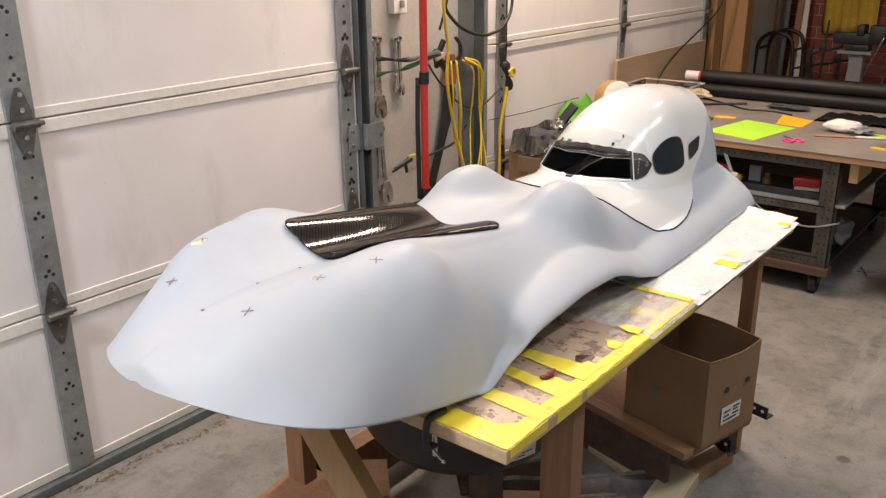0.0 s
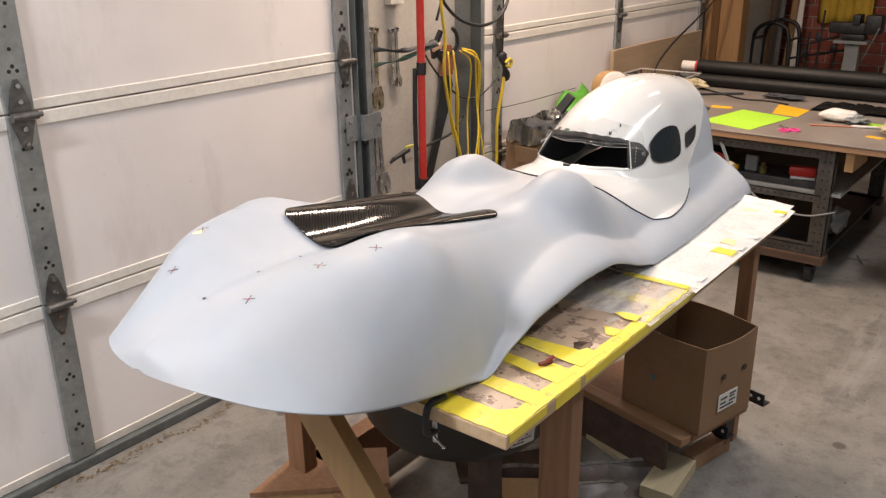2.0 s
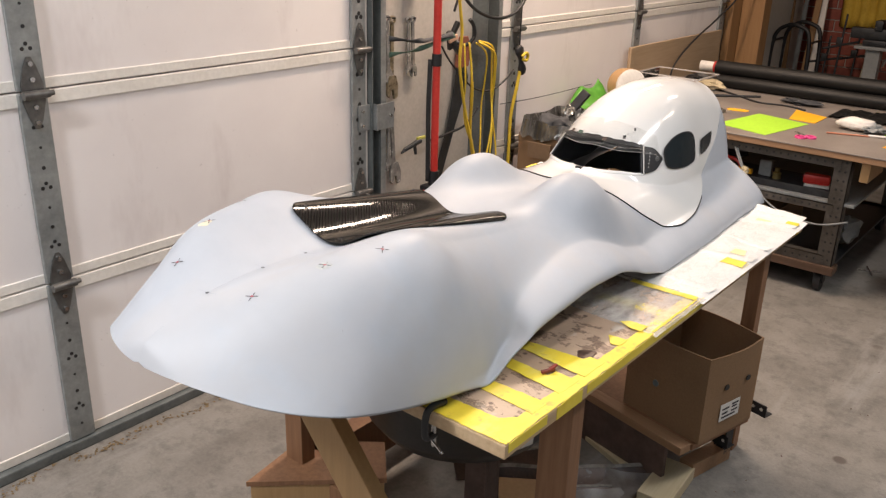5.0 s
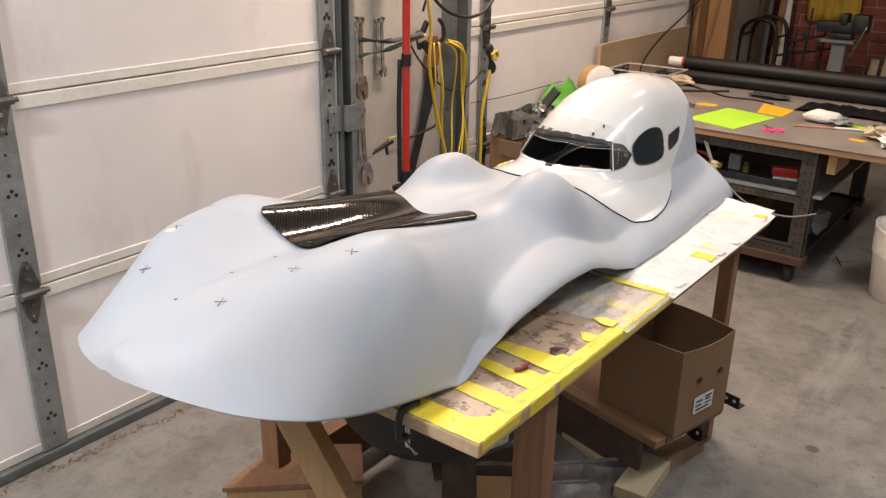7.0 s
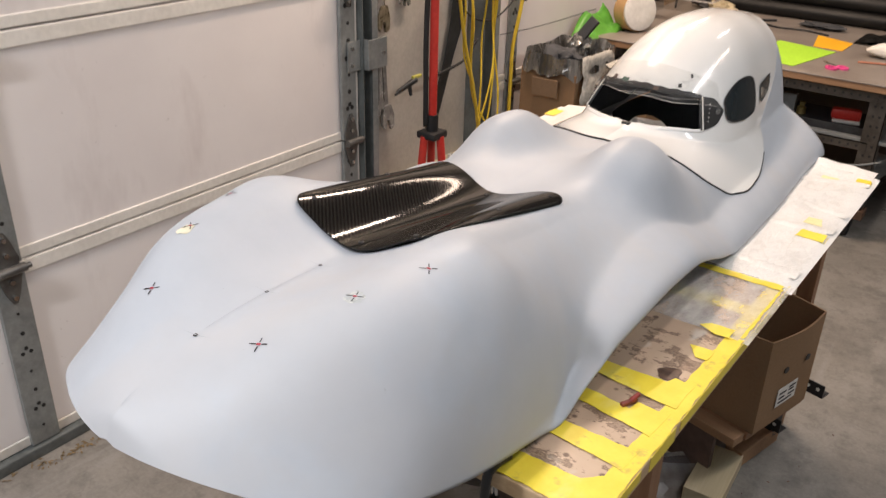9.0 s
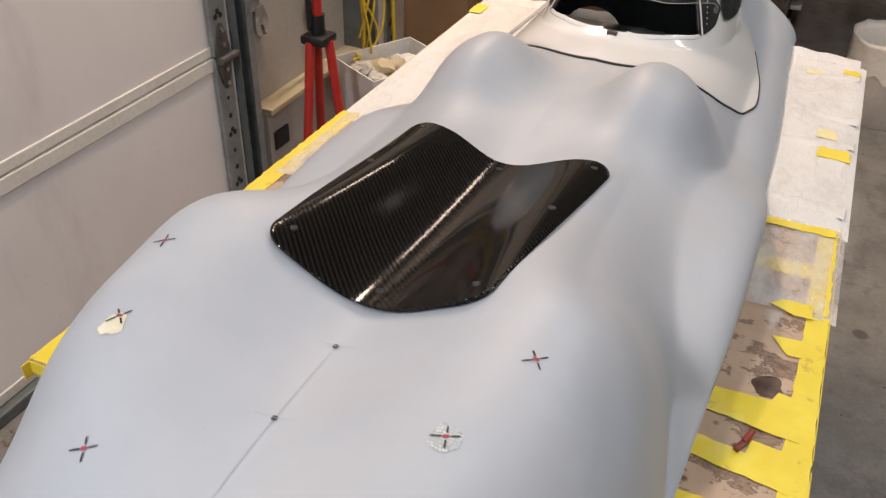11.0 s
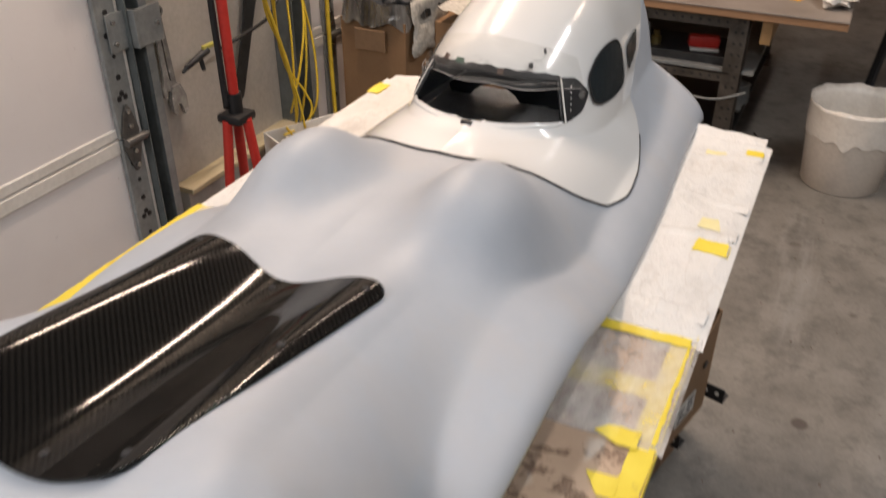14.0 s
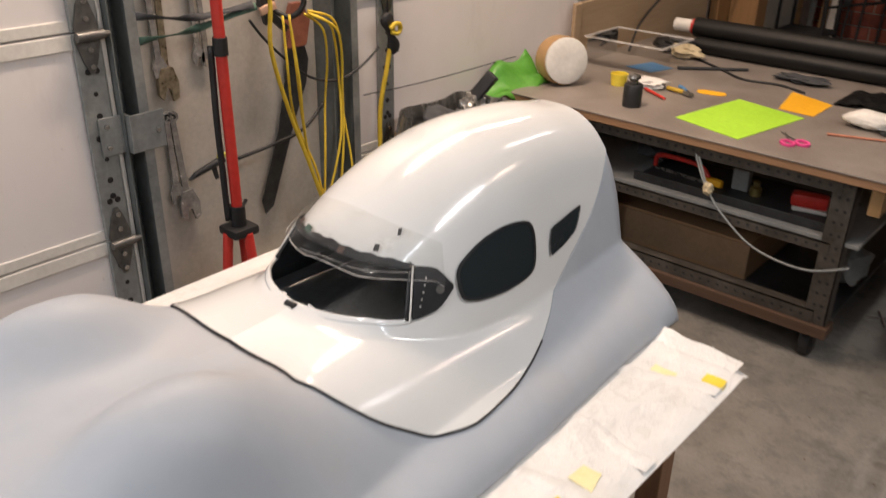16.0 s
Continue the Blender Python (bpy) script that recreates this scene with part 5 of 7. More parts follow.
for x, y, l, w, t, up, mt in ((-0.97, 2.12, 0.26, 0.14, 36, 0.035, CLOUDY), (-1.02, 1.97, 0.30, 0.12, 44, 0.03, CLOUDY), (-1.30, 1.96, 0.30, 0.12, 25, 0.02, SHINY)):
    bm = bmesh.new()
    n = 26
    rows = []
    for i in range(n + 1):
        a = -l / 2 + l * i / n
        row = []
        for k in range(9):
            b = -1 + k / 4
            hgt = 0.010 + up * max(0, b) + 0.016 * abs(noise.noise(Vector((a * 9, b * 1.5, y * 7))))
            row.append(bm.verts.new((a + 0.03 * noise.noise(Vector((b * 3, x, 1))), b * w / 2 * (1 + 0.3 * noise.noise(Vector((a * 12, 2, x)))), hgt)))
        rows.append(row)
    for A, B in zip(rows, rows[1:]):
        for k in range(8):
            bm.faces.new((A[k], A[k + 1], B[k + 1], B[k]))
    lo = min(v.co.z for v in bm.verts)
    for v in bm.verts:
        v.co.z -= lo
    ob = link("plastic_scrap", bm, mt, smooth="all")
    ob.matrix_world = pose(x, y, 0.001, 0, 0, t)
    tagged(ob, "crumpled shiny brown plastic scrap lying on the floor", "scrap", group="scraps under the table")

RESIN = mottled("brown_resin_laminate", (0.022, 0.012, 0.009), (0.115, 0.068, 0.048), 9, 0.32, grain=130, relief=0.35, stretch=(0.4, 1.4, 1))
FRAYED = mottled("frayed_glass_edge", (0.10, 0.085, 0.07), (0.30, 0.275, 0.24), 40, 0.7, relief=0.4)


def laminate(x0, y0, x1, y1, width, rise, seed):
    """A curved strip of cast laminate with a pale frayed edge, one long side raised."""
    a, b = Vector((x0, y0, 0)), Vector((x1, y1, 0))
    d = (b - a).normalized()
    side = Vector((-d.y, d.x, 0))
    panel = thing("laminate_strip", "dark brown resin laminate strip with frayed edges on the floor", "offcut", at=tuple((a + b) / 2), group="laminate strips under the table")
    for name, r0, r1, up, mat, lab in (("strip", 0.0, 1.0, 0.0, RESIN, ""), ("frayed_edge", 0.92, 1.02, 0.0035, FRAYED, "pale frayed fibre edge")):
        bm = bmesh.new()
        rows = []
        for i in range(25):
            t = i / 24
            row = []
            for k in range(7):
                w = r0 + (r1 - r0) * k / 6
                wob = 1 + 0.12 * noise.noise(Vector((t * 6, seed, w)))
                p = a.lerp(b, t) - (a + b) / 2 + side * (width * (w - 0.5) * wob)
                p.z = 0.007 + up + rise * w ** 1.6 * (0.75 + 0.35 * noise.noise(Vector((t * 3, seed + 4, 0)))) + 0.006 * math.sin(3 * t + seed) * w
                row.append(bm.verts.new(p))
            rows.append(row)
        for A, B in zip(rows, rows[1:]):
            for k in range(6):
                bm.faces.new((A[k], B[k], B[k + 1], A[k + 1]))
        part(name, solid(bm, 0.005), mat, panel, lab, smooth=True)
    return panel


laminate(-1.42, 1.86, -1.20, 2.15, 0.07, 0.055, 3)
laminate(-1.30, 1.85, -0.90, 2.25, 0.09, 0.060, 8)
laminate(-1.20, 1.86, -0.96, 2.09, 0.06, 0.030, 12)

# ---- things on and by the wall between the doors ----
PX = WX - 0.045      # face of the grey panel


def on_wall(x, y, z, spin=0):
    """Local x along the wall, y up, z out of it."""
    return pose(x, y, z, 90, 0, 90) @ pose(0, 0, 0, 0, 0, spin)


def wrench(y, z, length, spin, label, jaw="open", mat=None):
    """A spanner hanging by its top: shank, ring end and jaw end."""
    w = thing("wrench", label, "wrench", group="wrenches hanging on the wall")
    m = on_wall(PX + 0.012, y, z, spin) @ Matrix.Diagonal((1.15, 1, 1, 1))
    mat = mat or TOOL
    s = length / 0.25
    bm = bmesh.new()
    slab(bm, [(-0.007 * s, -0.20 * s), (0.007 * s, -0.20 * s), (0.006 * s, -0.02), (-0.006 * s, -0.02)], 0, 0.007, m)
    part("shank", bm, mat, w)
    bm = bmesh.new()
    n = 16
    lo, hi = [], []
    for r in (0.013 * s, 0.0075 * s):
        for zz in (0, 0.009):
            (lo if zz == 0 else hi).append([bm.verts.new(m @ Vector((r * math.cos(2 * math.pi * k / n), -0.012 + r * math.sin(2 * math.pi * k / n), zz))) for k in range(n)])
    for k in range(n):
        j = (k + 1) % n
        bm.faces.new((hi[0][k], hi[0][j], hi[1][j], hi[1][k]))
        bm.faces.new((lo[0][k], lo[0][j], hi[0][j], hi[0][k]))
        bm.faces.new((lo[1][j], lo[1][k], hi[1][k], hi[1][j]))
    part("ring_end", bm, mat, w, smooth=True)
    bm = bmesh.new()
    if jaw == "adjustable":
        slab(bm, [(-0.012 * s, -0.19 * s), (0.013 * s, -0.19 * s), (0.024 * s, -0.225 * s), (0.022 * s, -0.262 * s), (0.010 * s, -0.268 * s), (0.004 * s, -0.238 * s), (-0.004 * s, -0.235 * s), (-0.012 * s, -0.262 * s), (-0.021 * s, -0.250 * s), (-0.020 * s, -0.215 * s)], 0, 0.013, m)
    else:
        slab(bm, [(-0.008 * s, -0.19 * s), (0.008 * s, -0.19 * s), (0.017 * s, -0.212 * s), (0.015 * s, -0.238 * s), (0.007 * s, -0.243 * s), (0.005 * s, -0.222 * s), (-0.005 * s, -0.222 * s), (-0.007 * s, -0.243 * s), (-0.015 * s, -0.238 * s), (-0.017 * s, -0.212 * s)], 0, 0.009, m)
    part("jaw", bm, mat, w)
    bm = bmesh.new()
    tube(bm, (PX - 0.002, y, z - 0.008), (PX + 0.035, y, z - 0.004), 0.003, seg=8)
    part("nail", bm, DARK_STEEL, w)
    return w


wrench(2.700, 1.315, 0.290, 3, "long steel combination wrench hanging from a nail", mat=SPANNER)
wrench(2.735, 1.310, 0.325, -1, "worn adjustable wrench hanging from a nail", "adjustable", mottled("brassy_steel", (0.16, 0.13, 0.085), (0.42, 0.37, 0.27), 30, 0.3, metal=0.55))
wrench(2.838, 1.300, 0.255, 2, "bright steel combination wrench hanging from a nail", mat=SPANNER)
wrench(2.866, 1.302, 0.268, 2, "bright steel combination wrench hanging from a nail", mat=SPANNER)
wrench(2.712, 0.930, 0.300, 1, "steel combination wrench hanging from a nail", mat=SPANNER)
wrench(2.730, 0.926, 0.335, 4, "worn adjustable wrench hanging from a nail", "adjustable", SPANNER)

sw = thing("switch_box", "small cream metal switch box on the wall", "switch")
part("body", boxed(PX, PX + 0.04, 2.815, 2.900, 1.40, 1.53, bev=0.004), RAIL_PAINT, sw)
part("toggle", boxed(PX + 0.04, PX + 0.056, 2.850, 2.866, 1.425, 1.455, bev=0.003), GREY_STEEL, sw)
ebox = thing("low_wall_box", "grey painted low wall box with a black socket plate", "wall box")
part("body", boxed(PX, PX + 0.055, 2.69, 3.34, 0.06, 0.315, bev=0.005), GREY_PAINT, ebox)
part("ledge", boxed(PX, PX + 0.075, 2.69, 3.34, 0.315, 0.335, bev=0.003), PALE_WOOD, ebox, "dusty wooden ledge")
part("socket_plate", boxed(PX + 0.055, PX + 0.062, 2.715, 2.80, 0.165, 0.235, bev=0.003), BLACK, ebox, "black socket plate")

# green strap tied to the tripod
for pts, mat, lab in ((((-2.40, 2.60, 1.242), (-2.37, 2.70, 1.228), (-2.36, 2.78, 1.222), (-2.33, 2.93, 1.240)), DARK_CLOTH, "dark webbing strap stretched from the door track"),
                      (((-2.40, 2.60, 1.176), (-2.37, 2.70, 1.186), (-2.36, 2.78, 1.196), (-2.33, 2.94, 1.235)), GREEN_STRAP, "green webbing strap stretched from the door track")):
    bm = bmesh.new()
    rows = []
    for i in range(19):
        t = i / 18 * (len(pts) - 1)
        k = min(int(t), len(pts) - 2)
        p = Vector(pts[k]).lerp(Vector(pts[k + 1]), t - k)
        tw = radians(70 * math.sin(i * 0.33))
        o = Vector((math.sin(tw), 0, math.cos(tw))) * 0.011
        rows.append((bm.verts.new(p - o), bm.verts.new(p + o)))
    for A, B in zip(rows, rows[1:]):
        bm.faces.new((A[0], A[1], B[1], B[0]))
    bm.normal_update()
    bmesh.ops.solidify(bm, geom=bm.faces[:], thickness=0.002)
    tagged(link("webbing_strap", bm, mat, smooth="all"), lab, "strap")

# red tripod
TPX, TPY = -2.31, 2.795
tri = thing("light_stand", "red tubular tripod stand with black collars", "tripod", at=(TPX, TPY, 0))
bm = bmesh.new()
tube(bm, (0, 0, 0.60), (0.02, -0.02, 1.75), 0.0165, seg=16)
part("pole", bm, RED_PAINT, tri, smooth=True)
bm = bmesh.new()
tube(bm, (0.012, -0.012, 1.125), (0.013, -0.012, 1.175), 0.021, seg=16)
part("collar", bm, BLACK, tri, "black locking collar", smooth=True)
bm = bmesh.new()
tube(bm, (0, 0, 0.57), (0, 0, 0.665), 0.024, seg=16)
part("collar", bm, BLACK, tri, "black locking collar", smooth=True)
part("hub", boxed(-0.045, 0.045, -0.045, 0.045, 0.57, 0.60, bev=0.01), BLACK, tri, "black leg hub", smooth=True)
for a in (250, 10, 130):
    d = Vector((math.cos(radians(a)), math.sin(radians(a)), 0))
    bm = bmesh.new()
    tube(bm, d * 0.035 + Vector((0, 0, 0.58)), d * 0.095 + Vector((0, 0, 0.012)), 0.016, seg=12)
    lg = part("leg", bm, RED_PAINT, tri, "red tube leg", smooth=True)
    bm = bmesh.new()
    tube(bm, d * 0.095 + Vector((0, 0, 0.0)), d * 0.092 + Vector((0, 0, 0.03)), 0.016, seg=10)
    part("rubber_foot", bm, BLACK, lg, smooth=True)
bm = bmesh.new()
sweep(bm, [(-0.008, -0.030, 1.15), (-0.012, -0.032, 0.95), (-0.012, -0.030, 0.80), (-0.012, -0.028, 0.62)], 0.010, 8)
part("side_tube", bm, BLACK, tri, "black tube strapped beside the pole", smooth="all")
bm = bmesh.new()
tube(bm, (-0.02, 0.02, 0.63), (-0.08, 0.09, 0.63), 0.006, seg=8)
part("knob", bm, BLACK, tri, smooth=True)

# hook with clamps, and the rope bundle
hook = thing("wall_hook", "black iron hook with small spring clamps", "hook", at=(PX, 3.09, 1.20))
bm = bmesh.new()
sweep(bm, [(0, 0, 0), (0.06, 0.02, -0.02), (0.10, 0.05, -0.035), (0.12, 0.085, 0.0), (0.12, 0.08, 0.05), (0.115, 0.055, 0.08)], 0.009, 8)
part("iron", bm, BLACK, hook, smooth="all")
for y, z, t in ((-0.03, -0.01, 20), (0.0, 0.03, -25), (0.02, -0.05, 50)):
    bm = boxed(-0.010, 0.010, -0.012, 0.012, -0.045, 0.045, m=pose(0.07, y, z, t, 10, 0), bev=0.005)
    part("spring_clamp", bm, BLACK, hook, "black spring clamp", smooth=True)
bm = boxed(-0.006, 0.006, -0.030, 0.030, -0.012, 0.012, m=pose(0.09, -0.03, 0.0, 15, 0, 0), bev=0.004)
part("label_tag", bm, mottled("peach_tag", (0.55, 0.33, 0.22), (0.66, 0.42, 0.30), 20, 0.6), hook, "peach coloured tag", smooth=True)


def rope(pts, r, mat, name, label):
    bm = bmesh.new()
    sweep(bm, pts, r, 8)
    return tagged(link(name, bm, mat, smooth="all"), label, "rope")


RX = -2.36
bundle = thing("rope_coil", "hanging coil of yellow rope on a wall hook", "rope")
for pts in (
    [(3.067, 1.185), (3.058, 1.02), (3.085, 0.90), (3.122, 0.81), (3.165, 0.70), (3.190, 0.55), (3.170, 0.46)],
    [(3.075, 1.190), (3.075, 1.03), (3.11, 0.84), (3.145, 0.72), (3.18, 0.60), (3.20, 0.50)],
    [(3.150, 1.185), (3.215, 1.15), (3.262, 1.08), (3.285, 0.95), (3.262, 0.80), (3.21, 0.68), (3.165, 0.55)],
    [(3.155, 1.190), (3.235, 1.16), (3.292, 1.07), (3.305, 0.93), (3.275, 0.76), (3.24, 0.62), (3.225, 0.50)],
    [(3.150, 1.180), (3.205, 1.13), (3.240, 1.02), (3.235, 0.88), (3.20, 0.74), (3.18, 0.58), (3.21, 0.48)],
    [(3.072, 1.185), (3.082, 0.98), (3.110, 0.83), (3.15, 0.70), (3.22, 0.60), (3.245, 0.54), (3.19, 0.47), (3.12, 0.52)],
    [(3.150, 1.182), (3.240, 1.13), (3.285, 1.02), (3.290, 0.86), (3.300, 0.70), (3.285, 0.56), (3.24, 0.50), (3.10, 0.505)],
):
    bm = bmesh.new()
    j = random.uniform(-0.02, 0.02)
    sweep(bm, [(RX + j + 0.02 * math.sin(i * 1.7), y, z if z > 0.85 else 0.85 - 1.35 * (0.85 - z)) for i, (y, z) in enumerate(pts)], 0.0043, 8)
    part("strand", bm, ROPE, bundle, "yellow rope strand", smooth="all")
rope([(-2.33, 2.955, 1.62), (-2.33, 2.965, 1.40), (-2.33, 2.990, 1.25), (-2.33, 2.982, 1.10), (-2.34, 3.045, 0.89), (-2.34, 3.10, 0.74), (-2.35, 3.155, 0.60), (-2.36, 3.19, 0.50)], 0.0070, ROPE, "yellow_rope", "yellow rope hanging down the wall")
rope([(-2.38, 3.00, 1.60), (-2.38, 3.03, 1.44), (-2.38, 3.075, 1.375), (-2.37, 3.165, 1.313), (-2.37, 3.31, 1.278), (-2.37, 3.44, 1.292), (-2.38, 3.535, 1.345), (-2.39, 3.58, 1.43), (-2.40, 3.59, 1.62)], 0.0075, BLACK, "black_cable", "black rubber cable looping between the doors")
rope([(-2.42, 3.16, 1.60), (-2.42, 3.10, 1.44), (-2.42, 3.045, 1.32)], 0.006, BLACK, "black_cable", "black rubber cable hanging by the wall")
rope([(-2.40, 3.550, 1.75), (-2.40, 3.548, 1.40), (-2.40, 3.546, 1.12)], 0.0035, BLACK, "pull_cord", "thin black pull cord hanging from the door")
rope([(-2.39, 3.49, 1.02), (-2.39, 3.40, 0.966), (-2.40, 3.30, 0.938), (-2.42, 3.19, 0.97), (-2.44, 3.06, 1.09), (-2.45, 3.00, 1.17)], 0.0045, BLACK, "pull_cord", "thin black cord sagging along the wall")
rope([(-2.42, 2.885, 0.762), (-2.42, 3.02, 0.772), (-2.42, 3.16, 0.795), (-2.43, 3.26, 0.86)], 0.006, BLACK, "air_hose", "black air hose running along the wall")
rope([(-2.39, 3.565, 1.09), (-2.39, 3.53, 0.942), (-2.40, 3.503, 0.79), (-2.40, 3.500, 0.62), (-2.40, 3.50, 0.50), (-2.39, 3.49, 0.30), (-2.38, 3.47, 0.14)], 0.0085, ROPE, "yellow_rope", "yellow rope knotted to a black handle")
hd = thing("rope_toggle", "black moulded pull handle with a yellow knot", "handle", at=(-2.39, 3.548, 1.06))
bm = bmesh.new()
lathe(bm, [(0.0, -0.078), (0.018, -0.074), (0.028, -0.058), (0.027, -0.040), (0.016, -0.016), (0.014, 0.0), (0.017, 0.018), (0.028, 0.040), (0.029, 0.056), (0.018, 0.070), (0.0, 0.074)], 18)
for v in bm.verts:
    v.co.x *= 0.6
bmesh.ops.transform(bm, matrix=pose(0, 0, 0, 18, 0, 0), verts=bm.verts)
part("grip", bm, BLACK, hd, smooth=True)
bm = bmesh.new()
sweep(bm, [(0.02, -0.02, 0.02), (0.026, 0.0, 0.035), (0.024, 0.022, 0.03), (0.02, 0.03, 0.012), (0.024, 0.012, 0.0), (0.02, -0.014, 0.008)], 0.008, 8)
part("knot", bm, ROPE, hd, "yellow rope knot", smooth="all")

# air gun
gun = thing("air_gun", "small steel air gun hanging by its hose", "air gun", at=(-2.44, 2.80, 0.755))
bm = bmesh.new()
tube(bm, (0, -0.055, -0.014), (0, 0.05, 0.012), 0.009, 0.013, 12)
tube(bm, (0, 0.012, 0.0), (0, 0.022, -0.045), 0.009, 0.007, 10)
part("barrel", bm, DARK_STEEL, gun, smooth=True)
bm = bmesh.new()
tube(bm, (0, -0.05, -0.012), (0, -0.074, -0.024), 0.008, 0.005, 10)
part("nozzle", bm, DARK_STEEL, gun, smooth=True)
part("trigger", boxed(-0.006, 0.006, 0.03, 0.085, 0.016, 0.030, bev=0.003), mottled("olive_brass", (0.36, 0.34, 0.05), (0.50, 0.47, 0.10), 20, 0.5), gun, "olive brass lever", smooth=True)

# hand saw hanging behind the rope
saw = thing("hand_saw", "old hand saw with a wooden grip hanging behind the rope", "saw")
bm = bmesh.new()
slab(bm, [(3.18, 1.06), (3.25, 1.05), (3.265, 1.00), (3.25, 0.92), (3.19, 0.80), (3.075, 0.52), (3.04, 0.50), (3.03, 0.55), (3.12, 0.78), (3.16, 0.94)], 0, 0.004, on_wall(PX + 0.02, 0, 0))
part("blade", bm, DARK_STEEL, saw, "dark steel blade")
bm = bmesh.new()
slab(bm, [(3.17, 1.05), (3.25, 1.05), (3.27, 1.13), (3.24, 1.19), (3.20, 1.19), (3.18, 1.13)], 0, 0.022, on_wall(PX + 0.014, 0, 0))
part("grip", bm, mottled("red_brown_grip", (0.18, 0.06, 0.035), (0.30, 0.11, 0.07), 20, 0.5), saw, "red-brown wooden grip")
bm = bmesh.new()
tube(bm, (PX - 0.002, 3.22, 1.15), (PX + 0.05, 3.22, 1.155), 0.003, seg=8)
part("nail", bm, DARK_STEEL, saw)

# white box of scraps
wb = thing("scrap_box", "open white cardboard box full of torn scraps", "box", at=(-2.22, 3.15, 0), turn=-28)
for a, b, c, d in ((-0.13, 0.13, -0.175, -0.170), (-0.13, 0.13, 0.170, 0.175), (-0.135, -0.13, -0.175, 0.175), (0.13, 0.135, -0.175, 0.175)):
    part("side", boxed(a, b, c, d, 0, 0.40), WHITE_PAPER, wb)
part("base", boxed(-0.13, 0.13, -0.17, 0.17, 0, 0.006), WHITE_PAPER, wb)
random.seed(31)
for k in range(26):
    bm = bmesh.new()
    bmesh.ops.create_icosphere(bm, subdivisions=2, radius=random.uniform(0.025, 0.05))
    o = Vector((random.uniform(-5, 5), k, 0))
    for v in bm.verts:
        v.co *= 1 + 0.6 * noise.noise(v.co * 30 + o)
        v.co.z *= 0.6
    ob = part("scrap", bm, random.choice((WHITE_PAPER, NEWS, PALE_WOOD)), wb, "torn pale scrap", smooth=True)
    ob.location = (random.uniform(-0.09, 0.09), random.uniform(-0.13, 0.13), random.uniform(0.30, 0.37))

# carton with a foil bag, newspaper and green sheet by the second door
WCX, WCY = -2.235, 3.75
bn = thing("waste_carton", "tall brown carton lined with a crumpled foil bag", "box", at=(WCX, WCY, 0))
for a, b, c, d in ((-0.14, 0.14, -0.20, -0.194), (-0.14, 0.14, 0.194, 0.20), (-0.14, -0.134, -0.194, 0.194), (0.134, 0.14, -0.194, 0.194)):
    part("side", boxed(a, b, c, d, 0, 0.70), CARD, bn)
part("flap", boxed(-0.06, 0.07, -0.212, -0.206, 0.60, 0.68, m=pose(0, 0, 0, 2, 0, 0)), CARD_IN, bn, "folded carton flap")


def crumple(name, at, size, mat, label, seed, rough=0.5, freq=9, sub=4, cat="bag"):
    bm = bmesh.new()
    bmesh.ops.create_icosphere(bm, subdivisions=sub, radius=1)
    o = Vector((seed * 3.1, seed * 1.7, 0))
    for v in bm.verts:
        p = v.co.copy()
        f = 1 + rough * (noise.noise(p * freq / 4 + o) + 0.5 * abs(noise.noise(p * freq / 1.6 + o)) - 0.2)
        v.co = Vector((p.x * size[0], p.y * size[1], p.z * size[2])) * f
    lo = min(v.co.z for v in bm.verts)
    for v in bm.verts:
        v.co += Vector((at[0], at[1], at[2] - lo))
    return tagged(link(name, bm, mat, smooth=True), label, cat)


bm = bmesh.new()
rings = []
na = 120
for i in range(13):
    t = i / 12
    ring = []
    for k in range(na):
        ang = 2 * math.pi * k / na
        c, d = math.cos(ang), math.sin(ang)
        e = (abs(c) ** 5 + abs(d) ** 5) ** -0.2
        f = noise.noise(Vector((c * 2.5, d * 2.5, 3)))
        g = noise.noise(Vector((c * 11, d * 11, t * 1.5)))
        h = noise.noise(Vector((c * 5, d * 5, t * 4 + 8)))
        if t < 0.5:
            w = t / 0.5
            out, z = 0.88 + 0.12 * w + 0.03 * g, 0.60 + 0.17 * w + 0.022 * f * w + 0.008 * h
        else:
            w = (t - 0.5) / 0.5
            out, z = 1.04 + 0.07 * w + 0.03 * g * w, 0.775 + 0.022 * f - w * (0.088 + 0.03 * h + 0.03 * f)
        ring.append(bm.verts.new((0.143 * e * c * out, 0.203 * e * d * out, z)))
    rings.append(ring)
for A, B in zip(rings, rings[1:]):
    for k in range(na):
        bm.faces.new((A[k], A[(k + 1) % na], B[(k + 1) % na], B[k]))
bm.faces.new(rings[0])
part("foil_bag", bm, FOIL, bn, "crumpled grey foil liner", smooth=True)
for s_, p_, sz, mt in ((3, (-2.26, 3.72, 0.63), (0.09, 0.11, 0.06), DARK_CLOTH), (5, (-2.26, 3.86, 0.67), (0.05, 0.08, 0.06), FOIL), (8, (-2.21, 3.66, 0.62), (0.06, 0.07, 0.05), VINYL)):
    crumple("waste_scrap", p_, sz, mt, "crumpled dark waste in the carton", s_, 0.55, 7, 4)
bm = bmesh.new()
rows = []
for i in range(11):
    t = i / 10
    rows.append([bm.verts.new((-2.068 + 0.022 * noise.noise(Vector((t * 4, y * 12, 4))) - 0.015 * t * t, y + 0.02 * noise.noise(Vector((t * 3, y * 4, 6))), 0.570 + 0.205 * t + 0.012 * noise.noise(Vector((y * 14, t, 2))))) for y in np.linspace(3.575, 3.87, 12)])
for A, B in zip(rows, rows[1:]):
    for k in range(11):
        bm.faces.new((A[k], A[k + 1], B[k + 1], B[k]))
bm.normal_update()
bmesh.ops.solidify(bm, geom=bm.faces[:], thickness=0.0015)
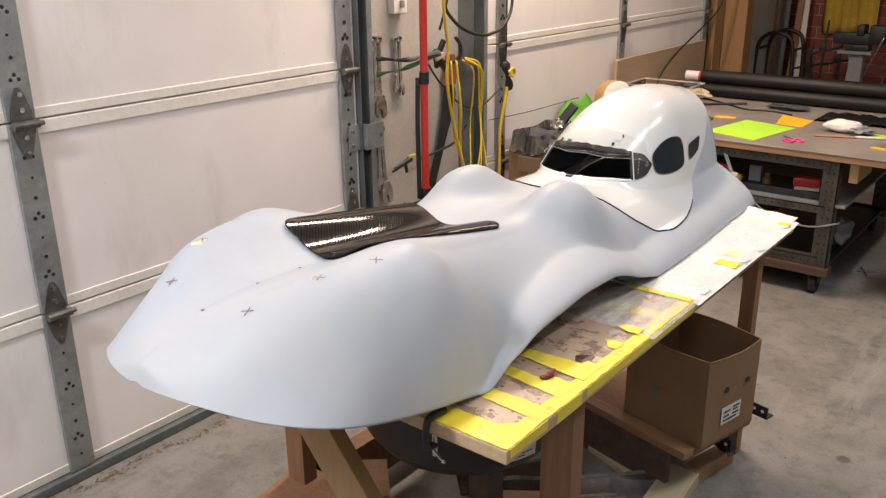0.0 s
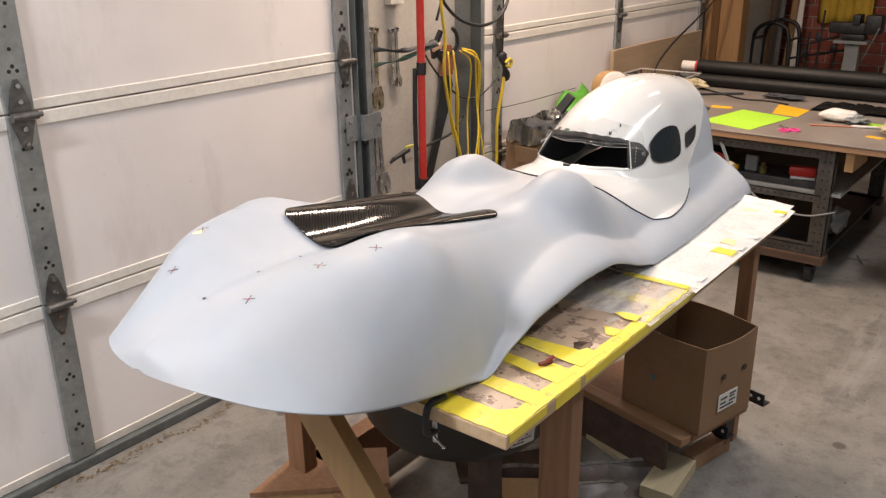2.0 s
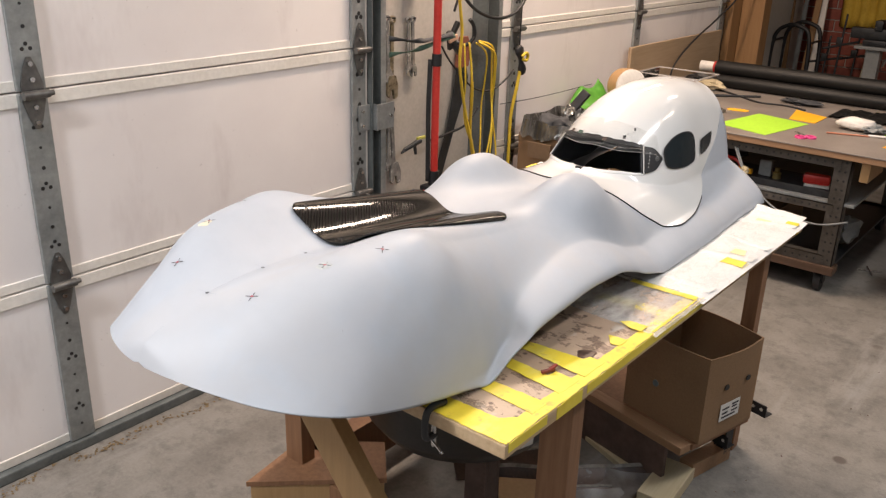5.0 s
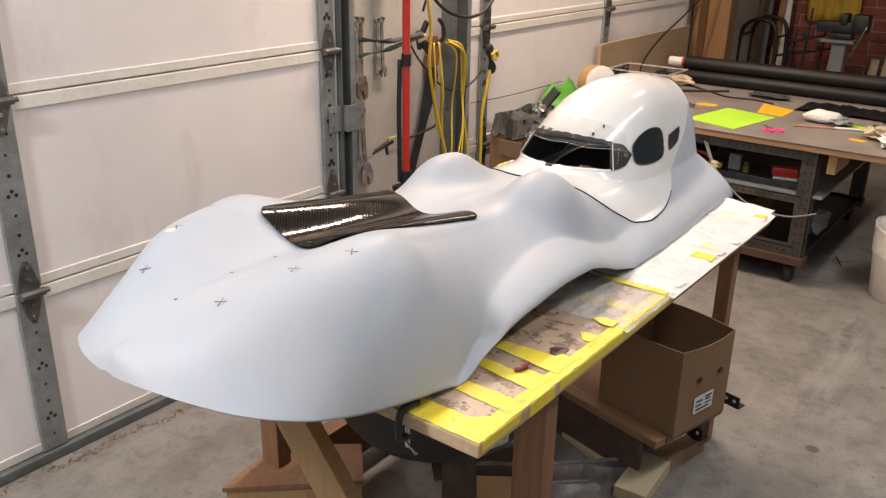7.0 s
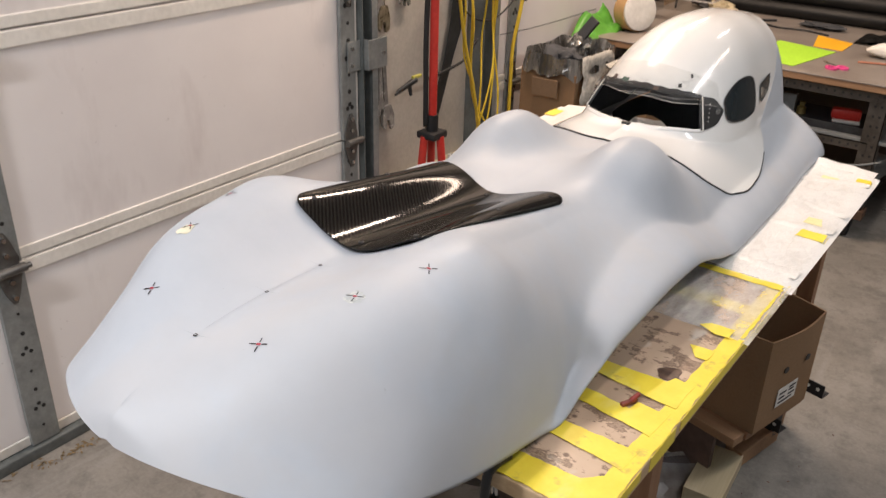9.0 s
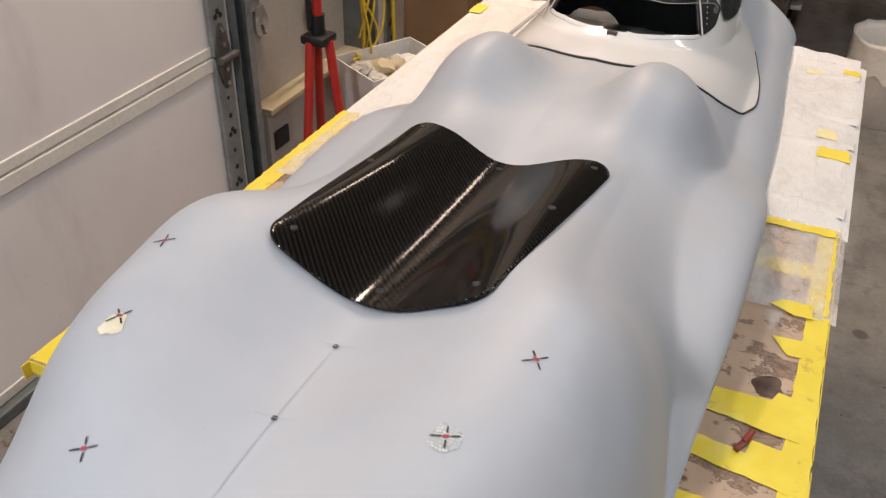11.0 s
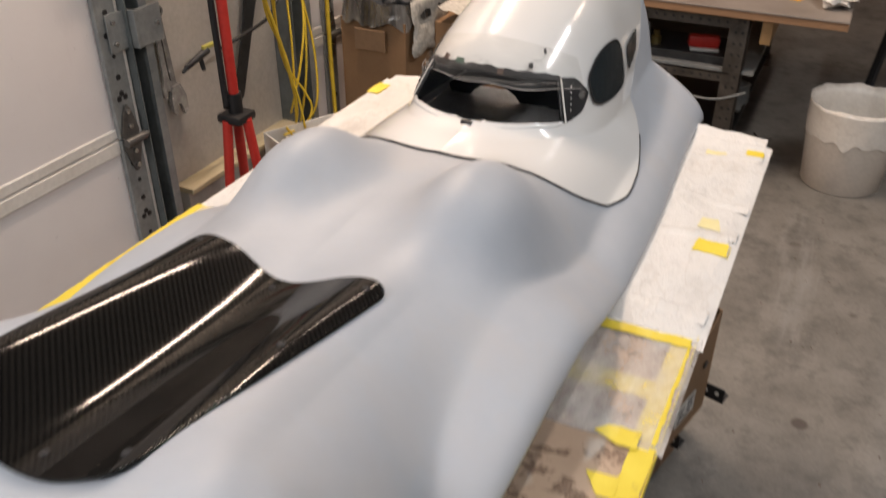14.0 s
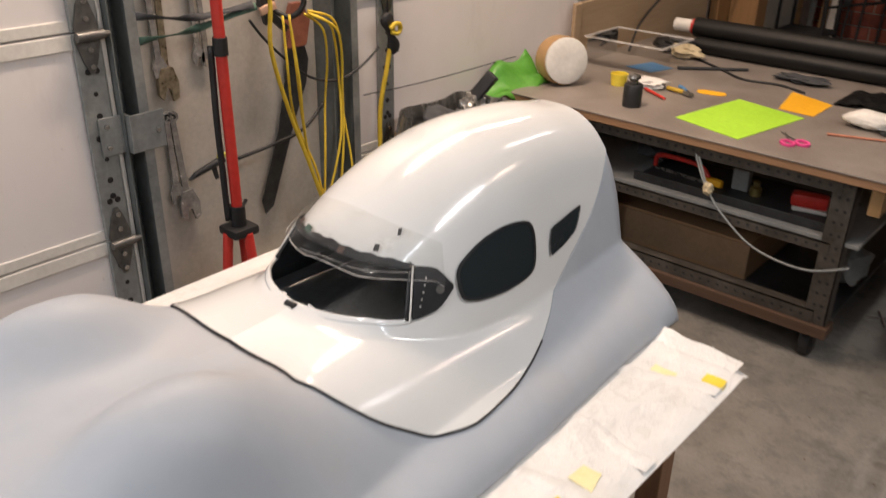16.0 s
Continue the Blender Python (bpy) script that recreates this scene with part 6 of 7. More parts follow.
tagged(link("newspaper", bm, NEWS, smooth="all"), "creased printed newspaper hanging beside the waste carton", "newspaper")
bm = boxed(-0.024, 0.024, -0.014, 0.014, -0.09, 0.09, m=pose(-2.245, 3.87, 0.81, -25, 30, 0), bev=0.005)
tagged(link("black_strip", bm, BLACK), "black foam strip sticking out of the carton", "foam")
nb = thing("news_carton", "low carton with newspaper spilling over its side", "box", at=(-2.03, 3.96, 0))
part("body", boxed(-0.055, 0.20, -0.20, 0.15, 0, 0.66, bev=0.004), CARD, nb)
bm = bmesh.new()
rows = []
for i in range(13):
    t = i / 12
    rows.append([bm.verts.new((-0.02 + 0.10 * min(1, t * 1.6) + 0.012 * noise.noise(Vector((t * 5, y * 9, 2))), y + 0.03 * noise.noise(Vector((t * 3, y * 4, 7))), 0.675 + 0.05 * (1 - t) - max(0, t - 0.55) * 0.40 + 0.018 * abs(noise.noise(Vector((t * 4, y * 8, 1)))))) for y in np.linspace(-0.22, 0.13, 12)])
for A, B in zip(rows, rows[1:]):
    for k in range(11):
        bm.faces.new((A[k], A[k + 1], B[k + 1], B[k]))
part("newspaper", bm, NEWS, nb, "grey printed newspaper sheets", smooth="all")
bm = bmesh.new()
rows = []
for i in range(15):
    t = i / 14
    rows.append([bm.verts.new((-2.43 + 0.14 * s + 0.03 * noise.noise(Vector((t * 4, s * 5, 3))), 4.02 + 0.40 * t, 0.70 + (0.05 + 0.11 * t) * (1 - 0.8 * s) + 0.05 * noise.noise(Vector((t * 3, s * 3, 9))))) for s in np.linspace(0, 1, 8)])
for A, B in zip(rows, rows[1:]):
    for k in range(7):
        bm.faces.new((A[k], A[k + 1], B[k + 1], B[k]))
bm.normal_update()
bmesh.ops.solidify(bm, geom=bm.faces[:], thickness=0.002)
tagged(link("green_sheet", bm, GREEN_SHEET, smooth="all"), "bright green plastic sheet bunched against the door", "sheeting")
rope([(-2.44, 3.46, 0.845), (-2.43, 3.70, 0.838), (-2.43, 3.95, 0.834), (-2.43, 4.35, 0.836)], 0.002, BLACK, "thin_wire", "thin dark wire strung along the door")

# ---- workbench at the far door ----
BX0, BX1, BY0, BY1, BZ = WX + 0.05, -0.60, 4.18, 5.72, 0.735
bench = thing("workbench", "worn workbench with a slotted steel frame on casters", "workbench", at=(-1.5, 4.95, 0))
BT = Matrix.Translation((1.5, -4.95, 0))


def on_bench(name, bm, mat, label="", smooth=False, parent=None):
    bmesh.ops.transform(bm, matrix=BT, verts=bm.verts)
    return part(name, bm, mat, parent or bench, label, smooth)


on_bench("tabletop", boxed(BX0, BX1, BY0, BY1, BZ - 0.006, BZ, bev=0.002), BENCH_TOP, "stained hardboard bench top")
on_bench("top_board", boxed(BX0, BX1, BY0 + 0.004, BY1, BZ - 0.036, BZ - 0.006, bev=0.003), BENCH_WOOD, "reddish-brown wooden top edge")


def slotted_angle(x0, y0, z0, x1, y1, z1, wx, wy, name, label=""):
    """A punched steel angle between two points, upright or level."""
    bm = bmesh.new()
    if z1 - z0 > 0.2:
        box(bm, x0, x0 + wx, y0, y0 + 0.004, z0, z1)
        box(bm, x0 + (wx if wx < 0 else wx) - 0.004, x0 + wx, y0, y0 + wy, z0, z1)
    else:
        box(bm, x0, x1, y0, y0 + 0.004, z0, z1)
        box(bm, x0, x1, y0, y0 + wy, z1 - 0.004, z1)
    ob = on_bench(name, bm, SLOTTED, label or "punched grey steel angle")
    hb = bmesh.new()
    if z1 - z0 > 0.2:
        z = z0 + 0.04
        while z < z1 - 0.02:
            for dx in (0.35, 0.7):
                tube(hb, (x0 + wx * dx, y0 - 0.0012, z), (x0 + wx * dx, y0 - 0.0004, z), 0.006, seg=8)
            z += 0.045
    else:
        x = x0 + 0.03
        while x < x1 - 0.02:
            tube(hb, (x, y0 - 0.0012, (z0 + z1) / 2), (x, y0 - 0.0004, (z0 + z1) / 2), 0.006, seg=8)
            x += 0.035
    tagged(on_bench("slot", hb, BLACK, parent=ob), "dark punched slots", kind="stuff")
    return ob


for x in (-1.02, -2.30):
    slotted_angle(x, 4.235, 0.14, x, 4.235, 0.70, 0.075, 0.06, "front_leg")
    slotted_angle(x, 5.50, 0.14, x, 5.50, 0.70, 0.075, 0.06, "back_leg")
slotted_angle(-2.25, 4.230, 0.645, -0.99, 4.230, 0.690, 0, 0.05, "top_rail")
slotted_angle(-2.25, 4.232, 0.425, -0.99, 4.232, 0.462, 0, 0.05, "shelf_rail")
slotted_angle(-2.25, 4.232, 0.150, -0.99, 4.232, 0.200, 0, 0.05, "low_rail")
on_bench("shelf", boxed(-2.28, -0.90, 4.24, 5.52, 0.462, 0.476, bev=0.002), GREY_STEEL, "grey steel shelf")
on_bench("low_shelf", boxed(-2.28, -0.95, 4.24, 5.52, 0.135, 0.150, bev=0.002), DARK_STEEL, "dark low shelf")
BASE_WOOD = wooden("dirty_base_wood", (0.05, 0.028, 0.018), (0.11, 0.062, 0.038), "X")
on_bench("base_board", boxed(-2.32, -0.93, 4.215, 4.30, 0.108, 0.150, bev=0.003), BASE_WOOD, "worn wooden base board")
on_bench("base_board", boxed(-2.32, -0.93, 5.45, 5.54, 0.108, 0.150, bev=0.003), BASE_WOOD, "worn wooden base board")
on_bench("bracket", boxed(-0.90, -0.86, 4.22, 4.50, 0.60, 0.70, bev=0.003), BRACE_WOOD, "small triangular wooden bracket")
for x, y in ((-1.0, 4.28), (-1.0, 5.49), (-2.25, 4.28), (-2.25, 5.49)):
    bm = bmesh.new()
    tube(bm, (x - 0.016, y, 0.048), (x + 0.016, y, 0.048), 0.048, seg=24)
    wheel = on_bench("caster", bm, BLACK, "worn black caster wheel", smooth=True)
    for a in (-0.024, 0.018):
        on_bench("fork", boxed(x + a, x + a + 0.006, y - 0.022, y + 0.022, 0.045, 0.108), DARK_STEEL, parent=wheel)

# ---- on the shelves ----
pt = thing("tool_tray", "shallow dark tray of tools on the bench shelf", "tray", at=(-1.35, 4.42, 0.476))
part("tray", boxed(-0.42, 0.34, -0.14, 0.20, 0.0, 0.010, bev=0.003), DARK_STEEL, pt)
part("lip", boxed(-0.42, 0.34, -0.145, -0.137, 0.0, 0.035, bev=0.002), DARK_STEEL, pt)
dr = thing("red_sander", "red and grey hand tool lying in the tray", "power tool", at=(-1.13, 4.42, 0.486), turn=12)
part("body", boxed(-0.07, 0.06, -0.03, 0.03, 0.012, 0.062, bev=0.016), RED_PAINT, dr, smooth=True)
part("pad", boxed(-0.06, 0.06, -0.035, 0.035, 0.0, 0.014, bev=0.004), WHITE_PLASTIC, dr, "pale sanding pad")
hs = thing("hack_saw", "red hacksaw with orange grips lying in the tray", "saw", at=(-1.62, 4.40, 0.486), turn=-6)
bm = bmesh.new()
sweep(bm, [(-0.13, 0, 0.015), (-0.12, 0, 0.060), (-0.03, 0, 0.070), (0.07, 0, 0.066), (0.11, 0, 0.030)], 0.010, 8)
part("frame", bm, RED_PAINT, hs, smooth="all")
part("grip", boxed(0.09, 0.17, -0.012, 0.012, 0.005, 0.035, bev=0.008), ORANGE, hs, "orange grip", smooth=True)
part("blade", boxed(-0.13, 0.10, -0.002, 0.002, 0.002, 0.015), TOOL, hs)
jr = thing("tin_can", "pale grey tin standing in the tray", "tin", at=(-1.40, 4.44, 0.486))
part("body", boxed(-0.032, 0.032, -0.02, 0.02, 0, 0.085, bev=0.006), GREY_STEEL, jr, smooth=True)
vl = thing("brass_fitting", "small brass fitting standing in the tray", "fitting", at=(-1.335, 4.42, 0.486))
bm = bmesh.new()
lathe(bm, [(0, 0), (0.022, 0), (0.022, 0.03), (0.012, 0.035), (0.014, 0.055), (0, 0.055)], 14)
part("body", bm, mottled("dull_brass", (0.32, 0.24, 0.08), (0.48, 0.38, 0.16), 20, 0.35, metal=0.8), vl, smooth=True)
crumple("cloth_bundle", (-1.80, 4.62, 0.476), (0.22, 0.18, 0.10), DARK_CLOTH, "dark cloth bundle on the bench shelf", 13, 0.5, cat="cloth")
carton2 = thing("flat_carton", "brown carton lying on the low bench shelf", "box", at=(-1.60, 4.60, 0.150))
part("body", boxed(-0.36, 0.30, -0.22, 0.30, 0, 0.16, bev=0.004), CARD, carton2)
part("flap", boxed(-0.36, 0.30, -0.225, -0.22, 0.02, 0.15), CARD_IN, carton2)
crumple("pale_bag", (-0.99, 4.62, 0.150), (0.06, 0.10, 0.07), GREY_STEEL, "crumpled pale bag on the low bench shelf", 41, 0.5, 7, 3)
rope([(-1.497, 4.205, 0.665), (-1.462, 4.195, 0.60), (-1.427, 4.19, 0.55), (-1.353, 4.18, 0.476), (-1.217, 4.175, 0.390), (-1.039, 4.18, 0.366), (-0.915, 4.25, 0.387)], 0.0045, GREY_STEEL, "grey_cable", "pale grey cable drooping in front of the bench")
rope([(-1.485, 4.205, 0.660), (-1.452, 4.195, 0.60), (-1.425, 4.19, 0.545)], 0.004, GREY_STEEL, "grey_cable", "doubled end of a pale grey cable")
crumple("twine_knot", (-1.425, 4.19, 0.525), (0.020, 0.018, 0.024), PALE_WOOD, "knot of pale twine tied on a cable", 3, 0.4, cat="twine")

# ---- on the bench top ----
def card_sheet(name, pts, mat, label, z=BZ, t=0.002):
    bm = bmesh.new()
    slab(bm, pts, z + 0.0005, z + 0.0005 + t)
    return tagged(link(name, bm, mat), label, "card")


card_sheet("lime_card", [(-1.375, 4.255), (-1.294, 4.675), (-1.585, 4.750), (-1.660, 4.340)], LIME, "bright lime green card lying flat on the bench")
card_sheet("orange_card", [(-1.417, 4.735), (-1.277, 4.722), (-1.275, 4.930), (-1.468, 5.015)], ORANGE, "orange-yellow card lying flat on the bench", t=0.0025)
card_sheet("orange_tag", [(-0.870, 4.415), (-0.800, 4.395), (-0.785, 4.430), (-0.862, 4.450)], ORANGE, "small orange tag on the bench")
card_sheet("lime_scrap", [(-0.93, 4.70), (-0.83, 4.68), (-0.82, 4.74), (-0.92, 4.76)], LIME, "lime green card scrap on the bench")
bm = bmesh.new()
slab(bm, rounded(-0.07, 0.05, -0.03, 0.03, 0.028, 6), BZ + 0.0005, BZ + 0.003, pose(-1.70, 4.76, 0, 0, 0, 10))
tagged(link("orange_paddle", bm, ORANGE), "rounded orange plastic paddle on the bench", "paddle")
card_sheet("blue_card", [(-2.20, 4.90), (-2.06, 4.88), (-2.02, 5.02), (-2.15, 5.06)], BLUE, "blue card lying on the bench")

sc = thing("scissors", "pink-handled scissors lying on the bench", "scissors", at=(-1.23, 4.375, BZ + 0.001), turn=40)
for s in (1, -1):
    bm = bmesh.new()
    n = 14
    for (r0, r1) in ((0.030, 0.019),):
        A = [[bm.verts.new((s * 0.026 + r * math.cos(2 * math.pi * k / n) * 0.85, -0.035 + r * math.sin(2 * math.pi * k / n) * 1.1, z)) for k in range(n)] for r, z in ((0.030, 0.0), (0.030, 0.008), (0.019, 0.008), (0.019, 0.0))]
        for a, b in ((0, 1), (1, 2), (2, 3), (3, 0)):
            for k in range(n):
                j = (k + 1) % n
                bm.faces.new((A[a][k], A[a][j], A[b][j], A[b][k]))
    part("handle", bm, PINK, sc, "pink plastic loop handle", smooth=True)
    bm = bmesh.new()
    slab(bm, [(s * 0.010, -0.01), (s * 0.016, -0.006), (-s * 0.006, 0.085), (-s * 0.010, 0.080)] if s > 0 else [(s * 0.016, -0.006), (s * 0.010, -0.01), (-s * 0.010, 0.080), (-s * 0.006, 0.085)], 0.002 + 0.002 * (s > 0), 0.004 + 0.002 * (s > 0))
    part("blade", bm, CHROME, sc, "steel blade")
crumple("white_pouch", (-1.07, 4.72, BZ), (0.10, 0.055, 0.035), WHITE_PLASTIC, "soft white pouch lying on the bench", 6, 0.22, 4, 4)
crumple("grey_pouch", (-0.98, 4.70, BZ), (0.06, 0.05, 0.022), GREY_STEEL, "crumpled grey wrapping on the bench", 9, 0.7, 9, 3)
crumple("clear_wrap", (-0.74, 4.52, BZ), (0.09, 0.07, 0.03), PALE_WOOD, "crumpled pale wrapper on the bench", 10, 0.7, 9, 3)
crumple("clear_wrap", (-0.66, 4.40, BZ), (0.07, 0.10, 0.03), WHITE_PAPER, "crumpled pale wrapper on the bench", 12, 0.7, 9, 3)
for x0, y0, x1, y1, r, mt, nm, lb in ((-0.98, 4.60, -0.80, 4.66, 0.007, WHITE_PLASTIC, "white_pen", "white marker pen lying on the bench"), (-1.16, 4.53, -0.97, 4.60, 0.005, mottled("terracotta_plastic", (0.42, 0.16, 0.09), (0.55, 0.22, 0.13), 9, 0.5), "red_pencil", "terracotta pencil lying on the bench"), (-0.83, 4.74, -0.70, 4.76, 0.011, DARK_STEEL, "dark_marker", "dark marker pen lying on the bench"), (-1.93, 4.60, -1.80, 4.52, 0.007, RED_PAINT, "red_marker", "red marker pen lying on the bench"), (-2.0, 5.02, -1.75, 5.22, 0.008, DARK_STEEL, "steel_rod", "dark steel rod lying on the bench")):
    bm = bmesh.new()
    tube(bm, (x0, y0, BZ + r + 0.0005), (x1, y1, BZ + r + 0.0005), r, r * 0.8, 10)
    tagged(link(nm, bm, mt, smooth=True), lb, "pen")
cup = thing("black_spray_can", "black can with a steel nozzle standing on the bench", "can", at=(-1.86, 4.36, BZ))
bm = bmesh.new()
lathe(bm, [(0, 0), (0.036, 0), (0.037, 0.004), (0.037, 0.085), (0.033, 0.09), (0, 0.09)], 24)
part("body", bm, BLACK, cup, smooth=True)
bm = bmesh.new()
lathe(bm, [(0.016, 0.09), (0.018, 0.105), (0.026, 0.112), (0.022, 0.125), (0.0, 0.128)], 18)
part("nozzle", bm, TOOL, cup, "dull steel nozzle", smooth=True)
yc = thing("yellow_cup", "small yellow plastic cup on the bench", "cup", at=(-2.06, 4.60, BZ))
bm = bmesh.new()
lathe(bm, [(0, 0), (0.032, 0), (0.038, 0.05), (0.034, 0.05), (0.030, 0.004), (0, 0.004)], 20)
part("body", bm, TAPE, yc, smooth=True)
pl = thing("pliers", "blue-handled pliers lying on the bench", "pliers", at=(-1.79, 4.66, BZ + 0.001), turn=-30)
for s in (1, -1):
    bm = bmesh.new()
    sweep(bm, [(-0.07, s * 0.030, 0.010), (-0.03, s * 0.022, 0.012), (0.01, s * 0.006, 0.012)], 0.009, 8)
    part("handle", bm, BLUE if s > 0 else YELLOW_CLOTH, pl, "dipped plastic handle", smooth="all")
part("jaw", boxed(0.005, 0.06, -0.012, 0.012, 0.004, 0.018, bev=0.004), TOOL, pl, smooth=True)
crumple("white_rag", (-1.95, 4.66, BZ), (0.08, 0.05, 0.02), WHITE_PAPER, "small crumpled white rag on the bench", 17, 0.6, 8, 3)
# reel of pale tape standing on edge, with a clear tub behind it
rl = thing("tape_reel", "large roll of white tape in a tan wrapper, on edge", "reel", at=(-2.25, 4.44, BZ))
SET = pose(0, 0, 0.101, 82, 0, 60)
for name, prof, mat, note in (
    ("roll", [(0.0, 0.046), (0.012, 0.048), (0.090, 0.050), (0.096, 0.046), (0.096, -0.05), (0.0, -0.05)], WHITE_PAPER, ""),
    ("wrapper", [(0.0965, 0.034), (0.099, 0.036), (0.101, 0.032), (0.101, -0.05), (0.0965, -0.052)], BRACE_WOOD, "tan paper wrapper"),
):
    bm = bmesh.new()
    lathe(bm, prof, 40)
    bmesh.ops.transform(bm, matrix=SET, verts=bm.verts)
    part(name, bm, mat, rl, note, smooth=True)
ct = thing("clear_tub", "clear plastic storage tub on the bench", "tub", at=(-2.18, 4.98, BZ))
for p, q in (((-0.20, -0.14), (0.18, -0.14)), ((0.18, -0.14), (0.18, 0.14)), ((0.18, 0.14), (-0.20, 0.14)), ((-0.20, 0.14), (-0.20, -0.14))):
    bm = bmesh.new()
    bm.faces.new([bm.verts.new((*c, z)) for c, z in ((p, 0.002), (q, 0.002), (q, 0.120), (p, 0.120))])
    part("wall", bm, CLEAR, ct)
for a in ((-0.21, 0.19, -0.15, -0.14), (-0.21, 0.19, 0.14, 0.15), (-0.21, -0.20, -0.14, 0.14), (0.18, 0.19, -0.14, 0.14)):
    part("rim", boxed(*a, 0.118, 0.125), FILM, ct, "cloudy rim")
# rolls of black vinyl
for y, z, x0, x1, r, lab in ((5.40, BZ + 0.041, -2.10, -0.55, 0.040, "roll of black vinyl lying on the bench"), (5.485, BZ + 0.041, -2.12, -0.52, 0.040, "roll of black vinyl lying on the bench"), (5.442, BZ + 0.115, -2.13, -0.50, 0.047, "roll of black vinyl resting on two others")):
    v = thing("vinyl_roll", lab, "roll", at=((x0 + x1) / 2, y, z), group="vinyl rolls on the bench")
    bm = bmesh.new()
    h = (x1 - x0) / 2
    rings = []
    for k in range(15):
        a = -h + 2 * h * k / 14
        rr = r * (1 + 0.03 * noise.noise(Vector((a * 4, y, z))))
        rings.append([bm.verts.new((a, rr * math.cos(2 * math.pi * j / 24), rr * math.sin(2 * math.pi * j / 24))) for j in range(24)])
    for A, B in zip(rings, rings[1:]):
        for j in range(24):
            bm.faces.new((A[j], A[(j + 1) % 24], B[(j + 1) % 24], B[j]))
    bm.faces.new(rings[0])
    bm.faces.new(rings[-1])
    part("vinyl", bm, VINYL, v, smooth=True)
    if z > BZ + 0.1:
        bm = bmesh.new()
        tube(bm, (-h - 0.11, 0, 0), (-h + 0.01, 0, 0), 0.032, seg=18)
        part("core", bm, WHITE_PLASTIC, v, "white tube core", smooth=True)
        bm = bmesh.new()
        tube(bm, (-h - 0.018, 0, 0), (-h - 0.004, 0, 0), 0.0365, seg=18)
        part("band", bm, RED_PAINT, v, "red paper band", smooth=True)
sheet("black_sheet", -1.28, -0.80, 4.94, 5.22, BZ + 0.003, VINYL, "folded black vinyl sheet lying on the bench",  0.03, 0.0, 9, (0.0, 9.0))
sheet("black_sheet", -0.82, -0.61, 4.90, 5.28, BZ + 0.006, VINYL, "folded black vinyl sheet lying on the bench",  0.03, 0.0, 14, (0.0, 9.0))
crumple("black_fabric", (-1.50, 5.20, BZ), (0.12, 0.05, 0.014), DARK_CLOTH, "dark cloth scrap lying on the bench", 27, 0.7, 8, 3, "fabric")
rope([(-2.05, 5.28, BZ + 0.006), (-1.85, 5.15, BZ + 0.006), (-1.70, 5.05, BZ + 0.006), (-1.55, 5.07, BZ + 0.006), (-1.42, 5.02, BZ + 0.006)], 0.005, BLACK, "black_lead", "black lead lying across the bench")
crumple("bench_tools", (-2.18, 5.32, BZ), (0.10, 0.05, 0.04), BLACK, "black trigger clamp lying on the bench", 33, 0.6, 8, 3, "clamp")
crumple("tan_rag", (-2.08, 5.26, BZ), (0.09, 0.05, 0.03), PALE_WOOD, "tan rag lying on the bench", 35, 0.5, 8, 3, "rag")

# ---- waste bin ----
bn2 = thing("waste_bin", "round white waste bin with a crumpled plastic liner", "bin", at=(-0.487, 4.43, 0))
bm = bmesh.new()
lathe(bm, [(0.0, 0.0), (0.150, 0.0), (0.156, 0.006), (0.186, 0.33), (0.180, 0.33), (0.150, 0.012), (0.0, 0.012)], 44)
part("body", bm, mottled("beige_plastic", (0.66, 0.60, 0.53), (0.76, 0.70, 0.63), 5, 0.45), bn2, smooth=True)
bm = bmesh.new()
rings = []
for i in range(14):
    t = i / 13
    ring = []
    for k in range(72):
        a = 2 * math.pi * k / 72
        f = noise.noise(Vector((math.cos(a) * 4, math.sin(a) * 4, t * 3)))
        if t < 0.45:
            z = 0.10 + t / 0.45 * 0.27
            r = 0.160 + 0.02 * t / 0.45 - 0.012 * abs(f)
        else:
            s = (t - 0.45) / 0.55
            z = 0.372 - s * (0.15 + 0.05 * f) + 0.01 * f
            r = 0.188 + 0.006 * abs(f) + 0.004 * s - 0.012 * s
        ring.append(bm.verts.new((r * math.cos(a), r * math.sin(a), z)))
    rings.append(ring)
for A, B in zip(rings, rings[1:]):
    for k in range(72):
        bm.faces.new((A[k], A[(k + 1) % 72], B[(k + 1) % 72], B[k]))
bm.faces.new(rings[0][::-1])
part("liner", bm, mottled("thin_white_film", (0.72, 0.67, 0.60), (0.84, 0.80, 0.74), 9, 0.3), bn2, "thin white plastic liner", smooth="all")
bm = bmesh.new()
slab(bm, [(0.0, 0.0), (0.03, 0.01), (0.05, -0.035), (0.025, -0.05)], 0, 0.002, pose(0.15, -0.08, 0.20, 70, 0, 40))
part("liner_tail", bm, WHITE_PLASTIC, bn2, "hanging corner of the liner")

lw = thing("floor_cross", "small steel cross wrench lying on the floor", "tool", at=(-0.86, 4.72, 0.006), turn=25)
for a in (0, 90):
    bm = bmesh.new()
    d = Vector((math.cos(radians(a)), math.sin(radians(a)), 0))
    tube(bm, -d * 0.06, d * 0.06, 0.005, seg=8)
    part("bar", bm, CHROME, lw, smooth=True)
st = thing("dark_stool", "dark green shop stool standing beside the bench", "stool", at=(-0.30, 5.35, 0))
part("seat", boxed(-0.15, 0.15, -0.15, 0.15, 0.58, 0.64, bev=0.02), GREEN_STRAP, st, smooth=True)
for a in (45, 135, 225, 315):
    d = Vector((math.cos(radians(a)), math.sin(radians(a)), 0))
    bm = bmesh.new()
    tube(bm, d * 0.13 + Vector((0, 0, 0.58)), d * 0.21, 0.014, seg=10)
    part("leg", bm, BLACK, st, smooth=True)

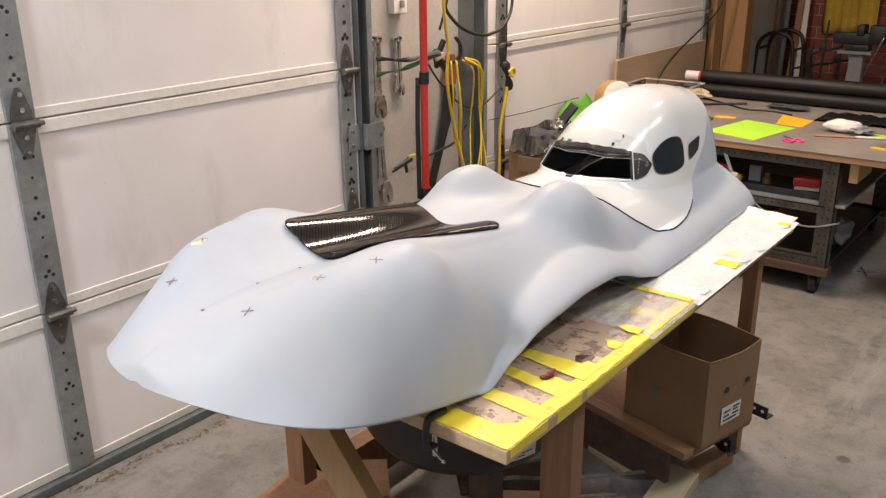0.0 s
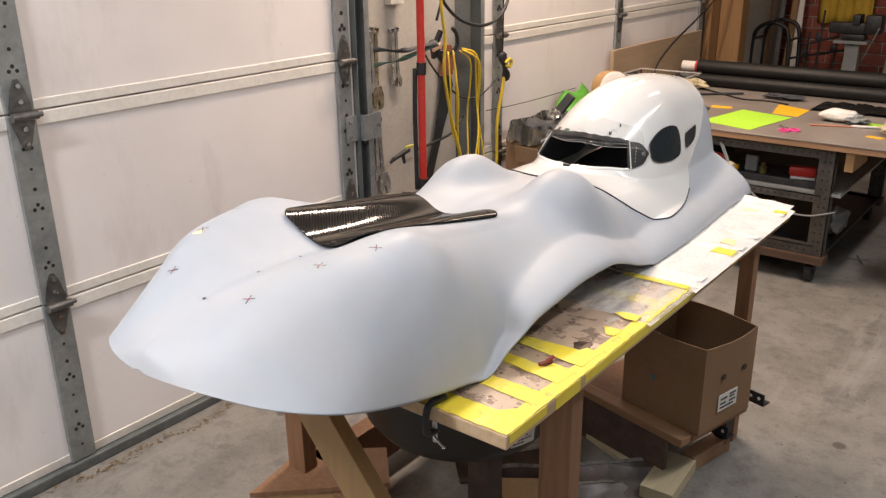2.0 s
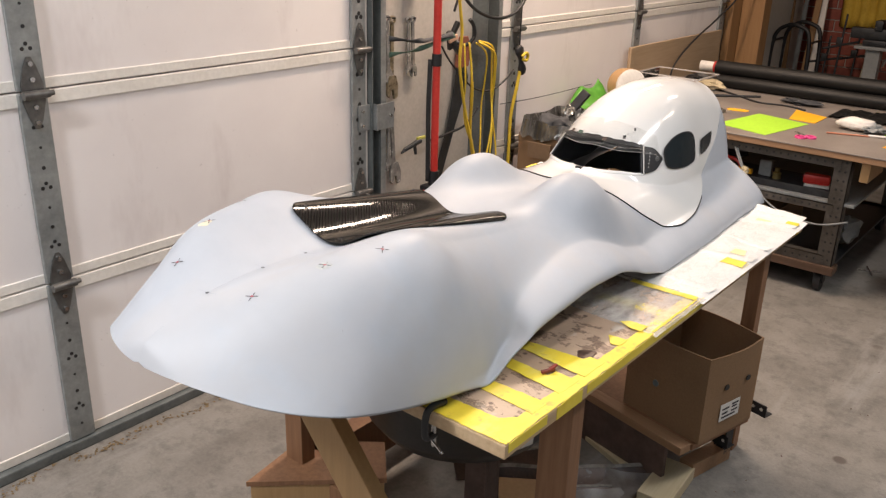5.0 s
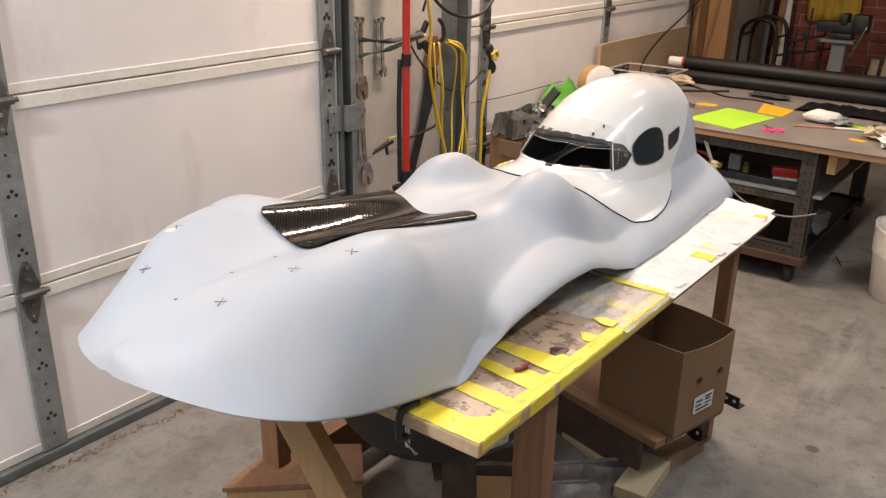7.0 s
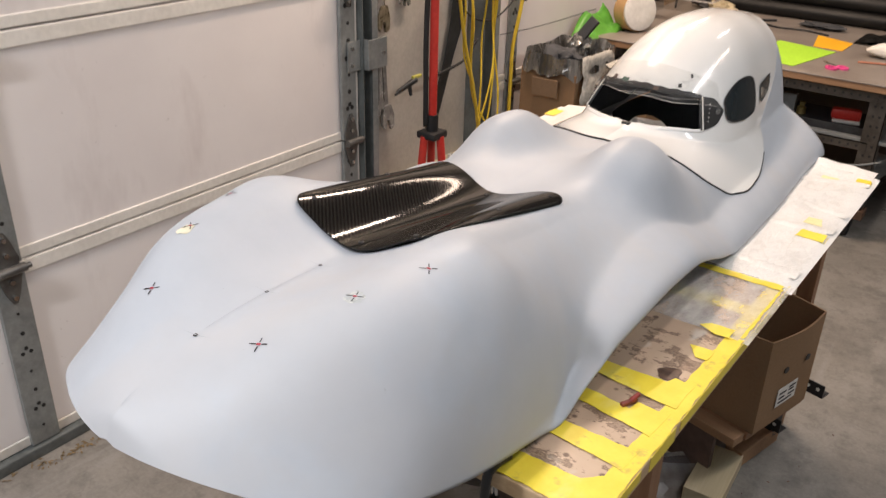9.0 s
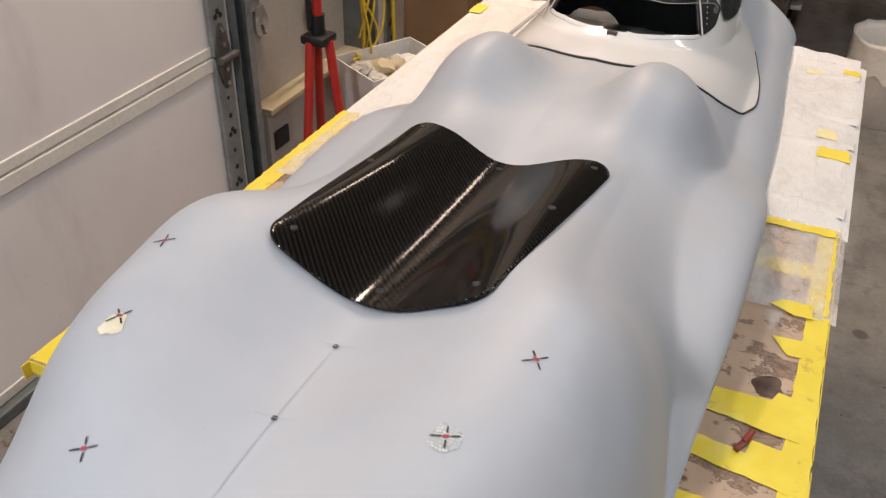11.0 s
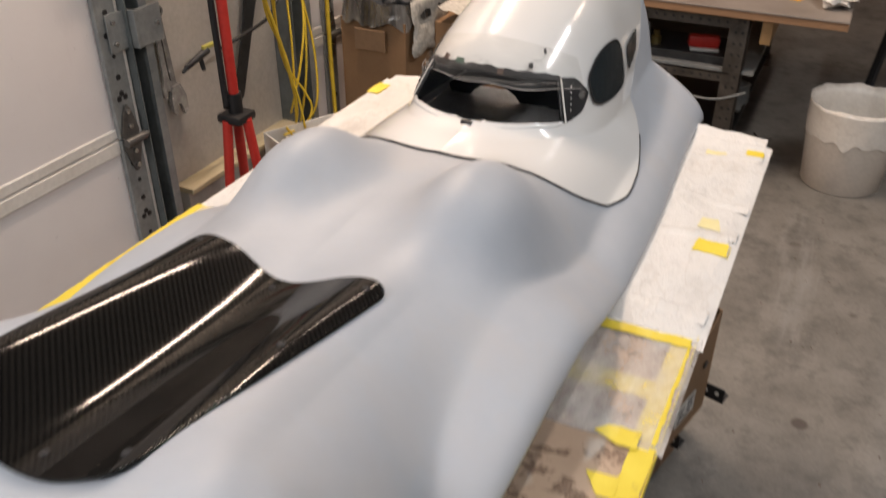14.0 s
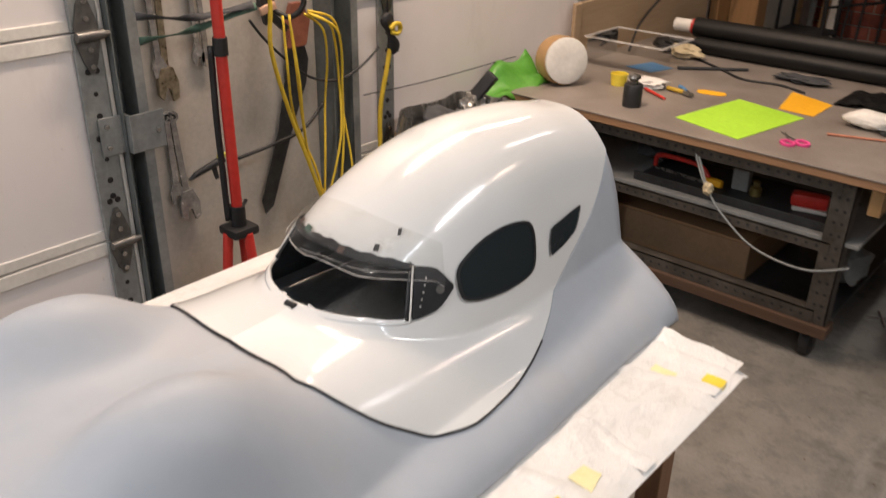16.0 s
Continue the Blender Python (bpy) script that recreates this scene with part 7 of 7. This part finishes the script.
# ---- far corner ----
lp = thing("plywood_sheet", "tan wooden panel leaning on the second door", "panel")
part("sheet", boxed(WX + 0.03, WX + 0.05, 4.80, 6.20, 0.55, 1.00, bev=0.003), PANEL_WOOD, lp)
part("edge_strip", boxed(WX + 0.05, WX + 0.062, 4.78, 4.83, 0.0, 1.00, bev=0.003), PANEL_WOOD, lp)
part("lower_sheet", boxed(WX + 0.03, WX + 0.05, 4.83, 6.20, 0.0, 0.55, bev=0.003), PANEL_WOOD, lp)
po = thing("timber_post", "orange-brown timber post standing at the door end", "post")
part("face", boxed(-2.44, -2.27, 6.55, 6.70, 0, 2.3, bev=0.006), ORANGE_WOOD, po)
po2 = thing("timber_post", "dark orange timber standing against the wall", "post")
part("face", boxed(-2.50, -2.445, 6.40, 6.62, 0, 2.3, bev=0.004), ORANGE_WOOD, po2)
for x, y, w, mt, lab in ((-2.60, 7.92, 0.05, PALE_WOOD, "pale plank leaning on the far wall"), (-2.50, 7.95, 0.055, ORANGE_WOOD, "orange plank leaning on the far wall"), (-2.42, 7.98, 0.035, GREY_STEEL, "grey steel bar leaning on the far wall"), (-2.35, 8.00, 0.05, ORANGE_WOOD, "brown plank leaning on the far wall"), (-2.28, 8.05, 0.07, RAIL_PAINT, "cream painted board leaning on the far wall")):
    ob = link("leaning_plank", boxed(-w / 2, w / 2, -0.012, 0.012, 0, 2.2, bev=0.002), mt)
    ob.matrix_world = pose(x, y, 0, -3, random.uniform(-2, 2), 0)
    tagged(ob, lab, "plank", group="planks at the far wall")
gp = thing("grey_cabinet", "grey steel cabinet in the far corner", "cabinet")
part("body", boxed(-2.80, -2.55, 7.2, 7.7, 0, 1.9, bev=0.006), GREY_STEEL, gp)
part("door", boxed(-2.55, -2.545, 7.22, 7.68, 0.1, 1.85, bev=0.004), GREY_STEEL, gp)


def cane(pts, r, mat, parent, name="tube"):
    bm = bmesh.new()
    sweep(bm, pts, r, 8)
    return part(name, bm, mat, parent, smooth="all")


ch = thing("tube_chair", "black tubular steel chair frame standing at the far wall", "chair", at=(-2.36, 7.6, 0))
for y in (0, 0.30):
    cane([(-0.14, y, 0.0), (-0.16, y, 0.45), (-0.15, y, 0.82), (-0.06, y, 0.93), (0.06, y, 0.93), (0.14, y, 0.84), (0.16, y, 0.45), (0.15, y, 0.0)], 0.017, BLACK, ch)
for z in (0.45, 0.80):
    cane([(-0.15, 0.0, z), (-0.15, 0.30, z)], 0.010, BLACK, ch, "cross_tube")
    cane([(0.15, 0.0, z), (0.15, 0.30, z)], 0.010, BLACK, ch, "cross_tube")
part("seat", boxed(-0.17, 0.17, 0.0, 0.30, 0.44, 0.47, bev=0.01), DARK_CLOTH, ch, smooth=True)
vs = thing("bench_vise", "dark bench vise with a bright handle on a grey pedestal", "vise", at=(-1.72, 7.7, 0))
part("pedestal", boxed(-0.055, 0.055, -0.05, 0.05, 0.02, 0.80, bev=0.01), GREY_STEEL, vs, "grey steel pedestal")
part("foot", boxed(-0.16, 0.16, -0.16, 0.16, 0, 0.02, bev=0.004), GREY_STEEL, vs)
part("top_plate", boxed(-0.14, 0.12, -0.10, 0.10, 0.80, 0.825, bev=0.004), GREY_STEEL, vs)
part("base", boxed(-0.09, 0.09, -0.07, 0.07, 0.825, 0.875, bev=0.012), DARK_STEEL, vs, smooth=True)
part("body", boxed(-0.20, 0.10, -0.05, 0.05, 0.875, 0.965, bev=0.018), DARK_STEEL, vs, smooth=True)
part("fixed_jaw", boxed(-0.02, 0.04, -0.075, 0.075, 0.95, 1.03, bev=0.008), DARK_STEEL, vs, smooth=True)
part("moving_jaw", boxed(0.075, 0.20, -0.07, 0.07, 0.88, 1.03, bev=0.016), DARK_STEEL, vs, smooth=True)
cane([(0.20, -0.09, 0.95), (0.10, -0.10, 0.68)], 0.009, CHROME, vs, "handle")
for x, y, h, mt in ((-2.02, 7.75, 1.05, DARK_STEEL), (-2.16, 7.9, 0.85, DARK_STEEL), (-1.95, 8.0, 0.9, DARK_STEEL)):
    stn = thing("machine_stand", "dark steel tool stand with arms at the far wall", "stand", at=(x, y, 0), group="stands at the far wall")
    cane([(0, 0, 0.0), (0.01, 0, h * 0.5), (0.03, 0, h)], 0.009, mt, stn, "post")
    cane([(-0.12, 0.0, h * 0.72), (0.02, 0.0, h * 0.76), (0.16, -0.02, h * 0.80)], 0.010, mt, stn, "arm")
    cane([(-0.14, 0, 0.0), (0.0, 0, 0.16), (0.14, 0.0, 0.0)], 0.010, mt, stn, "foot")
    cane([(0.0, -0.14, 0.0), (0.0, 0, 0.16), (0.0, 0.14, 0.0)], 0.010, mt, stn, "foot")
    part("clamp", boxed(-0.02, 0.03, -0.015, 0.015, h * 0.76, h * 0.82, bev=0.006), mt, stn, smooth=True)
bm = bmesh.new()
rows = []
for i in range(15):
    x = -2.18 + 0.46 * i / 14
    rows.append([bm.verts.new((x, FAR - 0.06 + 0.035 * math.sin(i * 1.5 + z * 2), z + 0.03 * noise.noise(Vector((x * 5, z, 0))))) for z in np.linspace(0.90, 1.7, 10)])
for A, B in zip(rows, rows[1:]):
    for k in range(9):
        bm.faces.new((A[k], A[k + 1], B[k + 1], B[k]))
bm.normal_update()
bmesh.ops.solidify(bm, geom=bm.faces[:], thickness=0.003)
tagged(link("yellow_coat", bm, YELLOW_CLOTH, smooth="all"), "yellow cloth hanging in folds on the brick wall", "cloth")
for x, z, w, h in ((-1.56, 0.0, 0.07, 0.62), (-1.45, 0.0, 0.08, 1.25), (-1.88, 0.0, 0.12, 0.60)):
    ob = link("wood_offcut", boxed(-w / 2, w / 2, -0.012, 0.012, 0, h, bev=0.002), PALE_WOOD)
    ob.matrix_world = pose(x, FAR - 0.10, z, -4, 3, 0)
    tagged(ob, "pale wood offcut leaning on the brick wall", "offcut", group="offcuts at the far wall")
rope([(-2.30, 6.5, 1.75), (-2.33, 6.2, 1.28), (-2.36, 5.95, 1.12), (-2.38, 5.6, 0.98), (-2.36, 5.3, 0.86), (-2.30, 5.1, 0.76)], 0.006, BLACK, "black_cable", "black cable hanging down to the bench")
rope([(-1.45, 8.0, 1.6), (-1.40, 7.9, 1.1), (-1.30, 7.85, 0.7), (-1.25, 7.8, 0.4), (-1.25, 7.8, 0.01)], 0.006, BLACK, "black_cable", "black cable hanging at the brick wall")

# ---- lamp housings under the ceiling ----
for sx, sy, sl, power, tint in STRIPS:
    fx = thing("ceiling_light", "white fluorescent strip light under the ceiling", "ceiling light", at=(sx, sy, CEILING - 0.115), group="strip lights")
    part("housing", boxed(-0.07, 0.07, -sl / 2 - 0.05, sl / 2 + 0.05, 0.0, 0.115, bev=0.006), WHITE_PLASTIC, fx)

# ---- floor details ----
random.seed(77)
bm = bmesh.new()
for k in range(900):
    y = random.uniform(-0.6, 2.5)
    x = WX + 0.075 + 0.02 * math.sin(y * 5) + 0.015 * math.sin(y * 17) + random.gauss(0, 0.012)
    r, a, h = random.uniform(0.003, 0.009), random.uniform(0, 6.3), random.uniform(0.001, 0.005)
    q = [bm.verts.new((x + r * math.cos(a + b) * w, y + r * math.sin(a + b) * w, 0.001 + h * random.random())) for b, w in ((0, 1), (1.6, 0.5), (3.1, 1), (4.7, 0.5))]
    bm.faces.new(q)
tagged(link("swept_debris", bm, mottled("dry_leaf_litter", (0.10, 0.07, 0.035), (0.26, 0.18, 0.09), 60, 0.9)), "line of dry litter swept along the door", "litter", kind="stuff")
bm = bmesh.new()
for k in range(260):
    x, y = random.uniform(-0.9, 1.2), random.uniform(2.2, 5.4)
    r, a = random.uniform(0.002, 0.007), random.uniform(0, 6.3)
    q = [bm.verts.new((x + r * math.cos(a + b) * w, y + r * math.sin(a + b) * w, 0.0015)) for b, w in ((0, 1), (1.4, 0.6), (3.0, 0.9), (4.4, 0.5))]
    bm.faces.new(q)
tagged(link("floor_crumbs", bm, mottled("dark_crumbs", (0.03, 0.022, 0.018), (0.16, 0.08, 0.055), 30, 0.8)), "scattered dark crumbs and paint flecks on the concrete", "litter", kind="stuff")

# ---- bricks, last: the stretch of wall that shows above and beside the bench ----
full, half_b = brick_mesh(0.295), brick_mesh(0.143)
for row in range(14):
    z = 0.25 + row * 0.1
    x = WX - 0.05 - (0.152 if row % 2 else 0.0)
    while x < -0.35:
        ob = new("brick", full)
        ob.matrix_world = pose(x, FAR, z)
        ob.parent = wall_north
        x += 0.305
